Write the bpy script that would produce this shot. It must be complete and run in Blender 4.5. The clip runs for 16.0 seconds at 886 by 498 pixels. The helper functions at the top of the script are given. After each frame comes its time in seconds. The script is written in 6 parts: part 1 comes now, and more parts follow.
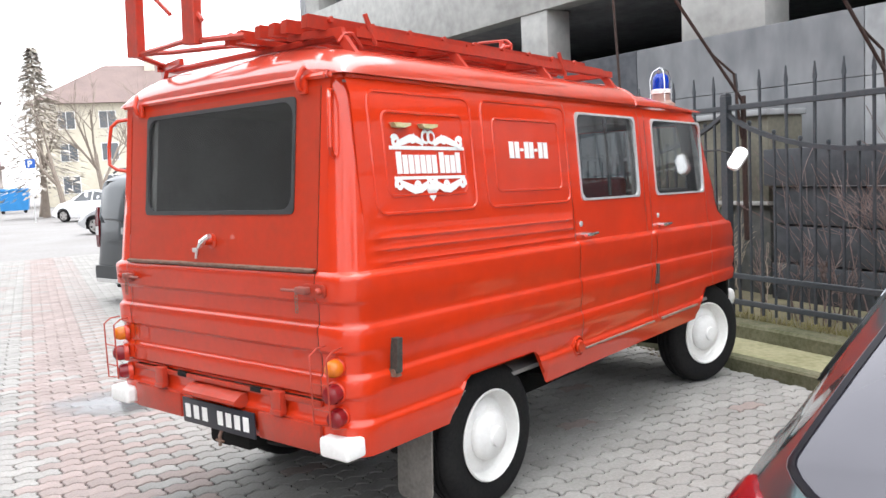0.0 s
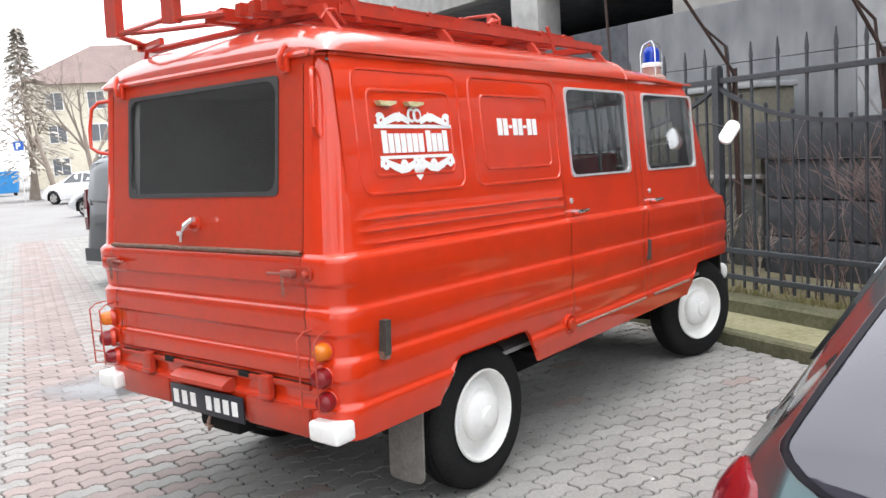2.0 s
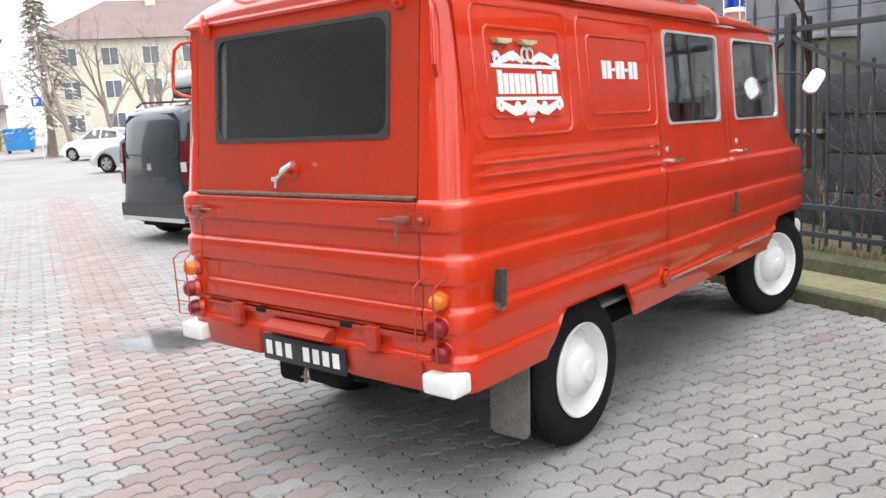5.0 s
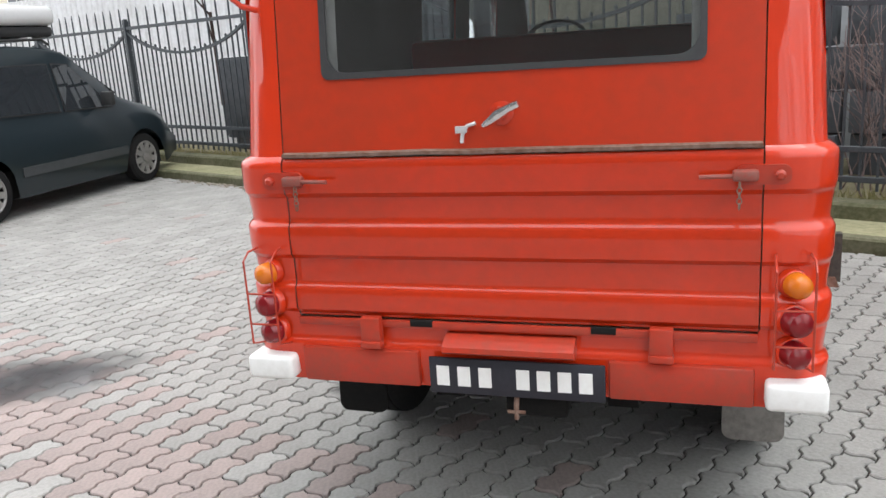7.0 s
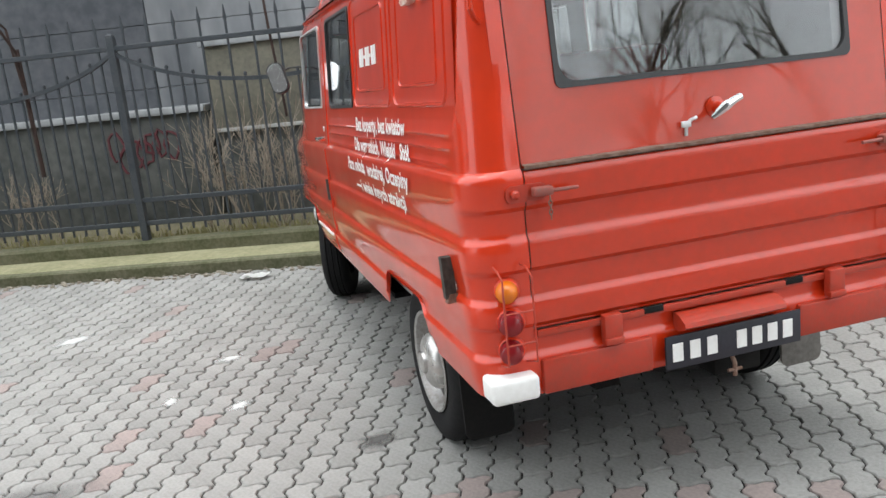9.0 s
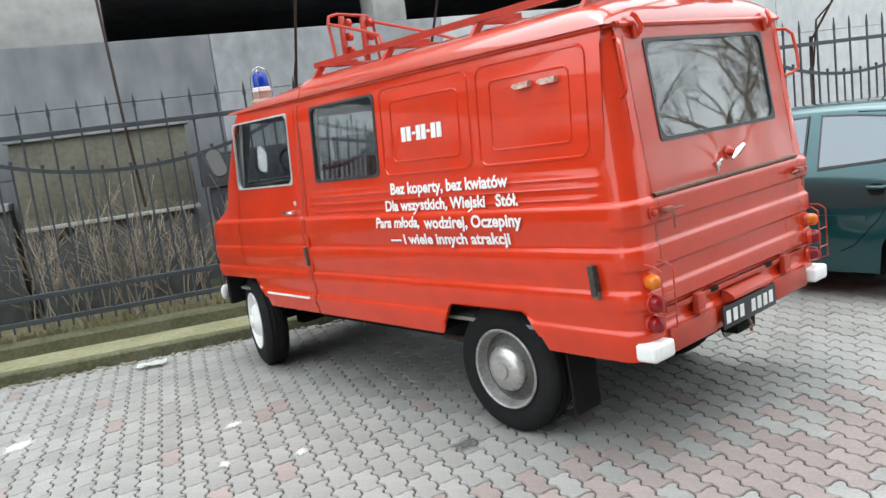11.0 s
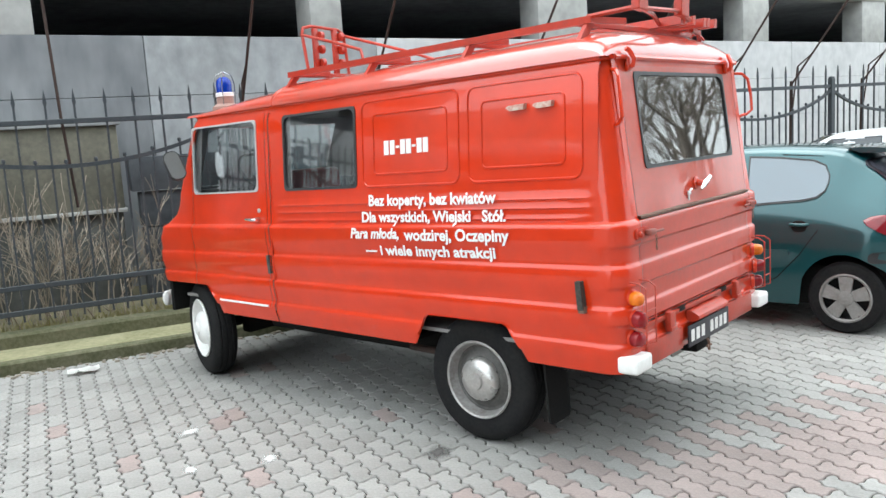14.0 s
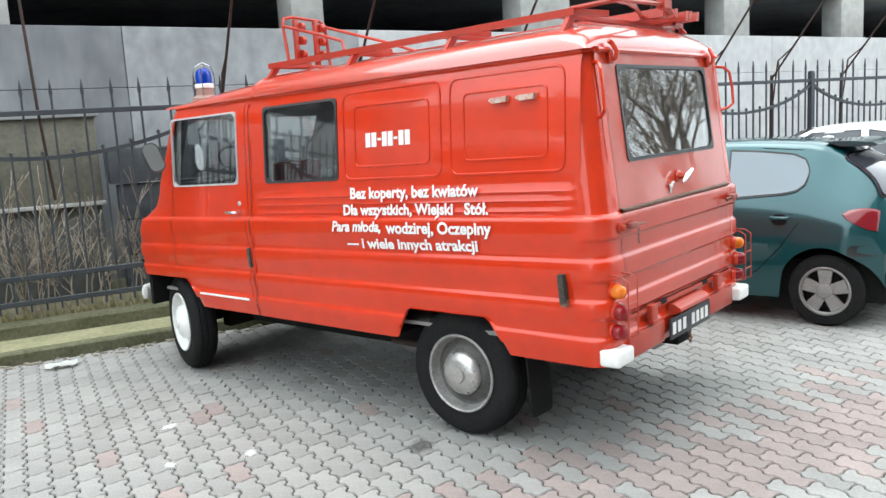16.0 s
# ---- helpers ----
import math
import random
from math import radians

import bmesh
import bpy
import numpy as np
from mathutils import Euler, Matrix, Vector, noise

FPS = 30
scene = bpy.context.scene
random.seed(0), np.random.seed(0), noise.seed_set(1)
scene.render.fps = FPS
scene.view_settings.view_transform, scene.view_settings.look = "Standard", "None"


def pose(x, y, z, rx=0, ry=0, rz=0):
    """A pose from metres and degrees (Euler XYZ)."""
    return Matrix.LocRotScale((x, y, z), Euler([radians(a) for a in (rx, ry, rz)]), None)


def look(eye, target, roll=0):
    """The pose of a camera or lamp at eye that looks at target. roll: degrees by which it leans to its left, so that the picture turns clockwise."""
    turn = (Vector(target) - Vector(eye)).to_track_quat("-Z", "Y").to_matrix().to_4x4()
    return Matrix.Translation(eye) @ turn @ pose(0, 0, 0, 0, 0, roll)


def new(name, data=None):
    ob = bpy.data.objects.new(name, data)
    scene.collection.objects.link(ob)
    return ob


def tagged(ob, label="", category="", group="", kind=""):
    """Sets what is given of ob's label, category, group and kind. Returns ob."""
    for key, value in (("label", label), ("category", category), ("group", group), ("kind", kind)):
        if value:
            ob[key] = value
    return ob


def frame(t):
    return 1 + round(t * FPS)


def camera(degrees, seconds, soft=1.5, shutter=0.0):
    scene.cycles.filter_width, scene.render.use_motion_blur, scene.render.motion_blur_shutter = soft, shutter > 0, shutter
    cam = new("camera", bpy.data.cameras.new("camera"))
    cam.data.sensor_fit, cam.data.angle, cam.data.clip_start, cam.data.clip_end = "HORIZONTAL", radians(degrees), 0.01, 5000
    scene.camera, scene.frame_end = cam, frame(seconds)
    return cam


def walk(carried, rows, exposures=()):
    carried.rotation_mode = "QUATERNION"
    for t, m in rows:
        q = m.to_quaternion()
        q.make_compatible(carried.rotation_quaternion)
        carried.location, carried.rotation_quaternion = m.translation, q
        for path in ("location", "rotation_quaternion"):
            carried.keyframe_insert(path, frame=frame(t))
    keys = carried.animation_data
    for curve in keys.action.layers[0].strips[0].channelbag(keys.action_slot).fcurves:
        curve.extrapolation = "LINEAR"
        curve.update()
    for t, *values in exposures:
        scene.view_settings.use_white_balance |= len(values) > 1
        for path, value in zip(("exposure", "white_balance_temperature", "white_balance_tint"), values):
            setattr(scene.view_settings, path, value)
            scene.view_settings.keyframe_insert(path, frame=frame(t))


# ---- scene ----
import itertools

cam = camera(56.46, 16.0, 1.5, 0.0)
# seconds, eye x y z, pitch, yaw, roll in degrees
PATH = [
    (0, 3.124, -2.116, 1.64, -5.63, 39.99, 3),
    (0.5, 3.135, -2.101, 1.645, -6.65, 39.76, 3.17),
    (1, 3.139, -2.098, 1.651, -6.79, 40.16, 3.58),
    (1.5, 3.108, -2.063, 1.646, -7, 39.62, 3.51),
    (2, 3.109, -2.062, 1.647, -7.27, 39.64, 3.79),
    (2.5, 3.107, -2.054, 1.649, -7.14, 39.61, 3.88),
    (3, 3.102, -2.038, 1.648, -7.63, 39.3, 3.38),
    (3.5, 3.103, -2.028, 1.644, -8.72, 40.58, 2.73),
    (4, 3.119, -2.043, 1.658, -6.46, 40.56, 2.71),
    (4.5, 3.062, -2.083, 1.651, -8.24, 42.08, 1.63),
    (5, 2.707, -2.215, 1.603, -10, 40.56, 3.59),
    (5.2, 2.527, -2.23, 1.598, -10.82, 42, 4.01),
    (7.3, 0.214, -2.283, 1.587, -15.48, 13.04, 3.5),
    (7.5, 0.009, -2.323, 1.609, -16.4, 10.11, 3.5),
    (8, -0.47, -2.268, 1.647, -14.52, 0.69, 5.42),
    (8.5, -1.062, -2.346, 1.617, -14.97, -8.36, 1.11),
    (9, -1.633, -2.305, 1.605, -12.83, -16.1, 5.94),
    (9.5, -2.179, -2.26, 1.624, -14.28, -23.89, 4.08),
    (9.8, -2.508, -2.286, 1.664, -14.27, -26.41, 6.04),
    (10, -2.732, -2.215, 1.678, -11.18, -28.46, 6.32),
    (10.2, -3.03, -2.201, 1.708, -10.47, -32.16, 7.17),
    (12.3, -4.166, -1.79, 1.736, -8.54, -47.05, 4.77),
    (12.5, -4.224, -1.777, 1.741, -8.61, -47.31, 4.21),
    (13, -4.248, -1.789, 1.729, -8.45, -48.43, 4.41),
    (13.5, -4.244, -1.801, 1.726, -8.05, -48.93, 3.76),
    (14, -4.239, -1.811, 1.727, -8.14, -49.32, 3.53),
    (14.5, -4.232, -1.808, 1.727, -8.29, -50.51, 3.2),
    (15, -4.238, -1.811, 1.725, -8.24, -50.08, 3.26),
    (15.5, -4.228, -1.805, 1.725, -8.42, -50.42, 3.15),
    (16, -4.223, -1.798, 1.723, -8.68, -50.54, 3.35),
]

ROWS = [(t, pose(x, y, z, 90 + pitch, 0, yaw) @ pose(0, 0, 0, 0, 0, -roll)) for t, x, y, z, pitch, yaw, roll in PATH]
walk(cam, ROWS, [(0, 0.79, 6350, 11), (1.5, 0.68, 6350, 11), (4.6, 0.68, 6350, 11), (7.2, 0.52, 6350, 9),
                 (10.2, 0.48, 6200, 5), (12.4, 0.69, 6100, 3), (16, 0.69, 6100, 3)])

# ---- light: a bright overcast day ----
world = bpy.data.worlds.new("overcast_sky")
scene.world = world
world.use_nodes = True
wn = world.node_tree
wn.nodes.clear()
w_out = wn.nodes.new("ShaderNodeOutputWorld")
w_sky = wn.nodes.new("ShaderNodeTexSky")
w_sky.sky_type = "NISHITA"
w_sky.sun_disc = False
w_sky.sun_elevation, w_sky.sun_rotation = radians(80), radians(27)
w_sky.air_density, w_sky.dust_density = 1.0, 4.0
w_bg = wn.nodes.new("ShaderNodeBackground")
w_bg.inputs["Strength"].default_value = 0.10
wn.links.new(w_sky.outputs[0], w_bg.inputs["Color"])
w_cloud = wn.nodes.new("ShaderNodeBackground")
w_cloud.inputs["Color"].default_value = (0.97, 0.98, 1.0, 1)
# cloud cover: brightest overhead, paler towards the horizon
w_tc = wn.nodes.new("ShaderNodeTexCoord")
w_sep = wn.nodes.new("ShaderNodeSeparateXYZ")
w_grad = wn.nodes.new("ShaderNodeMapRange")
w_grad.inputs["From Min"].default_value, w_grad.inputs["From Max"].default_value = 0.0, 1.0
w_grad.inputs["To Min"].default_value, w_grad.inputs["To Max"].default_value = 1.75, 2.7
wn.links.new(w_tc.outputs["Generated"], w_sep.inputs[0])
wn.links.new(w_sep.outputs["Z"], w_grad.inputs["Value"])
wn.links.new(w_grad.outputs[0], w_cloud.inputs["Strength"])
w_mix = wn.nodes.new("ShaderNodeMixShader")
w_mix.inputs[0].default_value = 0.85
wn.links.new(w_bg.outputs[0], w_mix.inputs[1])
wn.links.new(w_cloud.outputs[0], w_mix.inputs[2])
wn.links.new(w_mix.outputs[0], w_out.inputs["Surface"])
sun = new("sun", bpy.data.lights.new("sun", "SUN"))
sun.data.energy, sun.data.angle, sun.data.color = 0.9, radians(36), (1.0, 0.97, 0.93)
sun.matrix_world = look((1.6, 3.2, 20), (0, 0, 0))


# ---- materials ----
def material(name, base, rough=0.5, metal=0.0, other=None, scale=3.0, fine=60.0, bump=0.0, bump_scale=80.0,
             coat=0.0, mix=0.5, contrast=0.25, spec=0.5, per_object=0.0, space="Object", per_island=0.0, streak=1.0, coat_ior=1.5):
    """A surface with stains (large) and grain (small), in metres."""
    m = bpy.data.materials.new(name)
    m.use_nodes = True
    nt = m.node_tree
    b = nt.nodes["Principled BSDF"]
    b.inputs["Roughness"].default_value = rough
    b.inputs["Metallic"].default_value = metal
    b.inputs["Coat Weight"].default_value = coat
    b.inputs["Coat Roughness"].default_value = 0.05
    b.inputs["Coat IOR"].default_value = coat_ior
    b.inputs["Specular IOR Level"].default_value = spec
    tc = nt.nodes.new("ShaderNodeTexCoord")
    src = tc.outputs[space]
    if other is None:
        other = tuple(c * 0.7 for c in base)
    n1 = nt.nodes.new("ShaderNodeTexNoise")
    n1.inputs["Scale"].default_value = scale
    n1.inputs["Detail"].default_value = 6
    if streak != 1.0:
        mp = nt.nodes.new("ShaderNodeMapping")
        mp.inputs["Scale"].default_value = (1, 1, streak)
        nt.links.new(src, mp.inputs["Vector"])
        src = mp.outputs["Vector"]
    nt.links.new(src, n1.inputs["Vector"])
    n2 = nt.nodes.new("ShaderNodeTexNoise")
    n2.inputs["Scale"].default_value = fine
    n2.inputs["Detail"].default_value = 3
    nt.links.new(src, n2.inputs["Vector"])
    add = nt.nodes.new("ShaderNodeMath")
    add.operation = "ADD"
    nt.links.new(n1.outputs[0], add.inputs[0])
    nt.links.new(n2.outputs[0], add.inputs[1])
    ramp = nt.nodes.new("ShaderNodeMapRange")
    ramp.inputs["From Min"].default_value = 1.0 - contrast - 0.0
    ramp.inputs["From Max"].default_value = 1.0 + contrast
    ramp.inputs["To Max"].default_value = mix * 2
    nt.links.new(add.outputs[0], ramp.inputs["Value"])
    cm = nt.nodes.new("ShaderNodeMix")
    cm.data_type = "RGBA"
    cm.inputs["A"].default_value = (*base, 1)
    cm.inputs["B"].default_value = (*other, 1)
    nt.links.new(ramp.outputs[0], cm.inputs["Factor"])
    col = cm.outputs["Result"]
    if per_object:
        oi = nt.nodes.new("ShaderNodeObjectInfo")
        hsv = nt.nodes.new("ShaderNodeHueSaturation")
        mr = nt.nodes.new("ShaderNodeMapRange")
        mr.inputs["To Min"].default_value = 1 - per_object
        mr.inputs["To Max"].default_value = 1 + per_object
        nt.links.new(oi.outputs["Random"], mr.inputs["Value"])
        nt.links.new(mr.outputs[0], hsv.inputs["Value"])
        nt.links.new(col, hsv.inputs["Color"])
        col = hsv.outputs[0]
    if per_island:
        ge = nt.nodes.new("ShaderNodeNewGeometry")
        hsv = nt.nodes.new("ShaderNodeHueSaturation")
        mr = nt.nodes.new("ShaderNodeMapRange")
        mr.inputs["To Min"].default_value = 1 - per_island
        mr.inputs["To Max"].default_value = 1 + per_island
        nt.links.new(ge.outputs["Random Per Island"], mr.inputs["Value"])
        nt.links.new(mr.outputs[0], hsv.inputs["Value"])
        nt.links.new(col, hsv.inputs["Color"])
        col = hsv.outputs[0]
    nt.links.new(col, b.inputs["Base Color"])
    if bump:
        n3 = nt.nodes.new("ShaderNodeTexNoise")
        n3.inputs["Scale"].default_value = bump_scale
        n3.inputs["Detail"].default_value = 5
        nt.links.new(src, n3.inputs["Vector"])
        bp = nt.nodes.new("ShaderNodeBump")
        bp.inputs["Strength"].default_value = bump
        bp.inputs["Distance"].default_value = 0.01
        nt.links.new(n3.outputs[0], bp.inputs["Height"])
        nt.links.new(bp.outputs[0], b.inputs["Normal"])
    rr = nt.nodes.new("ShaderNodeMapRange")
    rr.inputs["To Min"].default_value = max(rough - 0.08, 0.02)
    rr.inputs["To Max"].default_value = min(rough + 0.12, 1)
    nt.links.new(n1.outputs[0], rr.inputs["Value"])
    nt.links.new(rr.outputs[0], b.inputs["Roughness"])
    if coat:
        # polished and dulled areas of the clear top
        cr = nt.nodes.new("ShaderNodeMapRange")
        cr.inputs["From Min"].default_value, cr.inputs["From Max"].default_value = 0.35, 0.65
        cr.inputs["To Min"].default_value, cr.inputs["To Max"].default_value = 0.02, 0.13
        nt.links.new(n1.outputs[0], cr.inputs["Value"])
        nt.links.new(cr.outputs[0], b.inputs["Coat Roughness"])
    return m


def glass(name, tint=(1, 1, 1), alpha=0.25, rough=0.02):
    """A thin pane: clear with a mirror's gloss on top."""
    m = bpy.data.materials.new(name)
    m.use_nodes = True
    nt = m.node_tree
    nt.nodes.clear()
    out = nt.nodes.new("ShaderNodeOutputMaterial")
    tr = nt.nodes.new("ShaderNodeBsdfTransparent")
    tr.inputs[0].default_value = (*tint, 1)
    gl = nt.nodes.new("ShaderNodeBsdfGlossy")
    gl.inputs["Roughness"].default_value = rough
    lw = nt.nodes.new("ShaderNodeLayerWeight")
    lw.inputs[0].default_value = 0.5
    pw = nt.nodes.new("ShaderNodeMath")
    pw.operation = "POWER"
    pw.inputs[1].default_value = 3.5
    nt.links.new(lw.outputs["Facing"], pw.inputs[0])
    sc = nt.nodes.new("ShaderNodeMath")
    sc.operation = "MULTIPLY_ADD"
    sc.inputs[1].default_value = 0.75
    sc.inputs[2].default_value = alpha
    sc.use_clamp = True
    nt.links.new(pw.outputs[0], sc.inputs[0])
    mx = nt.nodes.new("ShaderNodeMixShader")
    nt.links.new(sc.outputs[0], mx.inputs[0])
    nt.links.new(tr.outputs[0], mx.inputs[1])
    nt.links.new(gl.outputs[0], mx.inputs[2])
    nt.links.new(mx.outputs[0], out.inputs[0])
    return m


def lens(name, base, rough=0.15):
    """Coloured lamp plastic."""
    m = bpy.data.materials.new(name)
    m.use_nodes = True
    b = m.node_tree.nodes["Principled BSDF"]
    b.inputs["Base Color"].default_value = (*base, 1)
    b.inputs["Roughness"].default_value = rough
    b.inputs["Transmission Weight"].default_value = 0.3
    return m


RED = material("red_enamel", (0.61, 0.034, 0.005), 0.34, other=(0.53, 0.032, 0.006), scale=2.2, fine=9, coat=1.0, coat_ior=1.5, spec=0.15,
               bump=0.02, bump_scale=14)
# body red darkened for the tailgate: weathering and rear shade in one colour
RED_SHADE_DULL = material("shade_dulled_red_enamel", (0.51, 0.027, 0.003), 0.36, other=(0.43, 0.027, 0.004), scale=3.5, fine=30,
                    coat=1.0, spec=0.15, bump=0.04, bump_scale=25)
RED_FADED = material("faded_red_enamel", (0.47, 0.030, 0.005), 0.38, other=(0.39, 0.031, 0.007), scale=3.0, fine=25, coat=0.85,
                     bump=0.03, bump_scale=25, spec=0.3)
RED_ROOF = material("weathered_roof_red", (0.54, 0.050, 0.022), 0.36, other=(0.44, 0.052, 0.028), scale=2.6, fine=18, coat=1.0, coat_ior=2.0, spec=0.3,
                    bump=0.03, bump_scale=18)
RED_RACK = material("sun_faded_rack_red", (0.46, 0.034, 0.014), 0.42, other=(0.34, 0.036, 0.020), scale=6, fine=40, coat=0.4, spec=0.3,
                    bump=0.05, bump_scale=60)
RED_RUSTY = material("rust_stained_red", (0.43, 0.032, 0.012), 0.45, other=(0.33, 0.040, 0.020), scale=7, fine=45, coat=0.4, spec=0.3,
                     bump=0.06, bump_scale=50)
BLACK = material("black_underside", (0.008, 0.008, 0.008), 0.9, other=(0.013, 0.012, 0.011), spec=0.2)
RUBBER = material("tyre_rubber", (0.011, 0.011, 0.012), 0.8, other=(0.019, 0.0185, 0.018), scale=8, bump=0.1, spec=0.15)
GASKET = material("rubber_gasket", (0.030, 0.030, 0.032), 0.5, other=(0.04, 0.04, 0.04), scale=9)
WHITE = material("white_enamel", (0.86, 0.86, 0.84), 0.35, other=(0.76, 0.75, 0.72), scale=9, fine=60, contrast=0.4)
STEEL = material("silver_wheel_paint", (0.44, 0.43, 0.42), 0.4, 0.4, other=(0.28, 0.26, 0.24), scale=12)
CHROME = material("chrome", (0.75, 0.75, 0.76), 0.12, 1.0, other=(0.6, 0.6, 0.6), scale=20)
ALU = material("aluminium_trim", (0.72, 0.72, 0.72), 0.35, 0.5, other=(0.58, 0.58, 0.57), scale=12)
DULL_ALU = material("dulled_aluminium", (0.42, 0.34, 0.30), 0.5, 0.3, other=(0.30, 0.20, 0.17), scale=14)
RUSTY = material("rusty_trim", (0.13, 0.065, 0.04), 0.8, other=(0.20, 0.13, 0.10), scale=30, bump=0.3)
GLASS = glass("window_glass", (0.93, 0.95, 0.95), 0.09)
AMBER = lens("amber_lens", (0.85, 0.22, 0.01))
RUBY = lens("ruby_lens", (0.28, 0.01, 0.015))
BLUE = lens("blue_dome", (0.003, 0.045, 0.46), 0.06)
MIRROR = material("mirror_glass", (0.9, 0.9, 0.9), 0.02, 1.0, other=(0.88, 0.88, 0.88))
VINYL = material("dark_red_vinyl", (0.24, 0.014, 0.014), 0.5, other=(0.17, 0.012, 0.012))
LINING = material("interior_panel", (0.27, 0.26, 0.25), 0.7, other=(0.20, 0.19, 0.18))
DARKPLASTIC = material("dark_plastic", (0.02, 0.02, 0.022), 0.5, other=(0.03, 0.03, 0.03))
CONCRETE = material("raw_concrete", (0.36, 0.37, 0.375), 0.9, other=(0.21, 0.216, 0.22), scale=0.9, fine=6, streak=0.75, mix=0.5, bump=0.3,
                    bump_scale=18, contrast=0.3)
CONCRETE_PALE = material("pale_concrete", (0.42, 0.42, 0.40), 0.9, other=(0.30, 0.30, 0.285), scale=0.9, fine=6, bump=0.2,
                         bump_scale=14)
CONCRETE_MOSS = material("mossy_concrete", (0.31, 0.29, 0.175), 0.95, other=(0.19, 0.185, 0.095), scale=2.5, fine=22, bump=0.35,
                         bump_scale=40)
KERB_MOSS = material("mossy_kerb", (0.145, 0.137, 0.085), 0.95, other=(0.072, 0.077, 0.035), scale=4, fine=30, bump=0.5, bump_scale=45)
IRON = material("grey_painted_iron", (0.027, 0.035, 0.043), 0.45, other=(0.05, 0.055, 0.06), scale=7, fine=50)
RUST_IRON = material("rusted_iron", (0.030, 0.018, 0.015), 0.8, other=(0.055, 0.03, 0.023), scale=14, bump=0.3)
GREYS = dict(rough=0.8, other=(0.238, 0.233, 0.220), spec=0.2, scale=3.0, fine=60, bump=0.35, bump_scale=90)
REDS = dict(rough=0.8, other=(0.235, 0.20, 0.188), spec=0.2, scale=3.0, fine=60, bump=0.35, bump_scale=90)
PAVER = material("grey_paver", (0.315, 0.308, 0.292), per_object=0.08, **GREYS)
PAVER_RED = material("red_paver", (0.315, 0.258, 0.24), per_object=0.08, **REDS)
FIELD = (material("grey_paver_field", (0.315, 0.308, 0.292), per_island=0.08, **GREYS), material("red_paver_field", (0.315, 0.258, 0.24), per_island=0.08, **REDS))
JOINT = material("sandy_joint", (0.028, 0.026, 0.023), 0.95, other=(0.05, 0.047, 0.042), scale=1.2, fine=25, bump=0.4, bump_scale=60)


# ---- mesh helpers ----
def link(name, bm, mat, parent=None, label="", smooth=True, sharp=35):
    me = bpy.data.meshes.new(name)
    bm.normal_update()
    bm.to_mesh(me)
    bm.free()
    for mt in (mat if isinstance(mat, (list, tuple)) else [mat]):
        me.materials.append(mt)
    if smooth:
        for p in me.polygons:
            p.use_smooth = True
        me.set_sharp_from_angle(angle=radians(sharp))
    ob = new(name, me)
    if parent:
        ob.parent = parent
    if label:
        ob["label"] = label
    return ob


part = link


def thing(name, label, category, group="", m=None, kind=""):
    e = new(name)
    e.empty_display_size = 0.2
    if m is not None:
        e.matrix_world = m
    return tagged(e, label, category, group, kind)


def add_box(bm, lo, hi, bevel=0.0, seg=2, m=None):
    r = bmesh.ops.create_cube(bm, size=1)
    vs = r["verts"]
    for v in vs:
        v.co = Vector([lo[i] + (v.co[i] + 0.5) * (hi[i] - lo[i]) for i in range(3)])
    if bevel:
        es = list({e for v in vs for e in v.link_edges})
        out = bmesh.ops.bevel(bm, geom=es, offset=bevel, segments=seg, affect="EDGES", profile=0.5)
        vs = list({v for f in out["faces"] for v in f.verts} | {v for v in vs if v.is_valid})
    if m is not None:
        for v in vs:
            v.co = m @ v.co
    return vs


def box(lo, hi, bevel=0.0, seg=2, m=None):
    bm = bmesh.new()
    add_box(bm, lo, hi, bevel, seg, m)
    return bm


def add_tube(bm, pts, r, n=8, closed=False, cap=True, radii=None):
    """A round bar along the points."""
    pts = [Vector(p) for p in pts]
    rings, up = [], None
    k = len(pts)
    for i, p in enumerate(pts):
        a = pts[(i - 1) % k] if closed or i else p
        b = pts[(i + 1) % k] if closed or i < k - 1 else p
        d = (b - a).normalized()
        if up is None:
            up = Vector((0, 0, 1)) if abs(d.z) < 0.9 else Vector((1, 0, 0))
        s = d.cross(up)
        if s.length < 1e-4:
            s = d.cross(Vector((0, 1, 0)))
        s.normalize()
        up = s.cross(d).normalized()
        rr = radii[i] if radii else r
        rings.append([bm.verts.new(p + (s * math.cos(2 * math.pi * j / n) + up * math.sin(2 * math.pi * j / n)) * rr) for j in range(n)])
    m = k if closed else k - 1
    for i in range(m):
        a, b = rings[i], rings[(i + 1) % k]
        for j in range(n):
            bm.faces.new((a[j], a[(j + 1) % n], b[(j + 1) % n], b[j]))
    if cap and not closed:
        bm.faces.new(rings[0][::-1])
        bm.faces.new(rings[-1])
    return bm


def tube(pts, r, n=8, closed=False, radii=None):
    return add_tube(bmesh.new(), pts, r, n, closed, True, radii)


def add_lathe(bm, prof, n=32, m=None, arc=1.0):
    """prof: (radius, height) turned round z."""
    rings = []
    for r, h in prof:
        if r < 1e-5:
            rings.append([bm.verts.new((0, 0, h))])
        else:
            rings.append([bm.verts.new((r * math.cos(2 * math.pi * j / n), r * math.sin(2 * math.pi * j / n), h)) for j in range(n)])
    for a, b in zip(rings, rings[1:]):
        if len(a) == 1 and len(b) == 1:
            continue
        for j in range(n):
            q = (j + 1) % n
            if len(a) == 1:
                bm.faces.new((a[0], b[q], b[j]))
            elif len(b) == 1:
                bm.faces.new((a[j], a[q], b[0]))
            else:
                bm.faces.new((a[j], a[q], b[q], b[j]))
    if m is not None:
        for ring in rings:
            for v in ring:
                v.co = m @ v.co
    return bm


def lathe(prof, n=32, m=None):
    return add_lathe(bmesh.new(), prof, n, m)


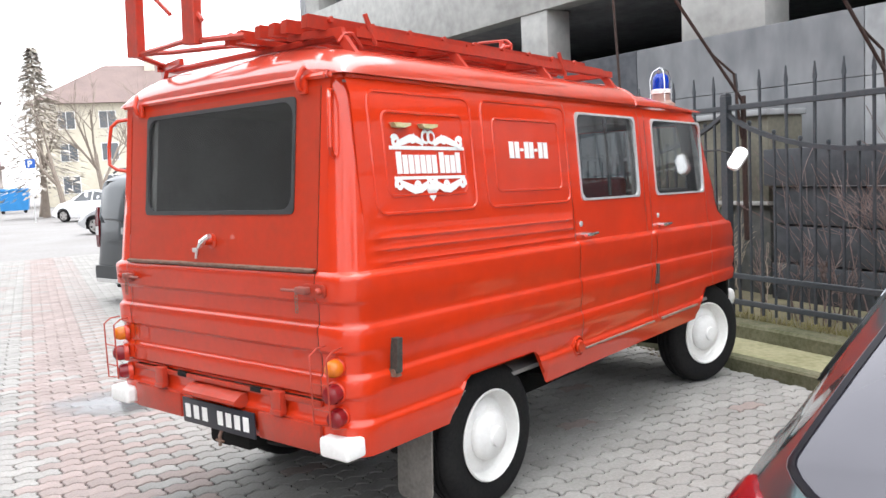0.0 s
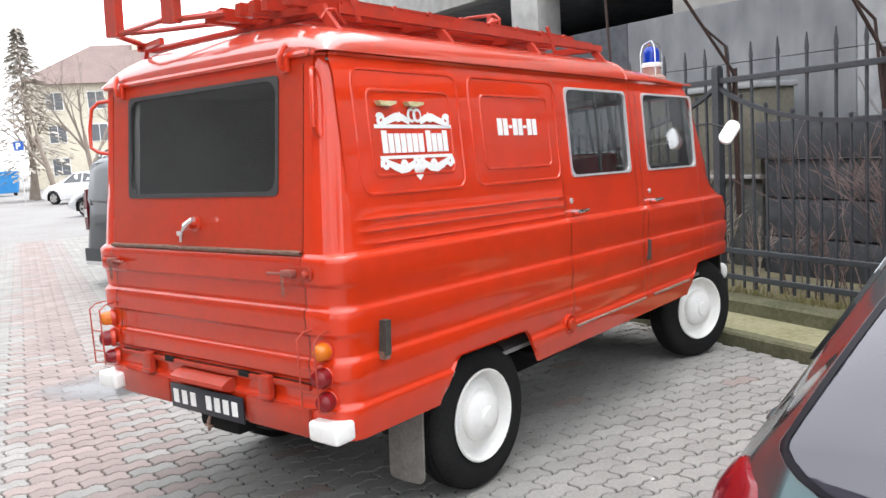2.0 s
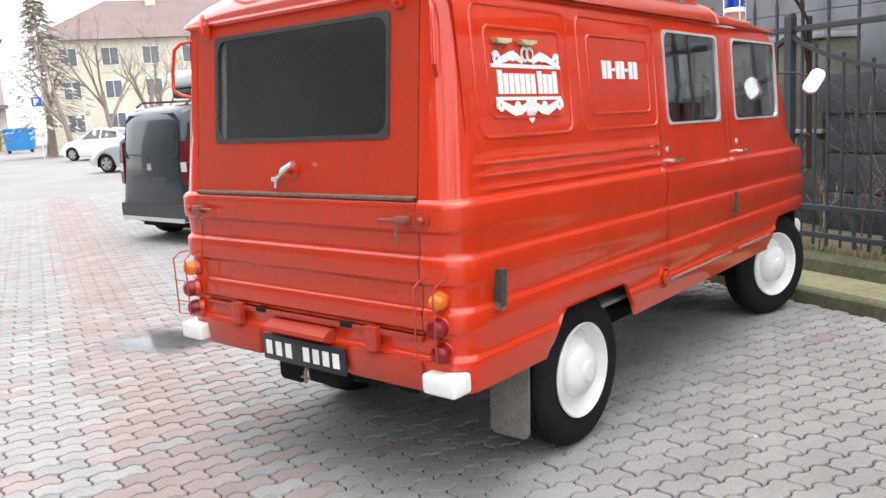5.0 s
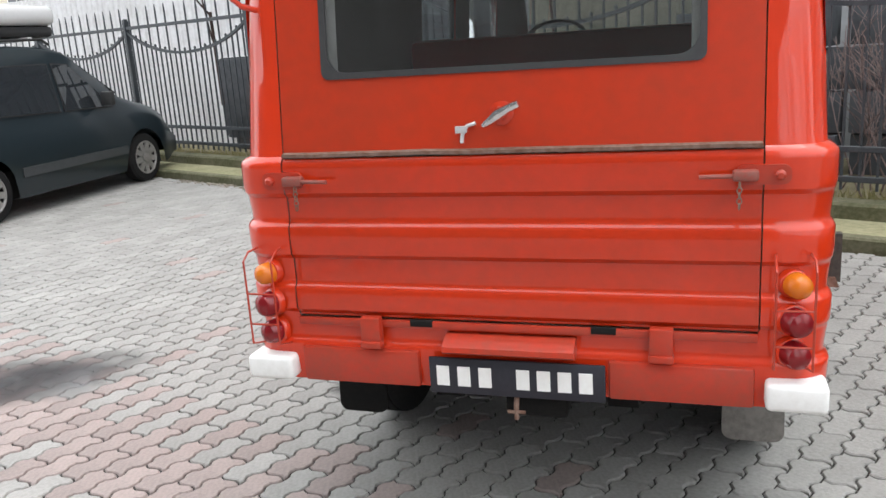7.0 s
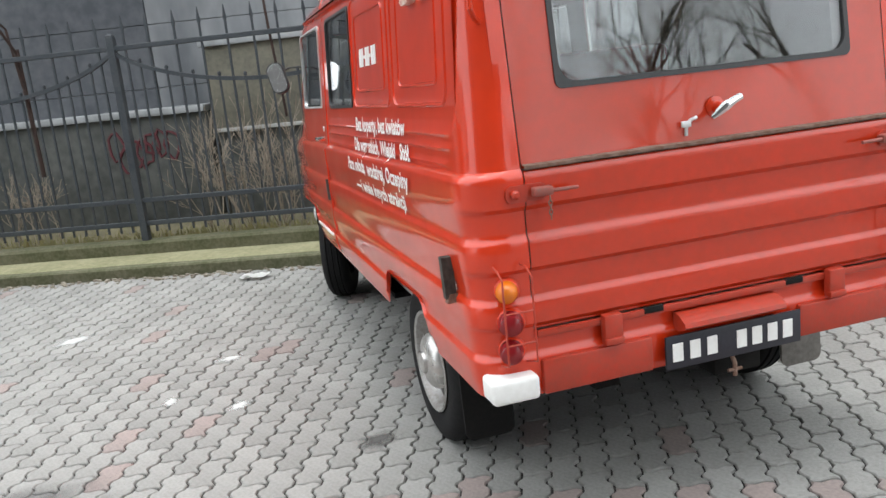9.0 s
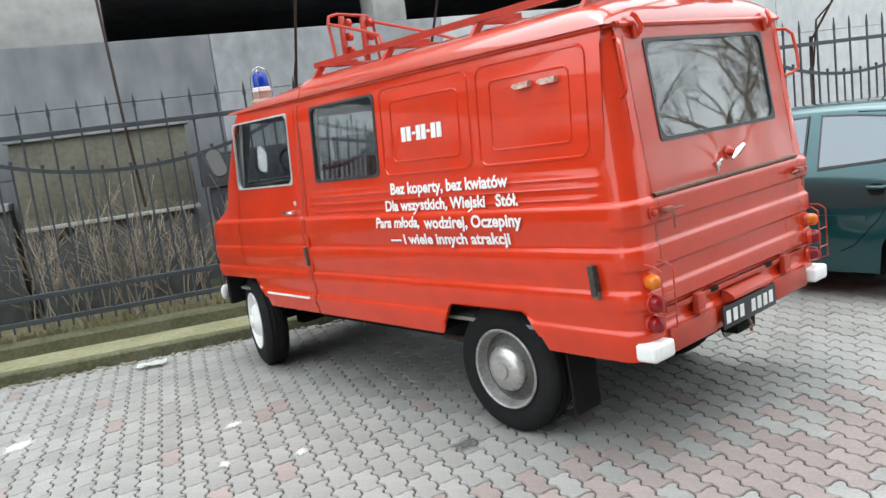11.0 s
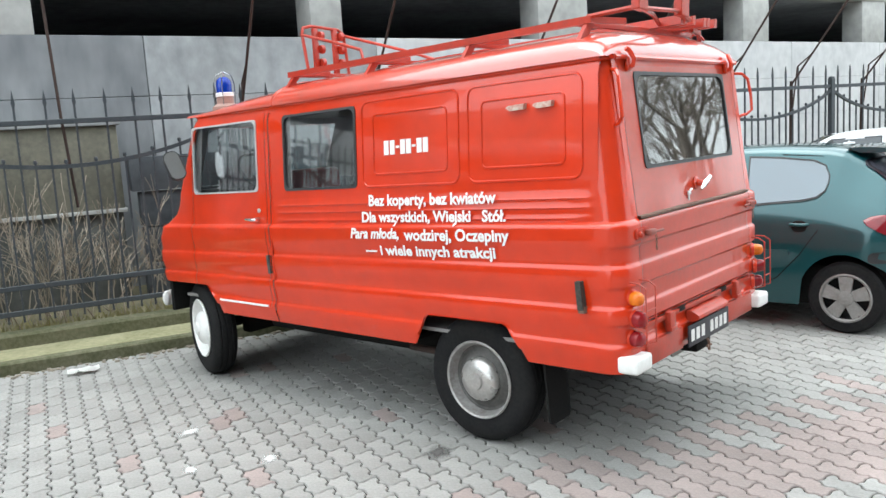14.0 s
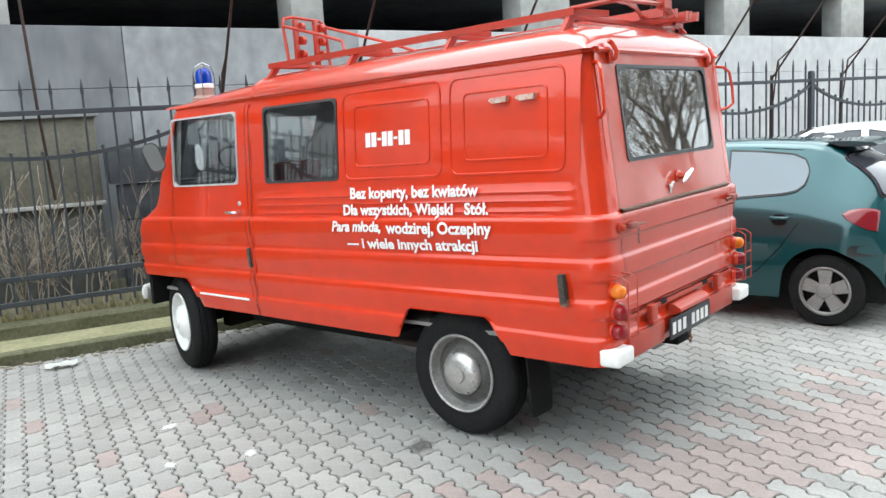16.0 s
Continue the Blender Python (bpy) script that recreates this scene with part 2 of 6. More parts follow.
def rounded(w, h, r, n=5):
    """Outline of a rounded rectangle, counter-clockwise, about the origin."""
    out = []
    for cx, cy, a in ((w / 2 - r, h / 2 - r, 0), (-w / 2 + r, h / 2 - r, 90), (-w / 2 + r, -h / 2 + r, 180), (w / 2 - r, -h / 2 + r, 270)):
        for i in range(n + 1):
            t = radians(a + 90 * i / n)
            out.append((cx + r * math.cos(t), cy + r * math.sin(t)))
    return out


def add_prism(bm, outline, lift, lo, hi):
    """Extrudes an outline of (a, b); lift(a, b, c) gives the place."""
    n = len(outline)
    v0 = [bm.verts.new(lift(a, b, lo)) for a, b in outline]
    v1 = [bm.verts.new(lift(a, b, hi)) for a, b in outline]
    for i in range(n):
        j = (i + 1) % n
        bm.faces.new((v0[i], v0[j], v1[j], v1[i]))
    bm.faces.new(v1)
    bm.faces.new(v0[::-1])
    return bm


def add_ring(bm, outer, inner, lift, lo, hi):
    """A frame between two outlines of equal count."""
    n = len(outer)
    rows = [[bm.verts.new(lift(a, b, c)) for a, b in o] for o, c in ((outer, lo), (outer, hi), (inner, hi), (inner, lo))]
    for k in range(4):
        p, q = rows[k], rows[(k + 1) % 4]
        for i in range(n):
            j = (i + 1) % n
            bm.faces.new((p[i], p[j], q[j], q[i]))
    return bm


# ---- the setting ----
FENCE = pose(0, 4.337, 0, 0, 0, -23.6)       # x along the fence, y away from the yard
FACADE = pose(1.181, 7.041, 0, 0, 0, -16.92)  # x along the concrete building, y into it

bm = bmesh.new()
bmesh.ops.create_grid(bm, x_segments=8, y_segments=8, size=400)
YARD = material("far_paving", (0.255, 0.25, 0.243), 0.85, other=(0.21, 0.20, 0.192), scale=0.4, fine=9, bump=0.3, bump_scale=12, spec=0.2)
ground = tagged(link("ground", bm, YARD), "grey paved yard ground running out to the horizon", "ground", kind="structure")
ground.location.z = -0.012


def strip(name, prof, x0, x1, mat, label, m, n=60):
    """A long kerb-like bar with a slightly uneven top."""
    bm = bmesh.new()
    rows = []
    for i in range(n + 1):
        x = x0 + (x1 - x0) * i / n
        rows.append([bm.verts.new((x, y + noise.noise((x * 1.7, y * 9, z * 5)) * 0.006, z + noise.noise((x * 1.3, y * 7, 3)) * 0.006)) for y, z in prof])
    for a, b in zip(rows, rows[1:]):
        for k in range(len(prof) - 1):
            bm.faces.new((a[k], a[k + 1], b[k + 1], b[k]))
    bmesh.ops.recalc_face_normals(bm, faces=bm.faces)
    ob = tagged(link(name, bm, mat), label, "kerb", kind="structure")
    ob.matrix_world = m
    return ob


strip("kerb", [(0, -0.05), (0, 0.085), (0.015, 0.10), (0.09, 0.103)], -30, 24, KERB_MOSS, "mossy concrete kerb along the yard's edge", FENCE, 200)
strip("pavement", [(0.09, 0.099), (0.3, 0.104), (0.55, 0.10)], -30, 24, CONCRETE_MOSS, "narrow pale concrete strip behind the kerb", FENCE, 120)
strip("plinth", [(0.53, 0.0), (0.53, 0.20), (0.55, 0.22), (0.70, 0.225), (0.70, 0.0)], -30, 24, KERB_MOSS, "low mossy plinth under the iron fence", FENCE, 200)
SOIL = material("soil_and_dry_grass", (0.16, 0.14, 0.075), 0.95, other=(0.09, 0.08, 0.05), scale=3, fine=40, bump=0.6, bump_scale=30)
strip("verge", [(0.70, 0.17), (1.2, 0.20), (2.0, 0.15), (6.0, 0.10)], -30, 26, SOIL, "strip of soil and dry grass behind the fence", FENCE, 120)


# ---- iron fence ----
def fence_panel(u0, u1, seed):
    m = FENCE @ Matrix.Translation((u0, 0.62, 0))
    e = thing("iron_fence", "dark grey iron fence with spear tips and a sagging rail", "fence", "fence bays", m)
    L = u1 - u0
    flat = lambda a, b, t: box((a, -0.018, b), (t, 0.018, b + 0.045), 0.004, 1)
    part("top_rail", flat(0.03, 1.985, L - 0.03), IRON, e)
    part("lower_rail", flat(0.03, 0.58, L - 0.03), IRON, e)
    part("bottom_rail", flat(0.03, 0.36, L - 0.03), IRON, e)
    sag = lambda x: 1.98 - 0.36 * (1 - (2 * x / L - 1) ** 2) ** 0.8
    bm = bmesh.new()
    rows = []
    for i in range(33):
        x = 0.03 + (L - 0.06) * i / 32
        z = sag(x)
        rows.append([bm.verts.new((x, y, z + d)) for y, d in ((-0.02, -0.018), (-0.02, 0.018), (0.02, 0.018), (0.02, -0.018))])
    for a, b in zip(rows, rows[1:]):
        for k in range(4):
            bm.faces.new((a[k], a[(k + 1) % 4], b[(k + 1) % 4], b[k]))
    bmesh.ops.recalc_face_normals(bm, faces=bm.faces)
    part("curved_rail", bm, IRON, e)
    n = max(2, round(L / 0.247))
    step = L / n
    tall = bmesh.new()
    add_box(tall, (-0.009, -0.009, 0.30), (0.009, 0.009, 2.15))
    add_prism(tall, [(-0.006, 2.13), (0.006, 2.13), (0.017, 2.17), (0.001, 2.285), (-0.001, 2.285), (-0.017, 2.17)],
              lambda a, b, c: Vector((a, c, b)), -0.006, 0.006)
    tall_me = bpy.data.meshes.new("picket")
    tall.normal_update(); tall.to_mesh(tall_me); tall.free()
    tall_me.materials.append(IRON)
    rng = random.Random(seed)
    for i in range(n):
        x = step * (i + 0.5)
        ob = new("picket", tall_me)
        ob.parent = e
        ob.matrix_basis = pose(x, 0, 0, rng.uniform(-0.3, 0.3), rng.uniform(-0.4, 0.4), 0)
        if i < n - 1:
            xs = step * (i + 1)
            z = sag(xs)
            bm = box((xs - 0.008, -0.008, 0.30), (xs + 0.008, 0.008, z + 0.03))
            add_lathe(bm, [(0, 0), (0.014, 0.005), (0.018, 0.02), (0.014, 0.035), (0, 0.042)], 8, Matrix.Translation((xs, 0, z + 0.02)))
            part("short_picket", bm, IRON, e)
    return e


POSTS = [-20.1, -17.2, -14.28, -11.37, -8.46, -5.55, -2.64, 0.27, 3.0, 5.72, 8.45, 11.2, 14.0, 16.8, 19.6]
for i, u in enumerate(POSTS):
    bm = box((-0.035, -0.035, 0.1), (0.035, 0.035, 2.11), 0.004, 1)
    add_lathe(bm, [(0.04, 2.11), (0.043, 2.12), (0.03, 2.135), (0, 2.14)], 4, pose(0, 0, 0, 0, 0, 45))
    post = tagged(link("iron_fence_post", bm, IRON), "square dark grey iron fence post on a plinth", "fence post", "fence posts")
    post.matrix_world = FENCE @ Matrix.Translation((u, 0.62, 0))
    if i + 1 < len(POSTS):
        fence_panel(u, POSTS[i + 1], i)

# ---- concrete building, unfinished ----
bld = thing("concrete_building", "unfinished grey raw concrete building with open dark storeys", "building", m=FACADE)
CONCRETE_LIGHT = material("light_grey_concrete", (0.58, 0.58, 0.58), 0.9, other=(0.43, 0.435, 0.44), scale=0.9, fine=6, streak=0.75, mix=0.5, contrast=0.3, bump=0.25, bump_scale=18)
CONCRETE_DEEP = material("deep_grey_concrete", (0.105, 0.11, 0.12), 0.9, other=(0.06, 0.065, 0.075), scale=0.9, fine=8, bump=0.25, bump_scale=18)
CONCRETE_DULL = material("mid_grey_concrete", (0.26, 0.267, 0.273), 0.9, other=(0.10, 0.107, 0.117), scale=0.9, fine=3, streak=0.45, mix=0.45, contrast=0.3, bump=0.25, bump_scale=18)
CAST = [-13.3, -9.3, -6.25, -3.2, -0.15, 2.9, 5.95, 9.0, 12.05, 15.1, 18.2, 22, 26, 30]
# lower wall tone steps by position: darkest at low x, lightest at high x
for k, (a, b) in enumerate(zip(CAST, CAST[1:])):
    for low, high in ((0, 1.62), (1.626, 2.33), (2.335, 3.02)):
        part("lower_wall", box((a + 0.004, 0, low), (b - 0.004, 0.3, high), 0.006, 1), CONCRETE_DEEP if b < -3 else CONCRETE_DULL if b < 0 else (CONCRETE if b < 3.5 else CONCRETE_LIGHT), bld)
COLS = [(-13.3, -12.6), (-9.6, -9.0), (-5.55, -4.94), (-2.45, -1.28), (1.97, 2.42), (5.75, 6.76), (10.6, 11.35), (14.45, 15.3), (19, 19.8), (24, 24.8)]
for a, b in COLS:
    part("column", box((a, 0.004, 3.02), (b, 0.45, 3.87), 0.01), CONCRETE_PALE, bld)
part("spandrel", box((-13.3, -0.02, 3.87), (30, 0.3, 5.25), 0.01), CONCRETE_PALE, bld)
for a, b in COLS:
    part("column", box((a, 0.004, 5.25), (b, 0.45, 6.5), 0.01), CONCRETE_PALE, bld)
part("upper_spandrel", box((-13.3, -0.02, 6.5), (30, 0.3, 8.2), 0.01), CONCRETE_PALE, bld)
part("storey_slab", box((-13.3, 0.3, 3.9), (30, 9, 4.1)), CONCRETE, bld)
part("storey_slab", box((-13.3, 0.3, 6.6), (30, 9, 6.8)), CONCRETE, bld)
part("roof_slab", box((-13.3, 0.0, 8.2), (30, 9, 8.4)), CONCRETE, bld)
part("floor_slab", box((-13.3, 0.3, 2.5), (30, 9, 2.7)), CONCRETE, bld)
part("back_wall", box((-13.3, 9, 0), (30, 9.3, 8.2)), CONCRETE, bld)
part("end_wall", box((-13.6, 0.0, 0), (-13.3, 9.3, 8.2)), CONCRETE, bld)
part("end_wall", box((30, 0.0, 0), (30.3, 9.3, 8.2)), CONCRETE, bld)


# ---- the red van ----
van = thing("red_van", "old red enamelled fire van with white bumper corners on pavers", "van")

TILT = 0.028


def shear(z, y):
    return z - TILT * y * min(max((z - 0.6) / 0.5, 0), 1)


BANDS = ((0.53, 0.665), (0.77, 0.848), (0.95, 1.044), (1.145, 1.245))
LEVELS = {0.53, 0.545, 0.60, 0.645, 0.652, 0.745, 0.752, 0.90, 1.0, 1.10, 1.20, 1.225, 1.236, 1.245, 1.255, 1.262, 1.272, 1.284, 1.296, 1.308, 1.325, 1.335, 1.345, 1.37, 1.38, 1.39, 1.43, 1.48, 1.495,
          1.60, 1.72, 1.84, 1.945, 1.985, 2.03}
for low, high in BANDS:
    LEVELS |= {round(low + d, 4) for d in (-0.085, -0.072, -0.060, -0.047, -0.034, -0.020, -0.011, -0.004, 0.004, 0.012, 0.022, 0.034) if low > 0.6}
    LEVELS |= {round(high + d, 4) for d in (0.016, 0.010, 0.004, -0.002, -0.008) if high < 1.2}
LEVELS = sorted(LEVELS)


def smooth(a, b, x):
    t = min(max((x - a) / (b - a), 0), 1)
    return t * t * (3 - 2 * t)


def relief(z, under=0.087, over=0.036):
    """How far the pressed ribs stand out at a height."""
    r = 0.0
    for a, b in BANDS:
        top = smooth(b + 0.016, b - 0.008, z) if b < 1.2 else smooth(b + 0.010, b - 0.004, z)
        bottom = smooth(a - under, a + over, z) if a > 0.55 else 1
        r = max(r, top * bottom)
    return 0.014 * r


def half_width(z):
    if z <= 1.245:
        w = 0.8735 - 0.02 * smooth(0.62, 0.53, z) + 0.85 * relief(z)
    else:
        w = 0.858 - (z - 1.262) * 0.062
        w += (0.886 - 0.858) * smooth(1.264, 1.245, z)
        w -= 0.03 * smooth(1.93, 2.05, z)
    return w


def rear_y(z):
    if z <= 1.245:
        return 0.008 - relief(z, 0.012, 0.004) + 0.012 * smooth(0.62, 0.53, z)
    return 0.012 + (z - 1.262) * 0.118 - 0.016 * smooth(1.264, 1.245, z)


def front_y(z):
    k = [(0.5, 4.0), (0.7, 4.06), (0.95, 4.095), (1.15, 4.085), (1.25, 4.025), (1.33, 3.87), (1.42, 3.77), (1.5, 3.73), (2.03, 3.50)]
    for (a, p), (b, q) in zip(k, k[1:]):
        if z <= b:
            return p + (q - p) * (z - a) / (b - a)
    return k[-1][1]


SIDE_Y = sorted({0.13, 0.17, 0.22, 0.30, 0.40, 0.47, 0.54, 0.56, 0.58, 0.60, 0.62, 0.64, 0.67, 0.70, 0.73, 0.78, 0.85, 0.95, 1.05, 1.15, 1.22,
                 1.245, 1.265, 1.285, 1.305, 1.325, 1.34, 1.42, 1.50, 1.60,
                 1.66, 1.68, 1.686, 1.691, 1.73, 1.75, 1.79, 2.05, 2.30, 2.41, 2.47, 2.505, 2.532, 2.537, 2.566, 2.576, 2.607, 2.612, 2.62, 2.66, 2.70, 2.76, 2.95, 3.15, 3.20, 3.24, 3.27, 3.30,
                 3.325, 3.35, 3.38, 3.41, 3.44, 3.46, 3.468, 3.473, 3.48, 3.50})
REAR_X = [-0.745, -0.72, -0.696, -0.692, -0.66, -0.54, -0.40, -0.20, 0.0, 0.20, 0.40, 0.54, 0.66, 0.692, 0.696, 0.72, 0.745]
RC_REAR, RC_FRONT = 0.115, 0.25


def arch(y):
    """The body's lower edge along the sides: raised over the wheels."""
    z = 0.0
    if 0.54 < y < 1.345:
        z = max(z, min(0.50 + (y - 0.54) * 1.55, 0.722 - max(0, 0.70 - y) ** 2 * 6, 0.50 + (1.345 - y) * 2.0, 0.722))
    if y > 3.20:
        z = max(z, min(0.53 + (y - 3.20) * 1.6, 0.755))
    return z


def groove(side, y, z):
    """Three shallow pressed lines under the side panels."""
    if side == "R" and not 0.22 <= y <= 1.66 or side == "L" and not 0.22 <= y <= 2.47:
        return 0.0
    for a in (1.284, 1.335, 1.38):
        if abs(z - a) < 0.004:
            return 0.007
    return 0.0


def outline(z):
    """One closed loop of the body at a height: (place, tag, u) round from the left rear."""
    w, ry, fy = half_width(z), rear_y(z), front_y(z)
    pts = [((x, ry), "B", x) for x in REAR_X]
    for i in range(1, 8):
        a = radians(-90 + 90 * i / 8)
        pts.append(((w - RC_REAR + (RC_REAR) * math.cos(a), ry + RC_REAR + RC_REAR * math.sin(a)), "RB", i))
    rcf = RC_FRONT if z < 1.3 else RC_FRONT - 0.1 * smooth(1.3, 1.5, z)
    stop = fy - rcf
    for y in SIDE_Y:
        pts.append(((w + groove("R", y, z), min(y, stop + 0.0005 * y)), "R", y))
    for i in range(1, 8):
        a = radians(90 * i / 8)
        pts.append(((w - rcf + rcf * math.cos(a), fy - rcf + rcf * math.sin(a)), "RF", i))
    for x in (0.66, 0.6, 0.5, 0.3, 0.1, -0.1, -0.3, -0.5, -0.6, -0.66):
        pts.append(((x, fy + 0.03 * (1 - (x / 0.6) ** 2)), "F", x))
    for i in range(1, 8):
        a = radians(90 + 90 * i / 8)
        pts.append(((-w + rcf + rcf * math.cos(a), fy - rcf + rcf * math.sin(a)), "LF", i))
    for y in reversed(SIDE_Y):
        pts.append(((-w - groove("L", y, z), min(y, stop + 0.0005 * y)), "L", y))
    for i in range(1, 8):
        a = radians(180 + 90 * i / 8)
        pts.append(((-w + RC_REAR + RC_REAR * math.cos(a), ry + RC_REAR + RC_REAR * math.sin(a)), "LB", i))
    return pts


LOOPS = {z: outline(z) for z in LEVELS}
COUNT = len(LOOPS[LEVELS[0]])


def body_point(z, i, inset=0.0):
    (x, y), tag, u = LOOPS[z][i]
    zz = z
    if tag in "RL":
        zz = max(z, arch(u))
    elif tag in ("RF", "LF", "F"):
        zz = max(z, 0.755 if tag != "F" else 0.66)
    if inset:
        x -= math.copysign(inset, x)
        y += inset if y < 2 else -inset
    return Vector((x, y, shear(zz, y)))


def region(tag, a, b, z0, z1):
    """Which sheet of the body a cell belongs to; None is open."""
    zm, um = (z0 + z1) / 2, (a + b) / 2
    if tag == "B":
        if abs(um) > 0.696:
            return "body_shell"
        if abs(um) > 0.692:
            return None if zm > 0.752 and zm < 1.985 else "body_shell"
        if zm > 1.985:
            return "body_shell"
        if zm > 1.262:
            if abs(um) < 0.54 and 1.495 < zm < 1.945:
                return None
            return "upper_tailgate"
        if zm > 1.255:
            return None
        if zm > 0.752:
            return "lower_tailgate"
        if zm > 0.745:
            return None
        return "body_shell"
    if tag in "RL":
        win = 1.48 < zm < 1.945
        if 1.985 < zm:
            return "body_shell"
        if 2.612 < um < 3.468 and zm > 0.645:
            if win and 2.70 < um < 3.44:
                return None
            return "front_door_" + tag
        if (2.607 < um < 2.612 or 3.468 < um < 3.473) and zm > 0.645:
            return None
        if tag == "R":
            if 1.691 < um < 2.532 and zm > 0.645:
                if win and 1.79 < um < 2.47:
                    return None
                return "side_door"
            if (1.686 < um < 1.691 or 2.532 < um < 2.537) and zm > 0.645:
                return None
        elif win and 1.75 < um < 2.41:
            return None
        elif tag == "L" and 2.566 < um < 2.576:
            return None
        return "body_shell"
    if tag == "F":
        return None if 1.48 < zm < 1.945 and abs(um) < 0.65 else "body_shell"
    return "body_shell"


sheets = {}
for z0, z1 in zip(LEVELS, LEVELS[1:]):
    for i in range(COUNT):
        j = (i + 1) % COUNT
        (_, tag, u), (_, tag2, u2) = LOOPS[z0][i], LOOPS[z0][j]
        t = tag if tag == tag2 else ("RB" if "B" in tag + tag2 else "RF")
        name = region(t, u if t in ("B", "R", "L", "F") else 0, u2 if t in ("B", "R", "L", "F") else 0, z0, z1)
        if name is None:
            continue
        ps = [body_point(z0, i), body_point(z0, j), body_point(z1, j), body_point(z1, i)]
        bm, verts = sheets.setdefault(name, (bmesh.new(), {}))
        vs = []
        for p in ps:
            k = (round(p.x, 4), round(p.y, 4), round(p.z, 4))
            if k not in verts:
                verts[k] = bm.verts.new(p)
            if verts[k] not in vs:
                vs.append(verts[k])
        if len(vs) > 2:
            try:
                bm.faces.new(vs)
            except ValueError:
                pass
SHEETS = {}
NAMES = {"body_shell": "body_shell", "upper_tailgate": "upper_tailgate", "lower_tailgate": "lower_tailgate", "side_door": "side_door",
         "front_door_R": "front_door", "front_door_L": "front_door"}
for name, (bm, _) in sheets.items():
    # tailgate sheets get the darker reds, which carry some of the rear's shade
    mat = RED_FADED if name == "upper_tailgate" else RED_SHADE_DULL if "tailgate" in name else RED
    SHEETS[name] = part(NAMES[name], bm, mat, van)

# inner lining, dark behind the gaps
bm = bmesh.new()
grid = {}
LV = [0.60, 0.745, 1.0, 1.245, 1.43, 1.48, 1.945, 1.985, 2.03]
for z in LV:
    for i in range(COUNT):
        grid[z, i] = bm.verts.new(body_point(z, i, 0.03))
for z0, z1 in zip(LV, LV[1:]):
    for i in range(COUNT):
        j = (i + 1) % COUNT
        (_, tag, u), (_, tag2, u2) = LOOPS[z0][i], LOOPS[z0][j]
        t = tag if tag == tag2 else "RB"
        if t in ("B", "R", "L", "F") and z0 == 1.48 and region(t, u, u2, 1.60, 1.72) is None and abs(u2 - u) > 0.012:
            continue
        try:
            bm.faces.new((grid[z0, j], grid[z0, i], grid[z1, i], grid[z1, j]))
        except ValueError:
            pass
part("inner_lining", bm, LINING, van)


# roof
def roof_point(s, y, cab):
    w = 0.815
    y0, y1 = (0.10, 2.52) if not cab else (2.52, 3.53)
    z0 = 2.025
    h = 0.165 if not cab else 0.125
    k = 1.0
    if not cab and y < 0.42:
        k = (1 - ((0.42 - y) / 0.32) ** 3.4) ** 0.5 if y > y0 else 0
    if cab:
        k = 1 - 0.62 * smooth(2.6, 3.53, y) ** 1.2
    e = max(0.0, 1 - abs(s) ** 4.2) ** 0.5
    taper = 0.0 if not cab else 0.02 * smooth(2.9, 3.53, y)
    return Vector((s * (w - taper), y, shear(z0, y) + h * k * e))


def roof_sheet(cab):
    bm = bmesh.new()
    ss = [-1, -0.99, -0.97, -0.94, -0.9, -0.84, -0.76, -0.66, -0.5, -0.3, -0.1, 0.1, 0.3, 0.5, 0.66, 0.76, 0.84, 0.9, 0.94, 0.97, 0.99, 1]
    ys = [0.10, 0.103, 0.112, 0.13, 0.16, 0.20, 0.25, 0.32, 0.42, 0.8, 1.2, 1.6, 2.0, 2.4, 2.50, 2.52] if not cab else [2.52, 2.54, 2.7, 2.9, 3.1, 3.3, 3.45, 3.53]
    g = [[bm.verts.new(roof_point(s, y, cab)) for s in ss] for y in ys]
    for a, b in zip(g, g[1:]):
        for k in range(len(ss) - 1):
            bm.faces.new((a[k], a[k + 1], b[k + 1], b[k]))
    return bm


part("roof", roof_sheet(False), RED_ROOF, van)
part("cab_roof", roof_sheet(True), RED_ROOF, van)
bm = bmesh.new()
add_tube(bm, [roof_point(s, 2.52, False) + Vector((0, 0, -0.004)) for s in (-1, -0.97, -0.92, -0.84, -0.7, -0.5, -0.2, 0.2, 0.5, 0.7, 0.84, 0.92, 0.97, 1)], 0.011, 6)
part("roof_joint", bm, RED_ROOF, van)
rim = []
for i in range(COUNT):
    (x, y), tag, u = LOOPS[2.03][i]
    rim.append(Vector((x + math.copysign(0.006, x), y + (-0.012 if tag == "B" else 0), shear(2.022, y))))
part("rain_gutter", tube(rim, 0.013, 6, True), RED, van)
bm = bmesh.new()
add_box(bm, (-0.80, 0.12, 0.50), (0.80, 0.52, 0.535))
add_box(bm, (-0.52, 0.52, 0.50), (0.52, 3.95, 0.56))
add_box(bm, (-0.83, 1.37, 0.535), (0.83, 3.15, 0.56))
add_box(bm, (-0.35, 0.3, 0.36), (-0.25, 3.9, 0.50))
add_box(bm, (0.25, 0.3, 0.36), (0.35, 3.9, 0.50))
for s in (-1, 1):
    add_box(bm, (s * 0.84 if s < 0 else 0.50, 0.50, 0.74), (s * 0.50 if s < 0 else 0.84, 1.40, 0.76))
    add_box(bm, (s * 0.52 - 0.01, 0.50, 0.50), (s * 0.52 + 0.01, 1.40, 0.76))
    add_box(bm, (s * 0.84 if s < 0 else 0.50, 3.15, 0.80), (s * 0.50 if s < 0 else 0.84, 4.0, 0.82))
    add_box(bm, (s * 0.50 - 0.01, 3.15, 0.50), (s * 0.50 + 0.01, 4.0, 0.82))
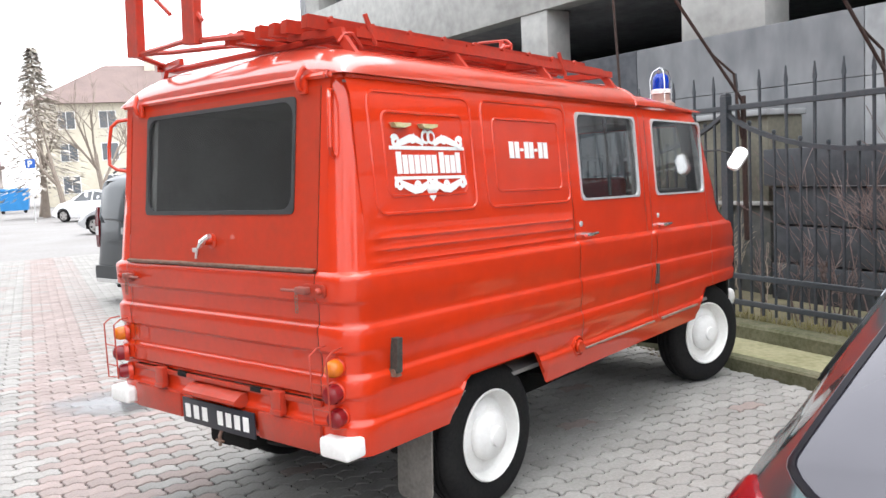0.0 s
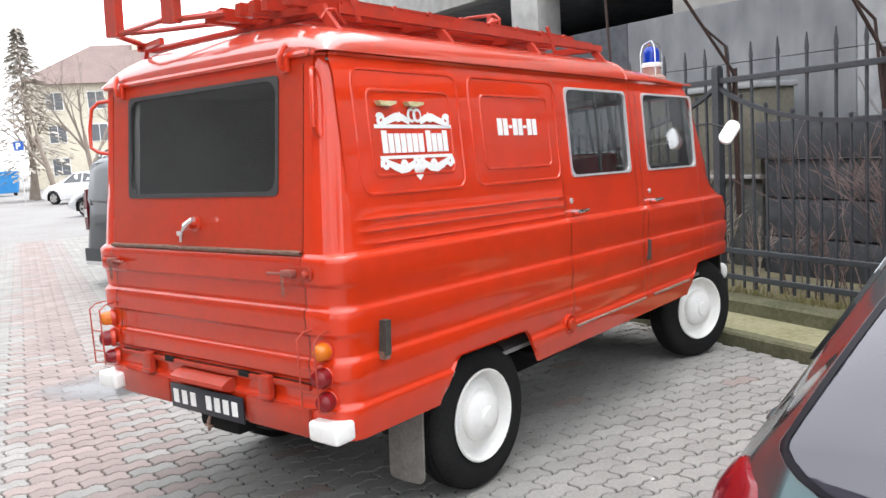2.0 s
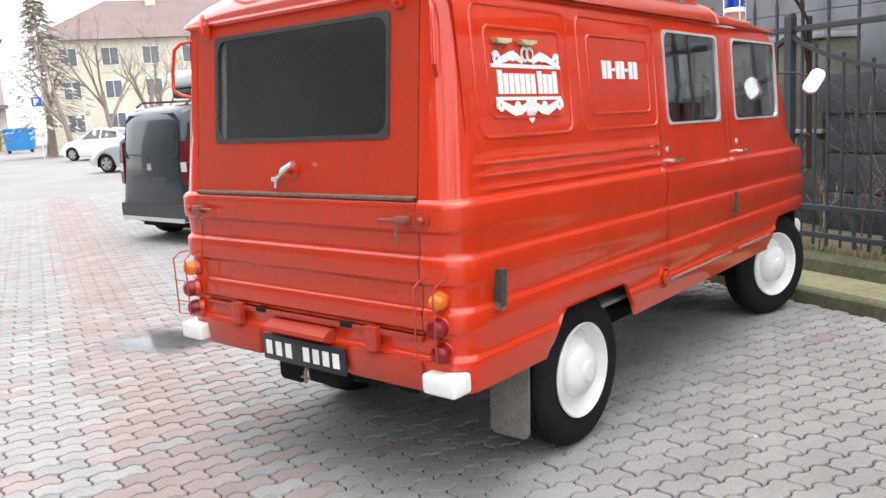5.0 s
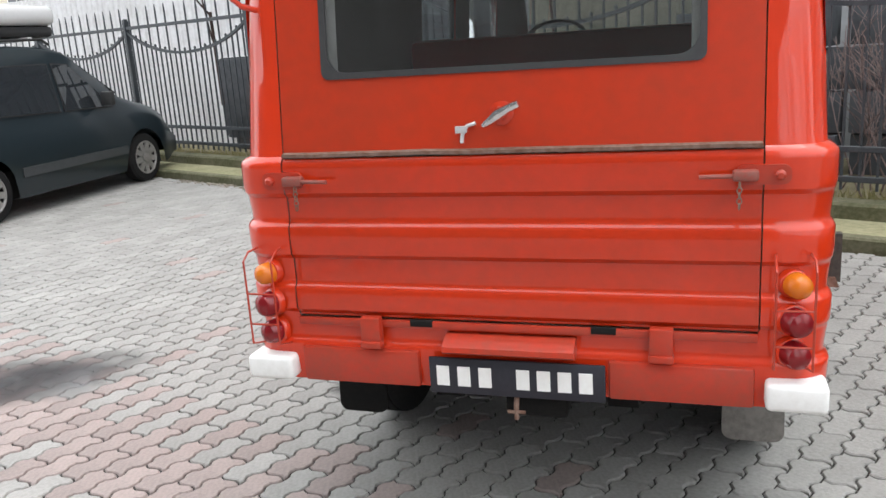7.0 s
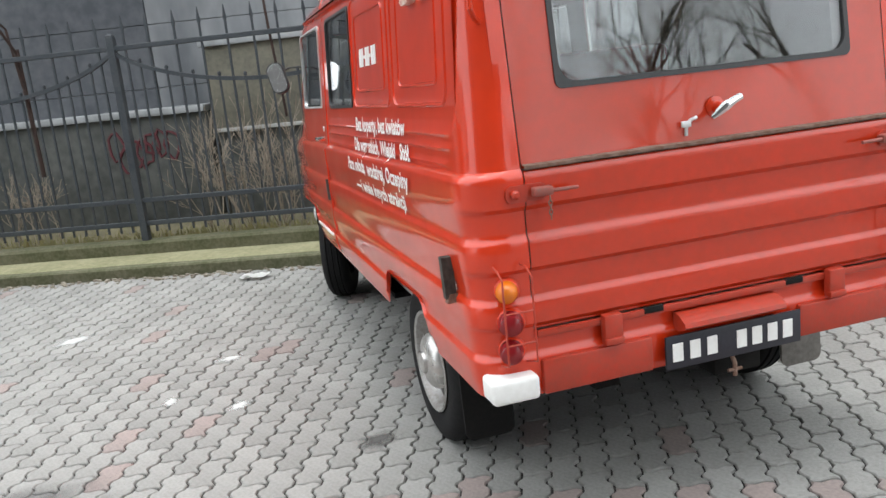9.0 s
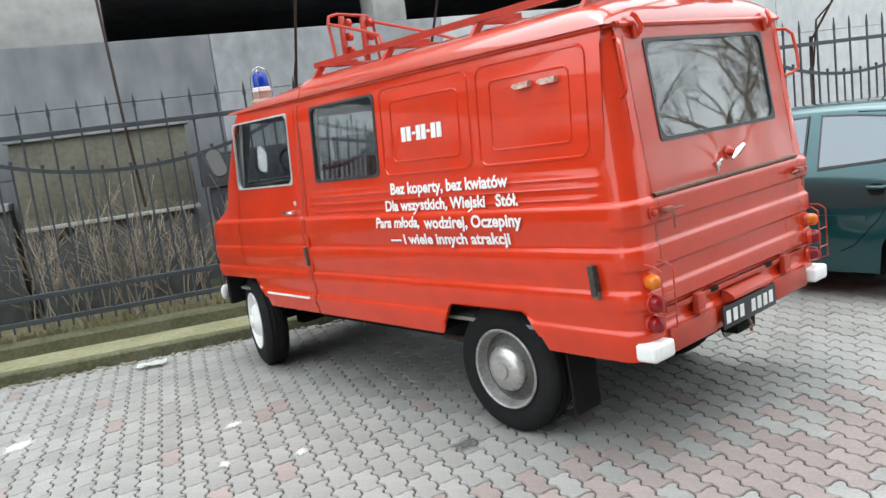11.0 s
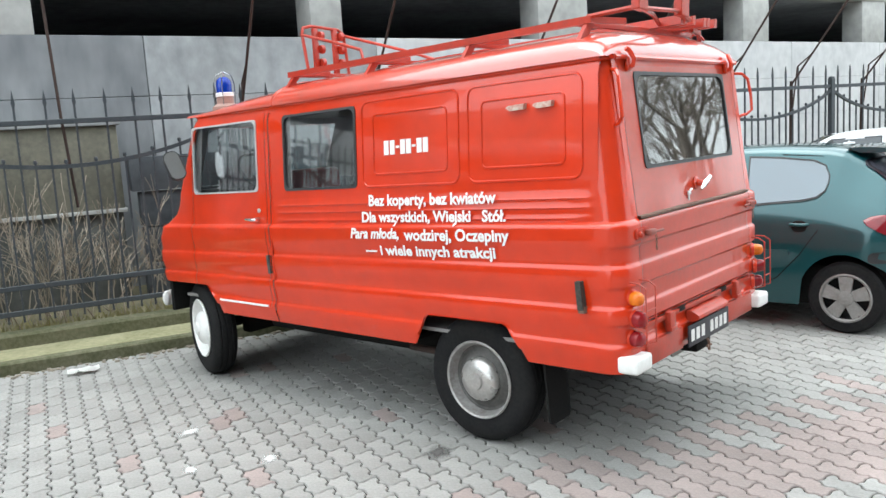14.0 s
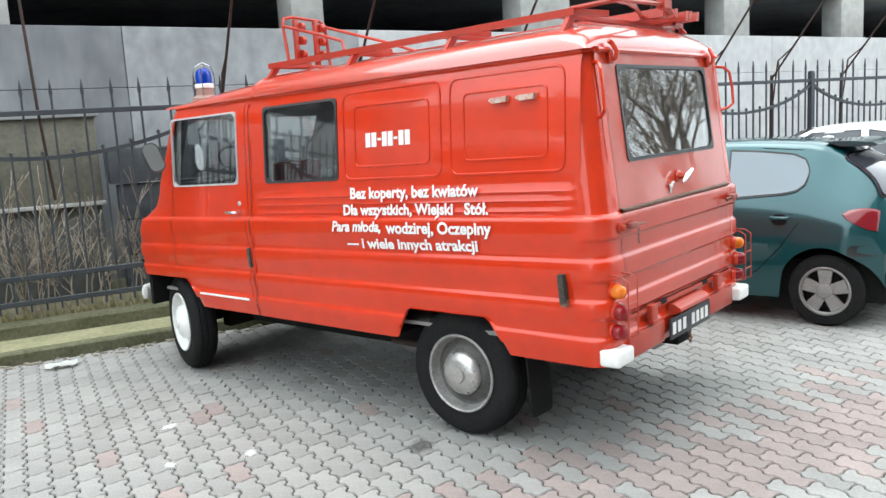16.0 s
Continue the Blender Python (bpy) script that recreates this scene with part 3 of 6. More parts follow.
add_tube(bm, [(-0.7, 0.945, 0.355), (0.7, 0.945, 0.355)], 0.05, 10)
add_tube(bm, [(-0.7, 3.595, 0.35), (0.7, 3.595, 0.35)], 0.04, 10)
part("chassis", bm, BLACK, van)
# added block that stops light passing under, so the ground there stays dark
part("light_blocking_tray", box((-0.50, 1.46, 0.35), (0.50, 3.15, 0.535), 0.03, 2), BLACK, van)
part("front_crossmember", box((-0.50, 3.42, 0.27), (0.50, 3.52, 0.50), 0.02, 2), BLACK, van)
part("front_apron", box((-0.80, 3.95, 0.46), (0.80, 3.99, 0.72), 0.01), BLACK, van)
part("fuel_tank", box((0.12, 1.48, 0.33), (0.52, 2.35, 0.50), 0.04, 2), BLACK, van)
part("gearbox", box((-0.16, 1.9, 0.24), (0.16, 3.3, 0.50), 0.05, 2), BLACK, van)
part("silencer", tube([(-0.42, 1.6, 0.41), (-0.42, 2.5, 0.41)], 0.075, 12), BLACK, van)
part("axle_housing", lathe([(0, -0.13), (0.07, -0.12), (0.14, -0.05), (0.15, 0), (0.14, 0.05), (0.07, 0.12), (0, 0.13)], 20, pose(0, 0.945, 0.36, 90, 0, 0)), BLACK, van)
for s in (-1, 1):
    part("leaf_spring", box((s * 0.46 - 0.03, 0.62, 0.30), (s * 0.46 + 0.03, 1.35, 0.35), 0.01), BLACK, van)
part("spare_wheel", lathe([(0.12, -0.07), (0.28, -0.08), (0.34, -0.04), (0.34, 0.04), (0.28, 0.06), (0.12, 0.05)], 28, pose(0.05, 0.50, 0.47, 0, 0, 0)), BLACK, van)


# wheels
# disc inside the silver rims, much darker than lip and hub cap
DISC = material("dark_wheel_disc", (0.055, 0.052, 0.049), 0.6, other=(0.10, 0.095, 0.088), scale=14)
HUB = material("dulled_hub_cap", (0.60, 0.59, 0.57), 0.27, 0.7, other=(0.46, 0.44, 0.42), scale=16)
def wheel(s, y, hub_mat, steer=0, name="wheel"):
    m = pose(s * 0.715, y, 0.357, 0, 0, steer) @ pose(0, 0, 0, 0, 90 * s, 0)
    tyre = part(name, lathe([(0.205, -0.075), (0.25, -0.088), (0.31, -0.09), (0.338, -0.075), (0.352, -0.055), (0.355, -0.045), (0.347, -0.042), (0.347, -0.034), (0.356, -0.031), (0.357, -0.006), (0.348, -0.004), (0.348, 0.004), (0.357, 0.006), (0.356, 0.031), (0.347, 0.034), (0.347, 0.042), (0.355, 0.045), (0.352, 0.055), (0.338, 0.075),
                             (0.31, 0.09), (0.25, 0.088), (0.215, 0.078), (0.205, 0.06), (0.205, -0.075)], 48, m), RUBBER, van)
    lip = part("rim", lathe([(0.218, 0.082), (0.222, 0.089), (0.216, 0.096), (0.206, 0.09), (0.198, 0.06), (0.188, 0.035)], 48, m), hub_mat, tyre)
    part("wheel_disc", lathe([(0.190, 0.036), (0.175, 0.030), (0.160, 0.036), (0.145, 0.050), (0.13, 0.055), (0.10, 0.05), (0, 0.05)], 48, m), hub_mat if hub_mat is WHITE else DISC, lip)
    part("hub_cap", lathe([(0.122, 0.052), (0.125, 0.070), (0.118, 0.088), (0.098, 0.104), (0.066, 0.113), (0.05, 0.115), (0.046, 0.128), (0, 0.133)], 40, m), HUB if hub_mat is STEEL else hub_mat, tyre)
    return tyre


wheel(1, 0.945, WHITE)
wheel(1, 3.59, WHITE, -18)
wheel(-1, 0.945, STEEL)
wheel(-1, 3.585, WHITE, -18)


# ---- van: openings, fittings ----
def on_side(s):
    """Places on the van's flank: along, height, out."""
    return lambda a, b, c: Vector((s * (half_width(b) + c), a, shear(b, a)))


def on_rear(a, b, c):
    return Vector((a, rear_y(b) - c, b))


def shift(pts, x, y):
    return [(a + x, b + y) for a, b in pts]


def fix_normals(bm):
    bmesh.ops.recalc_face_normals(bm, faces=bm.faces)
    return bm


def pane(lift, cx, cz, w, h, frame_mat, parent, width=0.022, r_out=0.03, r_in=0.05, proud=0.006, gasket=None):
    outer = shift(rounded(w + 2 * width * 0.55, h + 2 * width * 0.55, r_out), cx, cz)
    inner = shift(rounded(w - 2 * width * 0.45, h - 2 * width * 0.45, r_in), cx, cz)
    fr = part("window_frame", fix_normals(add_ring(bmesh.new(), outer, inner, lift, -0.009, proud)), frame_mat, parent)
    if gasket:
        o2 = shift(rounded(w + 2 * width * 0.55 + 0.03, h + 2 * width * 0.55 + 0.03, r_out + 0.015), cx, cz)
        i2 = shift(rounded(w + 2 * width * 0.5, h + 2 * width * 0.5, r_out), cx, cz)
        part("gasket", fix_normals(add_ring(bmesh.new(), o2, i2, lift, -0.01, 0.005)), gasket, parent)
    gl = part("pane", fix_normals(add_prism(bmesh.new(), inner, lift, -0.008, -0.004)), GLASS, parent, smooth=False)
    gl.visible_shadow = False
    return fr


R, L = on_side(1), on_side(-1)
fdr, fdl, sdr = SHEETS["front_door_R"], SHEETS["front_door_L"], SHEETS["side_door"]
pane(R, 3.07, 1.7125, 0.74, 0.465, ALU, fdr, width=0.011)
pane(L, 3.07, 1.7125, 0.74, 0.465, ALU, fdl, width=0.011)
pane(R, 2.13, 1.7125, 0.68, 0.465, ALU, sdr, width=0.012)
pane(L, 2.08, 1.7125, 0.66, 0.465, GASKET, van, width=0.015, r_in=0.045)
pane(on_rear, 0, 1.72, 1.08, 0.45, GASKET, SHEETS["upper_tailgate"], width=0.018, r_out=0.025, r_in=0.06, proud=0.005)
# slider bars in the side windows
part("window_slider", fix_normals(add_prism(bmesh.new(), shift(rounded(0.022, 0.44, 0.004), 2.13, 1.7125), R, -0.016, -0.006)), GASKET, sdr)
wind = part("windscreen", box((-0.67, 3.60, 1.40), (0.67, 3.604, 1.88), 0, 1, pose(0, 0.02, 0, 0, 0, 0)), GLASS, van)
wind.visible_shadow = False


def bead(lift, outline_pts, r=0.006, name="pressed_panel", closed=True):
    pts = [lift(a, b, 0.0) for a, b in outline_pts]
    return part(name, tube(pts, r, 6, closed), RED, van)


def open_rect(y0, y1, z0, z1, r):
    return shift(rounded(y1 - y0, z1 - z0, r, 4), (y0 + y1) / 2, (z0 + z1) / 2)


for s, lift, panels in ((1, R, ((0.215, 0.865, 0.29, 0.80), (0.95, 1.675, 1.03, 1.60))), (-1, L, ((0.215, 0.90, 0.31, 0.81), (0.965, 1.69, 1.045, 1.60)))):
    for k, (a, b, c, d) in enumerate(panels):
        bead(lift, open_rect(a, b, 1.475, 1.965, 0.05), 0.0075)
        bead(lift, open_rect(c, d, 1.545, 1.885, 0.03), 0.0065, "inner_pressed_panel")

part("cab_joint", tube([L(2.556, z, 0.0) for z in (0.56, 0.64, 0.70, 0.77, 0.85, 0.95, 1.04, 1.145, 1.235, 1.262, 1.45, 1.7, 1.98)], 0.007, 6), RED, van)
WORN = material("worn_painted_steel", (0.32, 0.045, 0.03), 0.5, 0.1, other=(0.20, 0.10, 0.08), scale=40, fine=120, contrast=0.4)
# rusty strip over the lower tailgate, handle, latches
ut = SHEETS["upper_tailgate"]
bm = bmesh.new()
rows = []
for i in range(29):
    x = -0.69 + 1.38 * i / 28
    dz = noise.noise((x * 6, 2, 1)) * 0.003
    rows.append([bm.verts.new((x, y, z)) for y, z in ((0.012, 1.258 + dz), (-0.006, 1.260 + dz), (-0.006, 1.270 + dz), (0.014, 1.274 + dz))])
for a, b in zip(rows, rows[1:]):
    for k in range(3):
        bm.faces.new((a[k], a[k + 1], b[k + 1], b[k]))
part("sealing_strip", fix_normals(bm), RUSTY, ut, "worn rusty sealing strip")
hy = rear_y(1.37)
hd = part("handle", lathe([(0.034, 0), (0.034, 0.008), (0.02, 0.014), (0.014, 0.05), (0, 0.052)], 20, pose(0.0, hy, 1.37, 90, 0, 0)), RED_SHADE_DULL, ut)
bm = bmesh.new()
add_tube(bm, [(-0.045, hy - 0.05, 1.340), (-0.02, hy - 0.052, 1.356), (0, hy - 0.054, 1.37), (0.03, hy - 0.056, 1.386), (0.06, hy - 0.056, 1.398)], 0.011, 8,
         radii=[0.007, 0.013, 0.017, 0.013, 0.012])
part("grip", bm, CHROME, hd, "bright chrome turning grip")
bm = bmesh.new()
add_tube(bm, [(-0.075, hy - 0.012, 1.345), (-0.10, hy - 0.012, 1.338), (-0.115, hy - 0.012, 1.315), (-0.118, hy - 0.014, 1.29)], 0.006, 6)
add_box(bm, (-0.135, hy - 0.02, 1.318), (-0.10, hy - 0.012, 1.338), 0.002)
part("seal_tab", bm, ALU, ut)
for s in (-1, 1):
    y = rear_y(1.19)
    bm = bmesh.new()
    add_prism(bm, shift(rounded(0.135, 0.052, 0.02), s * 0.693, 1.19), lambda a, b, c: Vector((a, y - c, b)), 0.0, 0.010)
    add_lathe(bm, [(0.014, 0), (0.014, 0.012), (0.008, 0.018), (0, 0.019)], 10, pose(s * 0.733, y - 0.01, 1.19, 90, 0, 0))
    lat = part("tailgate_latch", fix_normals(bm), RED_RUSTY, van)
    bm = bmesh.new()
    add_box(bm, (s * 0.648 - 0.032, y - 0.042, 1.178), (s * 0.648 + 0.032, y - 0.008, 1.206), 0.006)
    add_tube(bm, [(s * 0.678, y - 0.03, 1.192), (s * 0.533, y - 0.034, 1.190)], 0.006, 8)
    part("bolt", bm, WORN, lat, "worn steel bolt with flaking red paint")
    bm = bmesh.new()
    for k in range(5):
        add_tube(bm, [(s * 0.633 + 0.006 * math.cos(t) * (1 if k % 2 else 0.3), y - 0.046 + 0.005 * math.cos(t) * (0.3 if k % 2 else 1), 1.17 - k * 0.014 + 0.009 * math.sin(t))
                      for t in [2 * math.pi * q / 8 for q in range(8)]], 0.002, 4, True)
    part("chain", bm, RUSTY, lat)
    # roof-edge hook hinge
    bm = bmesh.new()
    add_tube(bm, [(s * 0.60, 0.10, 1.965), (s * 0.60, 0.062, 1.98), (s * 0.60, 0.055, 2.01), (s * 0.61, 0.075, 2.05), (s * 0.625, 0.085, 2.06)], 0.012, 8)
    add_box(bm, (s * 0.60 - 0.022, 0.075, 1.955), (s * 0.60 + 0.022, 0.098, 2.02), 0.008)
    part("tailgate_hinge", bm, RED, van)
    # grab handle on the rear corner
    yb = 0.07
    bm = bmesh.new()
    add_tube(bm, [(s * 0.755, yb + 0.02, 1.70), (s * 0.79, yb - 0.03, 1.715), (s * 0.81, yb - 0.055, 1.74), (s * 0.81, yb - 0.05, 1.83), (s * 0.80, yb - 0.035, 1.925), (s * 0.775, yb - 0.01, 1.955), (s * 0.745, yb + 0.03, 1.96)], 0.009, 8)
    part("grab_handle", bm, RED, van)
    # lamps
    x = s * 0.772
    for z, rad, mt, nm in ((0.893, 0.035, AMBER, "indicator_lamp"), (0.795, 0.040, RUBY, "brake_lamp"), (0.698, 0.039, RUBY, "rear_lamp")):
        yy = rear_y(z) + 0.008
        base = part(nm, lathe([(rad + 0.006, 0), (rad + 0.006, 0.012), (rad + 0.003, 0.02), (rad, 0.022)], 24, pose(x, yy, z, 90, 0, s * 22)), RED, van)
        part("lens", lathe([(rad, 0.02), (rad * 0.98, 0.045), (rad * 0.82, 0.062), (rad * 0.45, 0.072), (0, 0.074)], 24, pose(x, yy, z, 90, 0, s * 22)), mt, base)
    bm = bmesh.new()
    yo = -0.085
    for dx in (-0.045, 0.05):
        add_tube(bm, [(x + dx * s * 0.9, 0.0, 0.975), (x + dx * s, yo * 0.6, 0.972), (x + dx * s, yo, 0.95), (x + dx * s, yo, 0.68), (x + dx * s * 0.9, 0.0, 0.655)], 0.0035, 6)
    for z in (0.845, 0.745):
        add_tube(bm, [(x - 0.045 * s, yo, z), (x + 0.05 * s, yo, z)], 0.003, 6)
    part("lamp_guard", bm, RED_RUSTY, van, "thin red wire lamp guard")
    # white bumper corner
    bm = bmesh.new()
    add_box(bm, (min(s * 0.712, s * 0.872), -0.058, 0.543), (max(s * 0.712, s * 0.872), 0.05, 0.624), 0.016, 3)
    part("bumper_corner", bm, WHITE, van, "white-painted bumper corner")
    # mud flap
    bm = bmesh.new()
    add_prism(bm, shift(rounded(0.20, 0.38, 0.035), s * 0.715, 0.375), lambda a, b, c: Vector((a, 0.50 + c - (0.55 - b) * 0.06, b)), -0.006, 0.006)
    part("mud_flap", fix_normals(bm), material("grey_rubber_flap", (0.20, 0.185, 0.165), 0.8, other=(0.13, 0.12, 0.108), scale=10) if s > 0 else BLACK, van)
    # dark side marker bar
    lift = on_side(s)
    bm = bmesh.new()
    add_prism(bm, [(0.205, 0.985), (0.235, 0.985), (0.225, 0.845), (0.195, 0.845)], lift, -0.004, 0.034)
    sm = part("side_stop", fix_normals(bm), material("dark_worn_rubber", (0.03, 0.028, 0.024), 0.8, other=(0.06, 0.055, 0.045), scale=30), van)
    bm = bmesh.new()
    add_prism(bm, [(0.193, 0.86), (0.228, 0.86), (0.222, 0.83), (0.19, 0.83)], lift, -0.004, 0.03)
    part("bracket", fix_normals(bm), RUSTY, sm)
    # hinge bar of the front door, door handle, sill strip
    door = fdr if s > 0 else fdl
    bm = bmesh.new()
    add_prism(bm, [(2.585, 1.05), (2.607, 1.05), (2.600, 0.905), (2.578, 0.905)], lift, -0.004, 0.022)
    part("door_stop", fix_normals(bm), material("dark_hinge_bar", (0.05, 0.045, 0.04), 0.7, other=(0.09, 0.08, 0.07), scale=30), van)
    for dr, hy0 in ((door, 2.70),) + (((sdr, 1.76),) if s > 0 else ()):
        bm = bmesh.new()
        add_tube(bm, [lift(hy0 + a, 1.292 + dz, c) for a, dz, c in ((0.0, 0, 0.0), (0.0, 0, 0.035), (0.02, 0, 0.042), (0.06, 0.002, 0.040), (0.105, 0.004, 0.036))], 0.010, 8,
                 radii=[0.014, 0.013, 0.012, 0.010, 0.008])
        h = part("door_handle", bm, CHROME, dr)
        part("key_plate", lathe([(0.016, 0), (0.016, 0.004), (0.008, 0.006), (0, 0.006)], 14, Matrix.Translation(lift(hy0 - 0.005, 1.35, 0.0)) @ pose(0, 0, 0, 0, 90 * s, 0)), ALU, h)
    bm = bmesh.new()
    add_prism(bm, [(2.64, 0.634), (3.19, 0.634), (3.19, 0.649), (2.64, 0.649)], lift, -0.002, 0.008)
    part("sill_strip", fix_normals(bm), WHITE if s < 0 else DULL_ALU, van)
    if s > 0:
        bm = bmesh.new()
        add_prism(bm, [(1.70, 0.636), (2.53, 0.636), (2.53, 0.646), (1.70, 0.646)], lift, -0.002, 0.008)
        part("sill_strip", fix_normals(bm), DULL_ALU, van)

# fuel filler
m = Matrix.Translation(R(1.63, 0.665, -0.01)) @ pose(0, 0, 0, 0, 90, 0)
fc = part("fuel_filler", lathe([(0.055, 0.0), (0.055, 0.013), (0.048, 0.018), (0.045, 0.008), (0.0, 0.006)], 28, m), RED, van)
part("cap", lathe([(0.036, 0.006), (0.036, 0.026), (0.028, 0.032), (0.0, 0.033)], 20, m), RED_SHADE_DULL, fc)

# rear valance
bm = bmesh.new()
add_box(bm, (-0.69, -0.012, 0.725), (0.69, 0.004, 0.748), 0.002)
part("valance_strip", bm, RED_RUSTY, van)
for s in (-1, 1):
    bm = bmesh.new()
    add_box(bm, (min(s * 0.29, s * 0.685), -0.022, 0.535), (max(s * 0.29, s * 0.685), 0.006, 0.652), 0.008)
    part("valance_panel", bm, RED_RUSTY, van)
    bm = bmesh.new()
    add_box(bm, (s * 0.437 - 0.033, -0.038, 0.668), (s * 0.437 + 0.033, -0.004, 0.762), 0.006)
    add_box(bm, (s * 0.437 - 0.034, -0.044, 0.662), (s * 0.437 + 0.034, -0.008, 0.685), 0.005)
    part("tailgate_hinge_block", bm, RED_RUSTY, van)
    part("drain_slot", box((s * 0.276 - 0.036, -0.0135, 0.731), (s * 0.276 + 0.036, 0.0, 0.752), 0.002), BLACK, van)
bm = bmesh.new()
add_prism(bm, [(-0.062, 0.668), (-0.070, 0.675), (-0.066, 0.690), (-0.03, 0.712), (0.004, 0.715), (0.004, 0.66), (-0.03, 0.655)], lambda a, b, c: Vector((c, a, b)), -0.197, 0.197)
part("plate_lamp_hood", fix_normals(bm), RED_RUSTY, van)
bm = box((-0.252, -0.036, 0.528), (0.282, -0.026, 0.644), 0.003)
plate = part("number_plate", bm, material("black_plate", (0.012, 0.014, 0.022), 0.35, other=(0.02, 0.02, 0.03)), van)
for a in (-0.228, -0.162, -0.096, 0.02, 0.082, 0.144, 0.206):
    part("lettering_bar", box((a, -0.0385, 0.554), (a + 0.040, -0.0355, 0.618), 0.001, 1), WHITE, plate)
bm = bmesh.new()
add_box(bm, (-0.03, 0.02, 0.44), (0.16, 0.12, 0.53), 0.01)
part("spare_wheel_bracket", bm, BLACK, van)
bm = bmesh.new()
add_tube(bm, [(0.015, -0.01, 0.53), (0.015, -0.03, 0.50), (0.015, -0.03, 0.455)], 0.008, 8)
add_tube(bm, [(-0.012, -0.03, 0.478), (0.042, -0.03, 0.478)], 0.006, 8)
part("tow_pin", bm, RUSTY, van)
part("exhaust", tube([(-0.62, 1.6, 0.42), (-0.66, 0.8, 0.43), (-0.62, 0.35, 0.47), (-0.60, 0.2, 0.49)], 0.022, 12), RUST_IRON, van)
bm = bmesh.new()
add_tube(bm, [(-0.785, 4.09, 0.54), (-0.78, 4.10, 0.54), (-0.76, 4.115, 0.54), (-0.68, 4.13, 0.54), (0, 4.17, 0.54), (0.68, 4.13, 0.54), (0.76, 4.115, 0.54), (0.78, 4.10, 0.54), (0.785, 4.09, 0.54)],
         0.028, 10, radii=[0.018, 0.026, 0.028, 0.028, 0.028, 0.028, 0.028, 0.026, 0.018])
for v in bm.verts:
    v.co.z = 0.54 + (v.co.z - 0.54) * 2.2
part("front_bumper", bm, WHITE, van)

# blue beacons on the cab roof
for s in (-1, 1):
    x, y = s * 0.625, 3.275
    z0 = roof_point(x / 0.80, y, True).z - 0.02
    base = part("beacon", lathe([(0.095, 0), (0.093, 0.03), (0.062, 0.05), (0.058, 0.095), (0.062, 0.10), (0.0, 0.102)], 28, Matrix.Translation((x, y, z0))),
                material("faded_pink_beacon_base", (0.36, 0.22, 0.18), 0.5, other=(0.28, 0.18, 0.15), scale=20), van, "faded beacon base under a blue dome")
    part("collar", lathe([(0.064, 0.10), (0.064, 0.125), (0.055, 0.13)], 28, Matrix.Translation((x, y, z0))), WHITE, base)
    part("dome", lathe([(0.055, 0.122), (0.056, 0.185), (0.050, 0.215), (0.032, 0.235), (0, 0.242)], 28, Matrix.Translation((x, y, z0))), BLUE, base, "cobalt blue beacon dome")
    bm = bmesh.new()
    for a in (0, 90):
        add_tube(bm, [Matrix.Rotation(radians(a + 45), 3, "Z") @ Vector(p) + Vector((x, y, z0)) for p in
                      ((-0.072, 0, 0.02), (-0.074, 0, 0.19), (-0.055, 0, 0.25), (0, 0, 0.278), (0.055, 0, 0.25), (0.074, 0, 0.19), (0.072, 0, 0.02))], 0.003, 6)
    part("cage", bm, CHROME, base)

# mirrors
for s, c, rz in ((1, (1.03, 3.59, 1.60), 0), (-1, (-1.01, 3.40, 1.60), 0)):
    m = pose(*c, -26 if s > 0 else -15, 27 if s > 0 else -16, 5 if s > 0 else -20)
    bm = bmesh.new()
    k = 1.12 if s < 0 else 0.9
    add_prism(bm, rounded(0.105 * k, 0.19 * k, 0.045 * k), lambda a, b, d: m @ Vector((a, d, b)), 0.0, 0.03)
    mr = part("mirror", fix_normals(bm), WHITE if s > 0 else DARKPLASTIC, van)
    bm = bmesh.new()
    add_prism(bm, rounded(0.092 * k, 0.177 * k, 0.04 * k), lambda a, b, d: m @ Vector((a, d, b)), -0.003, 0.001)
    part("mirror_glass", fix_normals(bm), MIRROR, mr)
    part("mirror_arm", tube([(s * 0.80, 3.50, 1.66), (s * 0.9, 3.60, 1.66), (c[0], c[1] + 0.03, c[2] + 0.02)], 0.006, 8), DARKPLASTIC, mr)

# interior
bm = bmesh.new()
add_box(bm, (-0.78, 1.50, 0.95), (0.78, 1.62, 1.575), 0.03)
add_box(bm, (-0.78, 1.60, 0.90), (0.78, 2.05, 1.05), 0.03)
part("rear_bench", bm, VINYL, van)
for x in (-0.40, 0.40):
    bm = bmesh.new()
    add_box(bm, (x - 0.24, 2.62, 0.95), (x + 0.24, 2.72, 1.52), 0.03, 2)
    add_box(bm, (x - 0.24, 2.70, 0.92), (x + 0.24, 3.15, 1.05), 0.03, 2)
    part("front_seat", bm, VINYL, van)
part("dashboard", box((-0.72, 3.42, 1.20), (0.72, 3.62, 1.40), 0.03), DARKPLASTIC, van)
ring = [Vector((0.21 * math.cos(2 * math.pi * k / 28), 0.21 * math.sin(2 * math.pi * k / 28), 0)) for k in range(28)]
m = pose(-0.38, 3.20, 1.50, 42, 0, 0)
sw = part("steering_wheel", tube([m @ p for p in ring], 0.012, 8, True), DARKPLASTIC, van)
bm = bmesh.new()
for a in (0, 180):
    add_tube(bm, [m @ Vector((0, 0, -0.02)), m @ (Matrix.Rotation(radians(a), 3, "Z") @ Vector((0.2, 0, 0)))], 0.008, 6)
add_tube(bm, [m @ Vector((0, 0, 0.0)), (-0.38, 3.5, 1.15)], 0.02, 8)
part("spokes", bm, DARKPLASTIC, sw)
part("partition", box((-0.78, 2.55, 0.62), (0.78, 2.57, 1.35)), LINING, van)
bm = bmesh.new()
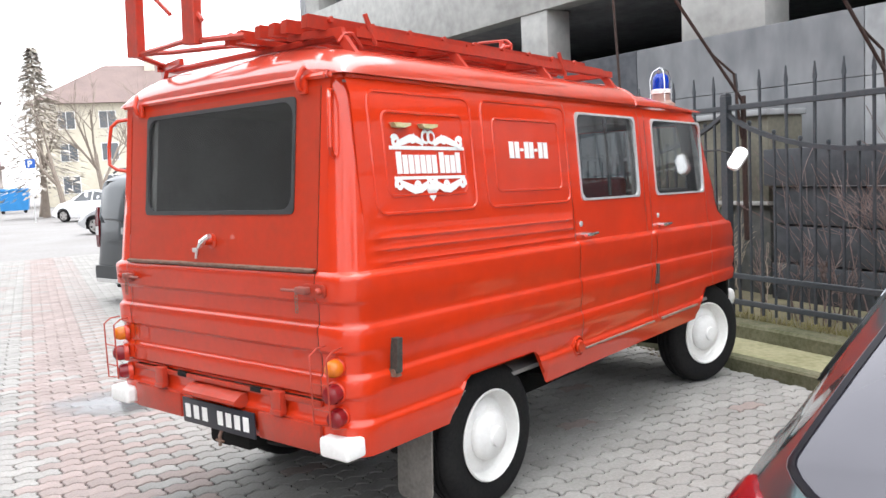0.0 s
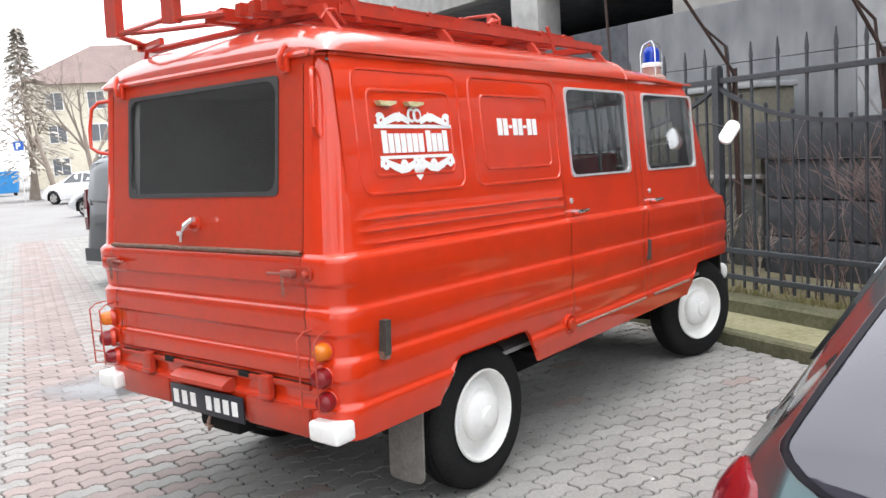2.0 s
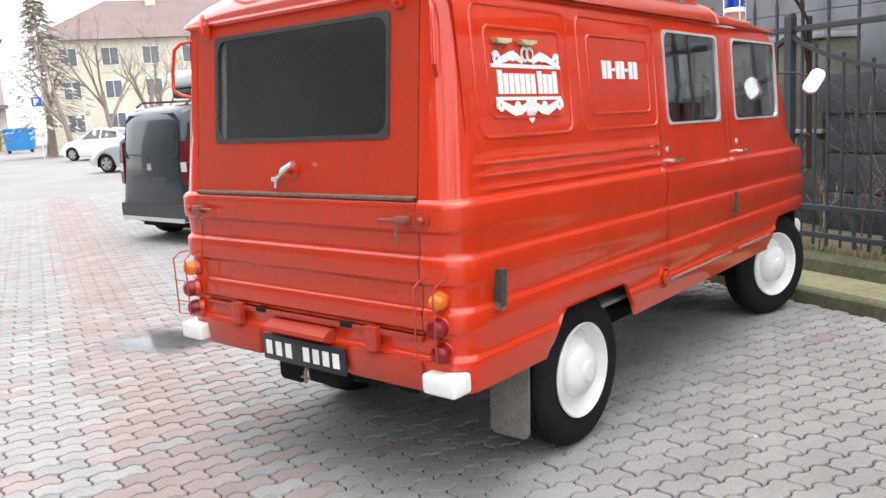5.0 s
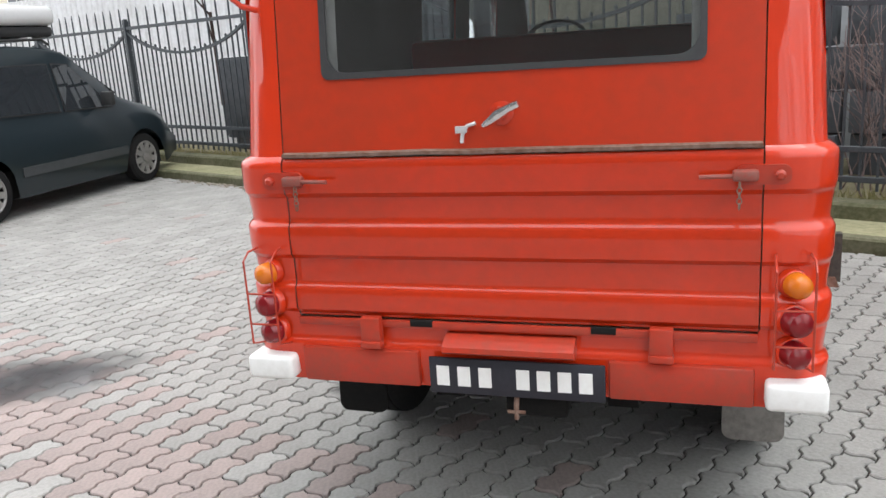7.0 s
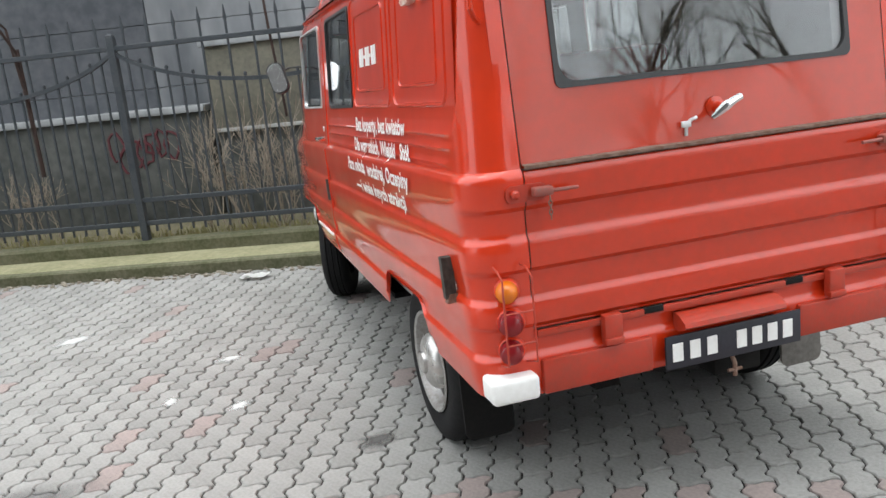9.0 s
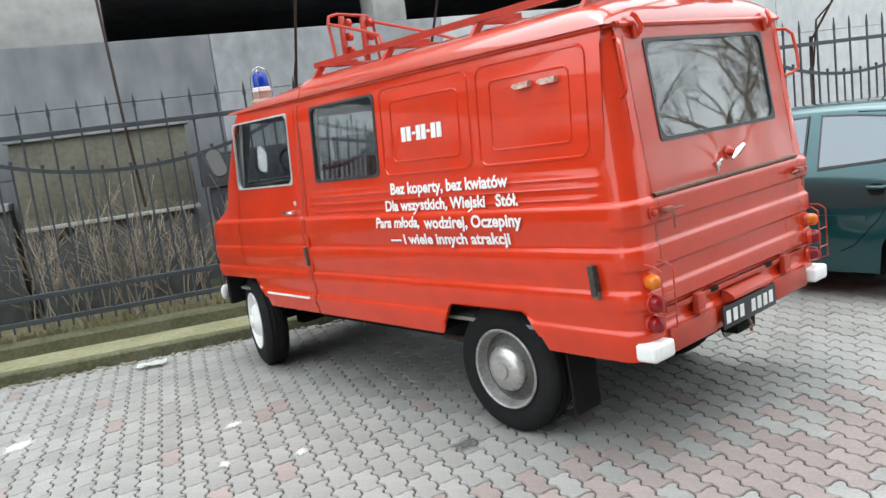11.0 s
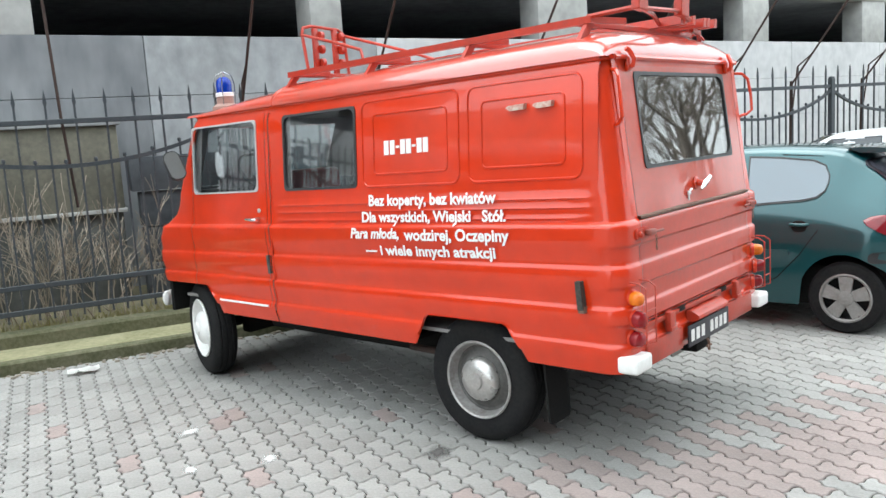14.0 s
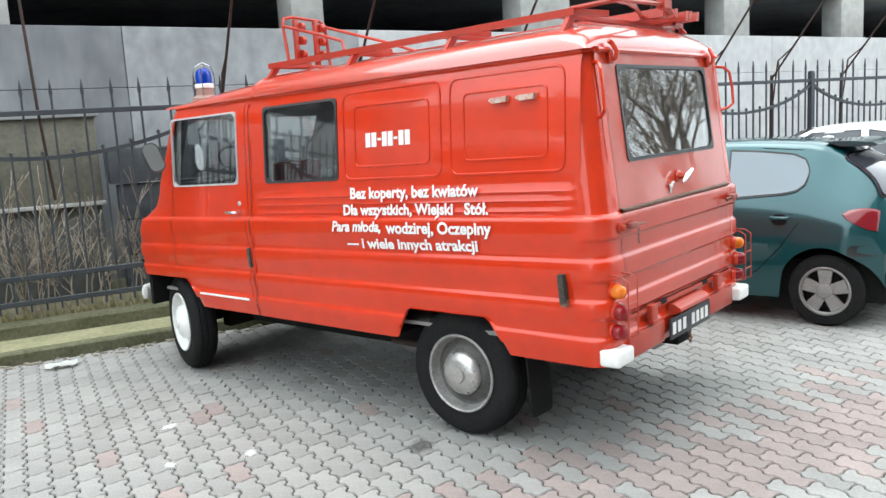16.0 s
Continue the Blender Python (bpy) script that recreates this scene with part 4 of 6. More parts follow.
vs = [[bm.verts.new((x, y, shear(z, y))) for z in (1.992, 2.002)] for x, y in ((-0.79, 0.14), (0.79, 0.14), (0.79, 3.44), (-0.79, 3.44))]
for k in range(4):
    bm.faces.new((vs[k][0], vs[(k + 1) % 4][0], vs[(k + 1) % 4][1], vs[k][1]))
bm.faces.new([q[0] for q in vs][::-1]); bm.faces.new([q[1] for q in vs])
part("headliner", bm, LINING, van)
part("cabin_floor", box((-0.80, 0.15, 0.60), (0.80, 3.75, 0.62)), LINING, van)

# roof rack: brackets, side rails, cross bars, ladders, lamp frame
IR = RED_RACK
RZ = 2.215


def rack_z(y, dz=0.0):
    return RZ + dz - TILT * y


for s in (-1, 1):
    for y in (0.29, 1.01, 1.75, 2.48):
        bm = bmesh.new()
        zr = rack_z(y)
        add_prism(bm, [(0.735, zr - 0.115), (0.66, zr - 0.005), (0.655, zr + 0.02), (0.40, zr + 0.02), (0.40, zr - 0.01), (0.62, zr - 0.012), (0.70, zr - 0.12)],
                  lambda a, b, c: Vector((s * a, y - 0.05 * (0.735 - a) / 0.1 * 0.5 + c, b)), -0.012, 0.012)
        part("rack_bracket", fix_normals(bm), IR, van)
    bm = bmesh.new()
    vs = []
    for y in (0.24 if s < 0 else 0.33, 2.50):
        vs.append([bm.verts.new((s * x, y, rack_z(y, dz))) for x, dz in ((0.672, -0.014), (0.672, 0.020), (0.664, 0.020), (0.664, -0.008), (0.635, -0.008), (0.635, -0.014))])
    for k in range(6):
        bm.faces.new((vs[0][k], vs[0][(k + 1) % 6], vs[1][(k + 1) % 6], vs[1][k]))
    bm.faces.new(vs[0][::-1]); bm.faces.new(vs[1])
    part("rack_rail", fix_normals(bm), IR, van)
for y in (0.33, 1.05, 1.78, 2.46):
    part("rack_crossbar", box((-0.64, y - 0.02, rack_z(y) - 0.015), (0.64, y + 0.02, rack_z(y) + 0.012), 0.003), IR, van)
# low side boards on the one flank
for a, b in ((0.36, 0.93), (1.08, 1.68), (1.84, 2.40)):
    bm = bmesh.new()
    add_prism(bm, [(a, rack_z(a, -0.02)), (b, rack_z(b, -0.02)), (b, rack_z(b, 0.03)), (a, rack_z(a, 0.035))], lambda p, q, c: Vector((0.655 + c, p, q)), 0.0, 0.006)
    part("rack_side_board", fix_normals(bm), IR, van)
# tubular lamp hoop over the cab side
bm = bmesh.new()
hp = [(-0.47, 2.52, 2.15), (-0.47, 2.56, 2.43), (-0.45, 2.57, 2.47), (-0.38, 2.57, 2.485), (-0.14, 2.56, 2.47), (-0.10, 2.55, 2.44), (-0.10, 2.52, 2.16)]
add_tube(bm, hp, 0.011, 8)
add_tube(bm, [(-0.47, 2.56, 2.42), (-0.52, 2.2, 2.33), (-0.58, 1.90, 2.25), (-0.60, 1.86, 2.17)], 0.010, 8)
add_tube(bm, [(-0.10, 2.55, 2.43), (-0.20, 1.9, 2.26), (-0.24, 1.6, 2.17)], 0.010, 8)
part("rack_hoop", bm, IR, van)
for x in (-0.36, -0.18):
    bm = bmesh.new()
    add_box(bm, (x - 0.02, 2.545, 2.15), (x + 0.02, 2.57, 2.47), 0.004)
    for k in range(3):
        add_lathe(bm, [(0.0, 0), (0.028, 0.004), (0.03, 0.03), (0, 0.034)], 12, pose(x + 0.02, 2.54, 2.42 - k * 0.09, 0, 90, 0))
    part("clamp_post", bm, IR, van)
# upright square frame at the rear of the rack
bm = bmesh.new()
for x in (-0.54, -0.075):
    add_box(bm, (x - 0.047, 0.03, 2.235), (x + 0.047, 0.075, 2.66), 0.004, 1, Matrix.Translation((x, 0.05, 2.2)) @ pose(0, 0, 0, 0, 4, 0) @ Matrix.Translation((-x, -0.05, -2.2)))
add_box(bm, (-0.60, 0.03, 2.64), (-0.06, 0.07, 2.70), 0.004)
part("upright_frame", bm, IR, van)
bm = bmesh.new()
add_tube(bm, [(-0.53, 0.05, 2.25), (-0.30, 0.10, 2.235), (-0.05, 0.20, 2.235), (0.10, 0.26, 2.23)], 0.012, 6)
add_tube(bm, [(-0.56, 0.06, 2.25), (-0.655, 0.27, 2.225)], 0.013, 6)
add_tube(bm, [(-0.05, 0.05, 2.40), (0.0, 0.06, 2.33)], 0.012, 6)
add_tube(bm, [(-0.08, 0.05, 2.25), (0.20, 0.13, 2.245)], 0.014, 6)
add_tube(bm, [(-0.54, 0.05, 2.245), (-0.075, 0.05, 2.26)], 0.012, 6)
add_tube(bm, [(-0.40, 0.06, 2.52), (-0.27, 0.08, 2.40)], 0.010, 6)
part("frame_brace", bm, IR, van)
for y, z in ((0.39, 2.29), (1.90, 2.24)):
    part("rack_stay", tube([(0.665, y, z), (0.672, y + 0.05, z - 0.125)], 0.011, 6), IR, van)
part("rope_hook", tube([(0.655, 0.24, 2.165), (0.66, 0.27, 2.20), (0.662, 0.31, 2.205), (0.668, 0.36, 2.15)], 0.007, 6), IR, van)


# ---- markings on the van ----
def flank_bars(name, rects, lift, parent, mat=WHITE, out=0.004, thick=0.003):
    obs = []
    for k, pts in enumerate(rects):
        bm = bmesh.new()
        add_prism(bm, pts, lift, out - thick, out)
        obs.append(part(name, fix_normals(bm), mat, parent, smooth=False))
    return obs


def rect(y0, y1, z0, z1):
    return [(y0, z0), (y1, z0), (y1, z1), (y0, z1)]


# a number that stays unreadable: plain bars
for lift, first, way, z in ((R, 1.150, 1, 1.70), (L, 1.512, -1, 1.652)):
    flank_bars("number_bar", [rect(first + way * a, first + way * (a + 0.036), z, z + 0.08) for a in (0, 0.047, 0.128, 0.172, 0.252, 0.298)], lift, van)
    flank_bars("number_dash", [rect(first + way * a, first + way * (a + 0.026), z + 0.034, z + 0.048) for a in (0.093, 0.216)], lift, van)


def slogan(text, y_front, y_rear, base, height, italic=0.0):
    cu = bpy.data.curves.new("slogan", "FONT")
    cu.body = text
    cu.size = 1.0
    cu.offset = 0.032
    cu.shear = italic
    cu.resolution_u = 3
    ob = bpy.data.objects.new("slogan_source", cu)
    scene.collection.objects.link(ob)
    me = bpy.data.meshes.new_from_object(ob.evaluated_get(bpy.context.evaluated_depsgraph_get()))
    bpy.data.objects.remove(ob)
    xs = [v.co.x for v in me.vertices]
    x0, x1 = min(xs), max(xs)
    bm = bmesh.new()
    bm.from_mesh(me)
    bpy.data.meshes.remove(me)
    for f in bm.faces:
        f.smooth = False
    bmesh.ops.recalc_face_normals(bm, faces=bm.faces)
    # one part for each word
    seen, blobs = set(), []
    for v in bm.verts:
        if v in seen:
            continue
        stack, isle = [v], []
        seen.add(v)
        while stack:
            q = stack.pop()
            isle.append(q)
            for ed in q.link_edges:
                o = ed.other_vert(q)
                if o not in seen:
                    seen.add(o)
                    stack.append(o)
        blobs.append((min(q.co.x for q in isle), max(q.co.x for q in isle), isle))
    words, reach = [], -9
    for lo, hi, isle in sorted(blobs, key=lambda t: t[0]):
        if lo > reach + 0.15:
            words.append([])
        words[-1] += isle
        reach = max(reach, hi)
    for isle in words:
        keep = set(isle)
        wb = bmesh.new()
        new_of = {}
        for q in isle:
            y = y_front + (y_rear - y_front) * (q.co.x - x0) / (x1 - x0)
            new_of[q] = wb.verts.new(L(y, base + q.co.y * height, 0.0125))
        for f in bm.faces:
            if f.verts[0] in keep:
                wb.faces.new([new_of[q] for q in f.verts])
        part("slogan_word", wb, WHITE, van, "white painted word of the slogan", smooth=False)
    bm.free()


slogan("Bez koperty, bez kwiatów", 1.640, 0.715, 1.366, 0.088)
slogan("Dla wszystkich, Wiejski   Stół.", 1.700, 0.655, 1.272, 0.084)
slogan("Para młoda,", 1.780, 1.385, 1.180, 0.084, 0.25)
slogan("wodzirej, Oczepiny", 1.345, 0.620, 1.172, 0.088)
slogan("i wiele innych atrakcji", 1.545, 0.715, 1.082, 0.084)
flank_bars("slogan_dash", [rect(1.575, 1.665, 1.098, 1.108)], L, van, out=0.012, thick=0.004)


# white wedding-style emblem on the other flank: scrolls, rings and bars
def spiral(cy, cz, r, turns, start, hand):
    return [(cy + hand * r * (1 - 0.72 * t) * math.cos(start + t * turns * 2 * math.pi), cz + r * (1 - 0.72 * t) * math.sin(start + t * turns * 2 * math.pi))
            for t in [k / 16 for k in range(17)]]


LAYERS = itertools.count()


def ribbon(pts, w, lift, parent, name):
    bm = bmesh.new()
    out = 0.0046 + 0.0004 * next(LAYERS)
    n = len(pts)
    a, b = [], []
    for i, (y, z) in enumerate(pts):
        p, q = pts[max(i - 1, 0)], pts[min(i + 1, n - 1)]
        d = Vector((q[0] - p[0], q[1] - p[1])).normalized()
        k = 1.45 * w * (0.45 + 0.55 * math.sin(math.pi * (i + 0.8) / (n + 0.6)))
        a.append(bm.verts.new(lift(y - d.y * k, z + d.x * k, out)))
        b.append(bm.verts.new(lift(y + d.y * k, z - d.x * k, out)))
    for i in range(n - 1):
        bm.faces.new((a[i], a[i + 1], b[i + 1], b[i]))
    return part(name, fix_normals(bm), WHITE, parent, smooth=False)


CY, ZT, ZB = 0.555, 1.768, 1.618
emblem = part("emblem", fix_normals(add_prism(bmesh.new(), rect(0.315, 0.795, 1.733, 1.748), R, 0.001, 0.004)), WHITE, van, "white scrollwork emblem with two rings")
flank_bars("emblem_bar", [rect(0.33, 0.785, 1.610, 1.623), *[rect(0.35 + k * 0.037 + (0.012 if k > 6 else 0), 0.380 + k * 0.037 + (0.012 if k > 6 else 0), 1.634, 1.724 if k in (0, 7, 10) else 1.712) for k in range(11)]], R, emblem)
for h in (-1, 1):
    ribbon([(CY + h * a, ZT + b) for a, b in ((0.03, -0.010), (0.07, 0.008), (0.11, 0.012), (0.15, 0.0), (0.19, -0.012))], 0.011, R, emblem, "scroll")
    ribbon(spiral(CY + h * 0.205, ZT - 0.002, 0.026, 1.3, 0.5, h), 0.007, R, emblem, "scroll")
    ribbon(spiral(CY + h * 0.10, ZT + 0.012, 0.020, 1.2, 2.0, h), 0.006, R, emblem, "scroll")
    ribbon([(CY + h * a, ZB - 0.03 + b) for a, b in ((0.02, 0.005), (0.07, -0.018), (0.11, -0.022), (0.15, -0.008), (0.19, 0.008))], 0.012, R, emblem, "scroll")
    ribbon(spiral(CY + h * 0.205, ZB - 0.028, 0.024, 1.3, -0.5, h), 0.007, R, emblem, "scroll")
    ribbon(spiral(CY + h * 0.09, ZB - 0.036, 0.022, 1.2, -2.0, h), 0.007, R, emblem, "scroll")
    ribbon([(CY + h * 0.016 + 0.022 * math.cos(t), ZT + 0.018 + 0.024 * math.sin(t)) for t in [2 * math.pi * k / 20 for k in range(21)]], 0.005, R, emblem, "ring")
    ribbon(spiral(CY + h * 0.02, ZB - 0.035, 0.024, 0.9, 1.0, h), 0.009, R, emblem, "scroll")
flank_bars("emblem_drop", [[(CY - 0.034, ZB - 0.05), (CY - 0.02, ZB - 0.082), (CY, ZB - 0.100), (CY + 0.02, ZB - 0.082), (CY + 0.034, ZB - 0.05), (CY, ZB - 0.02)], [(CY - 0.02, ZT + 0.050), (CY + 0.02, ZT + 0.050), (CY + 0.016, ZT + 0.066), (CY, ZT + 0.076), (CY - 0.016, ZT + 0.066)]], R, emblem)
CREAM = material("yellowed_lamp_plastic", (0.60, 0.53, 0.34), 0.35, other=(0.40, 0.37, 0.16), scale=30)
for s, lift, ys, mt in ((1, R, (0.38, 0.55), CREAM), (-1, L, (0.42, 0.58), CREAM)):
    for k, y in enumerate(ys):
        bm = bmesh.new()
        add_prism(bm, [(y - 0.05, 1.840), (y + 0.052, 1.840), (y + 0.048, 1.829), (y + 0.012, 1.820), (y - 0.035, 1.822)] if s > 0 else
                  [(y - 0.055, 1.850), (y + 0.04, 1.846), (y + 0.055, 1.835), (y + 0.03, 1.820), (y - 0.05, 1.823)], lift, -0.002, 0.03)
        part("clearance_lamp", fix_normals(bm), mt if s > 0 else material("bleached_lamp", (0.6, 0.5, 0.42), 0.5, other=(0.45, 0.2, 0.15), scale=30), van)

# ---- ladders on the rack ----
for k, x in enumerate((0.065, 0.365)):
    e = thing("roof_ladder", "red painted wooden ladder lying on the van's roof rack", "ladder", "roof ladders")
    for j, dx in enumerate((0.0, 0.07, 0.19)):
        bm = bmesh.new()
        vs = []
        for y in (0.12 + 0.008 * j, 2.30):
            z = rack_z(y, 0.004) + 0.004 * j
            vs.append([bm.verts.new((x + dx + a, y, z + b)) for a, b in ((0, 0), (0.036, 0), (0.046, 0.052), (0.008, 0.048))])
        for q in range(4):
            bm.faces.new((vs[0][q], vs[0][(q + 1) % 4], vs[1][(q + 1) % 4], vs[1][q]))
        bm.faces.new(vs[0][::-1]); bm.faces.new(vs[1])
        part("stile", fix_normals(bm), RED_RACK, e)
    for i in range(9):
        y = 0.25 + i * 0.24
        part("rung", tube([(x + 0.02, y, rack_z(y, 0.04)), (x + 0.25, y, rack_z(y, 0.055))], 0.013, 8), RED_RACK, e)


# ---- cars ----
def spline(keys, y):
    """Smooth value through (y, value) keys."""
    if y <= keys[0][0]:
        return keys[0][1]
    for k in range(len(keys) - 1):
        (a, p), (b, q) = keys[k], keys[k + 1]
        if y <= b:
            p0 = keys[k - 1] if k else keys[k]
            q1 = keys[k + 2] if k + 2 < len(keys) else keys[k + 1]
            ma = (q - p0[1]) / max(b - p0[0], 1e-6)
            mb = (q1[1] - p) / max(q1[0] - a, 1e-6)
            h, t = b - a, (y - a) / (b - a)
            return (2 * t**3 - 3 * t**2 + 1) * p + (t**3 - 2 * t**2 + t) * h * ma * 0.6 + (-2 * t**3 + 3 * t**2) * q + (t**3 - t**2) * h * mb * 0.6
    return keys[-1][1]


def car(name, label, m, paint, length, half, top, belt, axle_r, axle_f, wheel_r, roof_half, side_panes, rear_pane=None, front_pane=None, rim_mat=None,
        dark_low=None, spokes=5, bow=0.0, hatch_pane=None, pane_mat=None):
    """top, belt: heights along the car from its tail; side_panes: outlines of (y, z)."""
    e = thing(name, label, "car", "parked cars", m)

    def warp(x, y):
        """Bows the tail in plan."""
        return y + bow * (x / half) ** 2 * max(0, 1 - y / 1.1)

    def unwarp(y):
        b = 0.9 * bow
        return (y - b) / (1 - b / 1.1) if y < 1.1 else y

    def section(y):
        zt, zb = spline(top, y), spline(belt, y)
        zl = 0.20 + 0.12 * smooth(0.35, 0.0, y) + 0.10 * smooth(length - 0.4, length, y)
        for ya in (axle_r, axle_f):
            d = (wheel_r + 0.06) ** 2 - (warp(0.95 * half, y) - ya) ** 2
            if d > 0:
                zl = max(zl, wheel_r + math.sqrt(d))
        end = min(smooth(-0.02, 0.28, y), smooth(length + 0.02, length - 0.45, y))
        w = half * (0.80 + 0.20 * end) if not bow else half * (0.88 + 0.12 * end)
        zb = min(zb, zt - 0.02)
        k = min(max((zt - zb) / 0.45, 0), 1)
        wt = w * 0.93 + (roof_half - w * 0.93) * k
        return zt, zb, zl, w, wt

    def flank(y, z, c=0.0):
        y = max(unwarp(y), 0)
        zt, zb, zl, w, wt = section(y)
        if z <= zb:
            zm = 0.55
            x = w - 0.035 * ((z - zm) / 0.4) ** 2 - 0.55 * max(z - 0.72, 0) ** 2
        else:
            xb = w - 0.035 * ((zb - 0.55) / 0.4) ** 2 - 0.55 * max(zb - 0.72, 0) ** 2
            x = xb + (wt - xb) * min((z - zb) / max(zt - 0.06 - zb, 0.03), 1)
        return x + c

    n = 84
    ys = [length * k / n for k in range(n + 1)]
    bm, rows = bmesh.new(), []
    for y in ys:
        zt, zb, zl, w, wt = section(y)
        zs = [zl, zl + (zb - zl) * 0.12, zl + (zb - zl) * 0.35, zl + (zb - zl) * 0.6, zl + (zb - zl) * 0.85, zb]
        pts = [(flank(warp(0.95 * half, y) if y < 1.1 else y, z), z) for z in zs]
        pts += [(wt + (pts[-1][0] - wt) * 0.5, (zb + zt - 0.06) / 2 + 0.0), (wt, max(zt - 0.06, zb + 0.005)), (wt * 0.93, max(zt - 0.022, zb + 0.008)), (wt * 0.6, zt - 0.004), (0, zt)]
        rows.append([bm.verts.new((x, warp(x, y), z)) for x, z in pts] + [bm.verts.new((-x, warp(x, y), z)) for x, z in pts[-2::-1]])
    for a, b in zip(rows, rows[1:]):
        for k in range(len(a) - 1):
            bm.faces.new((a[k], a[k + 1], b[k + 1], b[k]))
    bm.faces.new(rows[0]); bm.faces.new(rows[-1][::-1])
    part("body", fix_normals(bm), paint, e, sharp=50)
    part("underside", box((-half * 0.8, 0.25, 0.18), (half * 0.8, length - 0.3, 0.5), 0.02), BLACK, e)
    for s in (-1, 1):
        for outl in side_panes:
            bm = bmesh.new()
            ca, cb = sum(p[0] for p in outl) / len(outl), sum(p[1] for p in outl) / len(outl)
            wide, high = max(p[0] for p in outl) - ca, max(p[1] for p in outl) - cb
            rim = [(ca + (a - ca) * (1 + 0.016 / wide), cb + (b - cb) * (1 + 0.016 / high)) for a, b in outl]
            add_prism(bm, rim, lambda a, b, c: Vector((s * flank(a, b, c), a, b)), -0.006, 0.013 if bow else 0.004)
            part("window_seal", fix_normals(bm), DARKPLASTIC, e, smooth=False)
            bm = bmesh.new()
            add_prism(bm, outl, lambda a, b, c: Vector((s * flank(a, b, c), a, b)), -0.004, 0.016 if bow else 0.006)
            part("side_window", fix_normals(bm), pane_mat or CARGLASS, e, smooth=False)
        for ya in (axle_r, axle_f):
            q = pose(s * (half - 0.115), ya, wheel_r, 0, 90 * s, 0)
            r = wheel_r
            w = part("wheel", lathe([(r * 0.62, -0.08), (r * 0.9, -0.09), (r, -0.065), (r, 0.065), (r * 0.93, 0.088), (r * 0.70, 0.092), (r * 0.66, 0.08), (r * 0.64, 0.02), (0, 0.015)], 40, q), RUBBER, e)
            bm = bmesh.new()
            add_lathe(bm, [(r * 0.67, 0.078), (r * 0.685, 0.093), (r * 0.64, 0.096), (r * 0.60, 0.085), (r * 0.60, 0.078)], 40, q)
            for k in range(spokes):
                a = 2 * math.pi * k / spokes
                wd = 0.62 / spokes * 2.6
                add_prism(bm, [(r * 0.12 * math.cos(a + 1.4), r * 0.12 * math.sin(a + 1.4)), (r * 0.12 * math.cos(a - 1.4), r * 0.12 * math.sin(a - 1.4)),
                               (r * 0.62 * math.cos(a - wd), r * 0.62 * math.sin(a - wd)), (r * 0.62 * math.cos(a + wd), r * 0.62 * math.sin(a + wd))],
                          lambda p, t, c: q @ Vector((p, t, c)), 0.068, 0.090)
            add_lathe(bm, [(r * 0.2, 0.07), (r * 0.2, 0.095), (r * 0.12, 0.1), (0, 0.1)], 20, q)
            part("rim", fix_normals(bm), rim_mat or STEEL, w)
    for nm, pn in (("rear_window", rear_pane), ("windscreen", front_pane)):
        if pn:
            (y0, z0, x0), (y1, z1, x1), out = pn
            bm = bmesh.new()
            vs = []
            for c in (0.0, out):
                vs.append([bm.verts.new((x, y + (c if nm == "windscreen" else -c), z + abs(c))) for x, y, z in
                           ((-x0, y0, z0), (0, y0 - (0.05 if nm == "rear_window" else -0.08), z0), (x0, y0, z0), (x1, y1, z1), (0, y1 - (0.03 if nm == "rear_window" else -0.04), z1 + 0.01), (-x1, y1, z1))])
            for k in range(6):
                j = (k + 1) % 6
                bm.faces.new((vs[0][k], vs[0][j], vs[1][j], vs[1][k]))
            bm.faces.new((vs[1][0], vs[1][1], vs[1][4], vs[1][5])); bm.faces.new((vs[1][1], vs[1][2], vs[1][3], vs[1][4]))
            part(nm, fix_normals(bm), CARGLASS, e, smooth=False)
    if hatch_pane:
        z0, x0, z1, x1 = hatch_pane

        def on_hatch(x, z, c):
            lo, hi = 0.0, 0.95
            for _ in range(24):
                y = (lo + hi) / 2
                zt, zb, zl, w, wt = section(y)
                q = min(abs(x) / wt, 1)
                if zt - (0.004 * q / 0.6 if q < 0.6 else 0.004 + 0.018 * (q - 0.6) / 0.33) < z:
                    lo = y
                else:
                    hi = y
            return Vector((x, warp(x, y) - c * 0.7, z + c * 0.7))

        shape = [(a * (x0 + (x1 - x0) * (b + 0.5)), z0 + (z1 - z0) * (b + 0.5) - (0.03 * (1 - a * a) if b < 0 else 0)) for a, b in [(2 * p, q) for p, q in rounded(1, 1, 0.14, 5)]]
        dense = []
        for p, q in zip(shape, shape[1:] + shape[:1]):
            k = max(1, round((Vector(q) - Vector(p)).length / 0.06))
            dense += [(p[0] + (q[0] - p[0]) * i / k, p[1] + (q[1] - p[1]) * i / k) for i in range(k)]
        cx, cz = 0, (z0 + z1) / 2
        bm = bmesh.new()
        loops = [[bm.verts.new(on_hatch(cx + (x - cx) * f, cz + (z - cz) * f, c)) for x, z in dense] for f, c in ((1.0, -0.004), (1.0, 0.005), (0.97, 0.008), (0.8, 0.008), (0.6, 0.008), (0.4, 0.008), (0.2, 0.008))]
        mid = bm.verts.new(on_hatch(cx, cz, 0.008))
        for a, b in zip(loops, loops[1:]):
            for k in range(len(a)):
                bm.faces.new((a[k], a[(k + 1) % len(a)], b[(k + 1) % len(a)], b[k]))
        for k in range(len(dense)):
            bm.faces.new((loops[-1][k], loops[-1][(k + 1) % len(dense)], mid))
        pn = part("rear_window", fix_normals(bm), DIMGLASS, e)
        bm = bmesh.new()
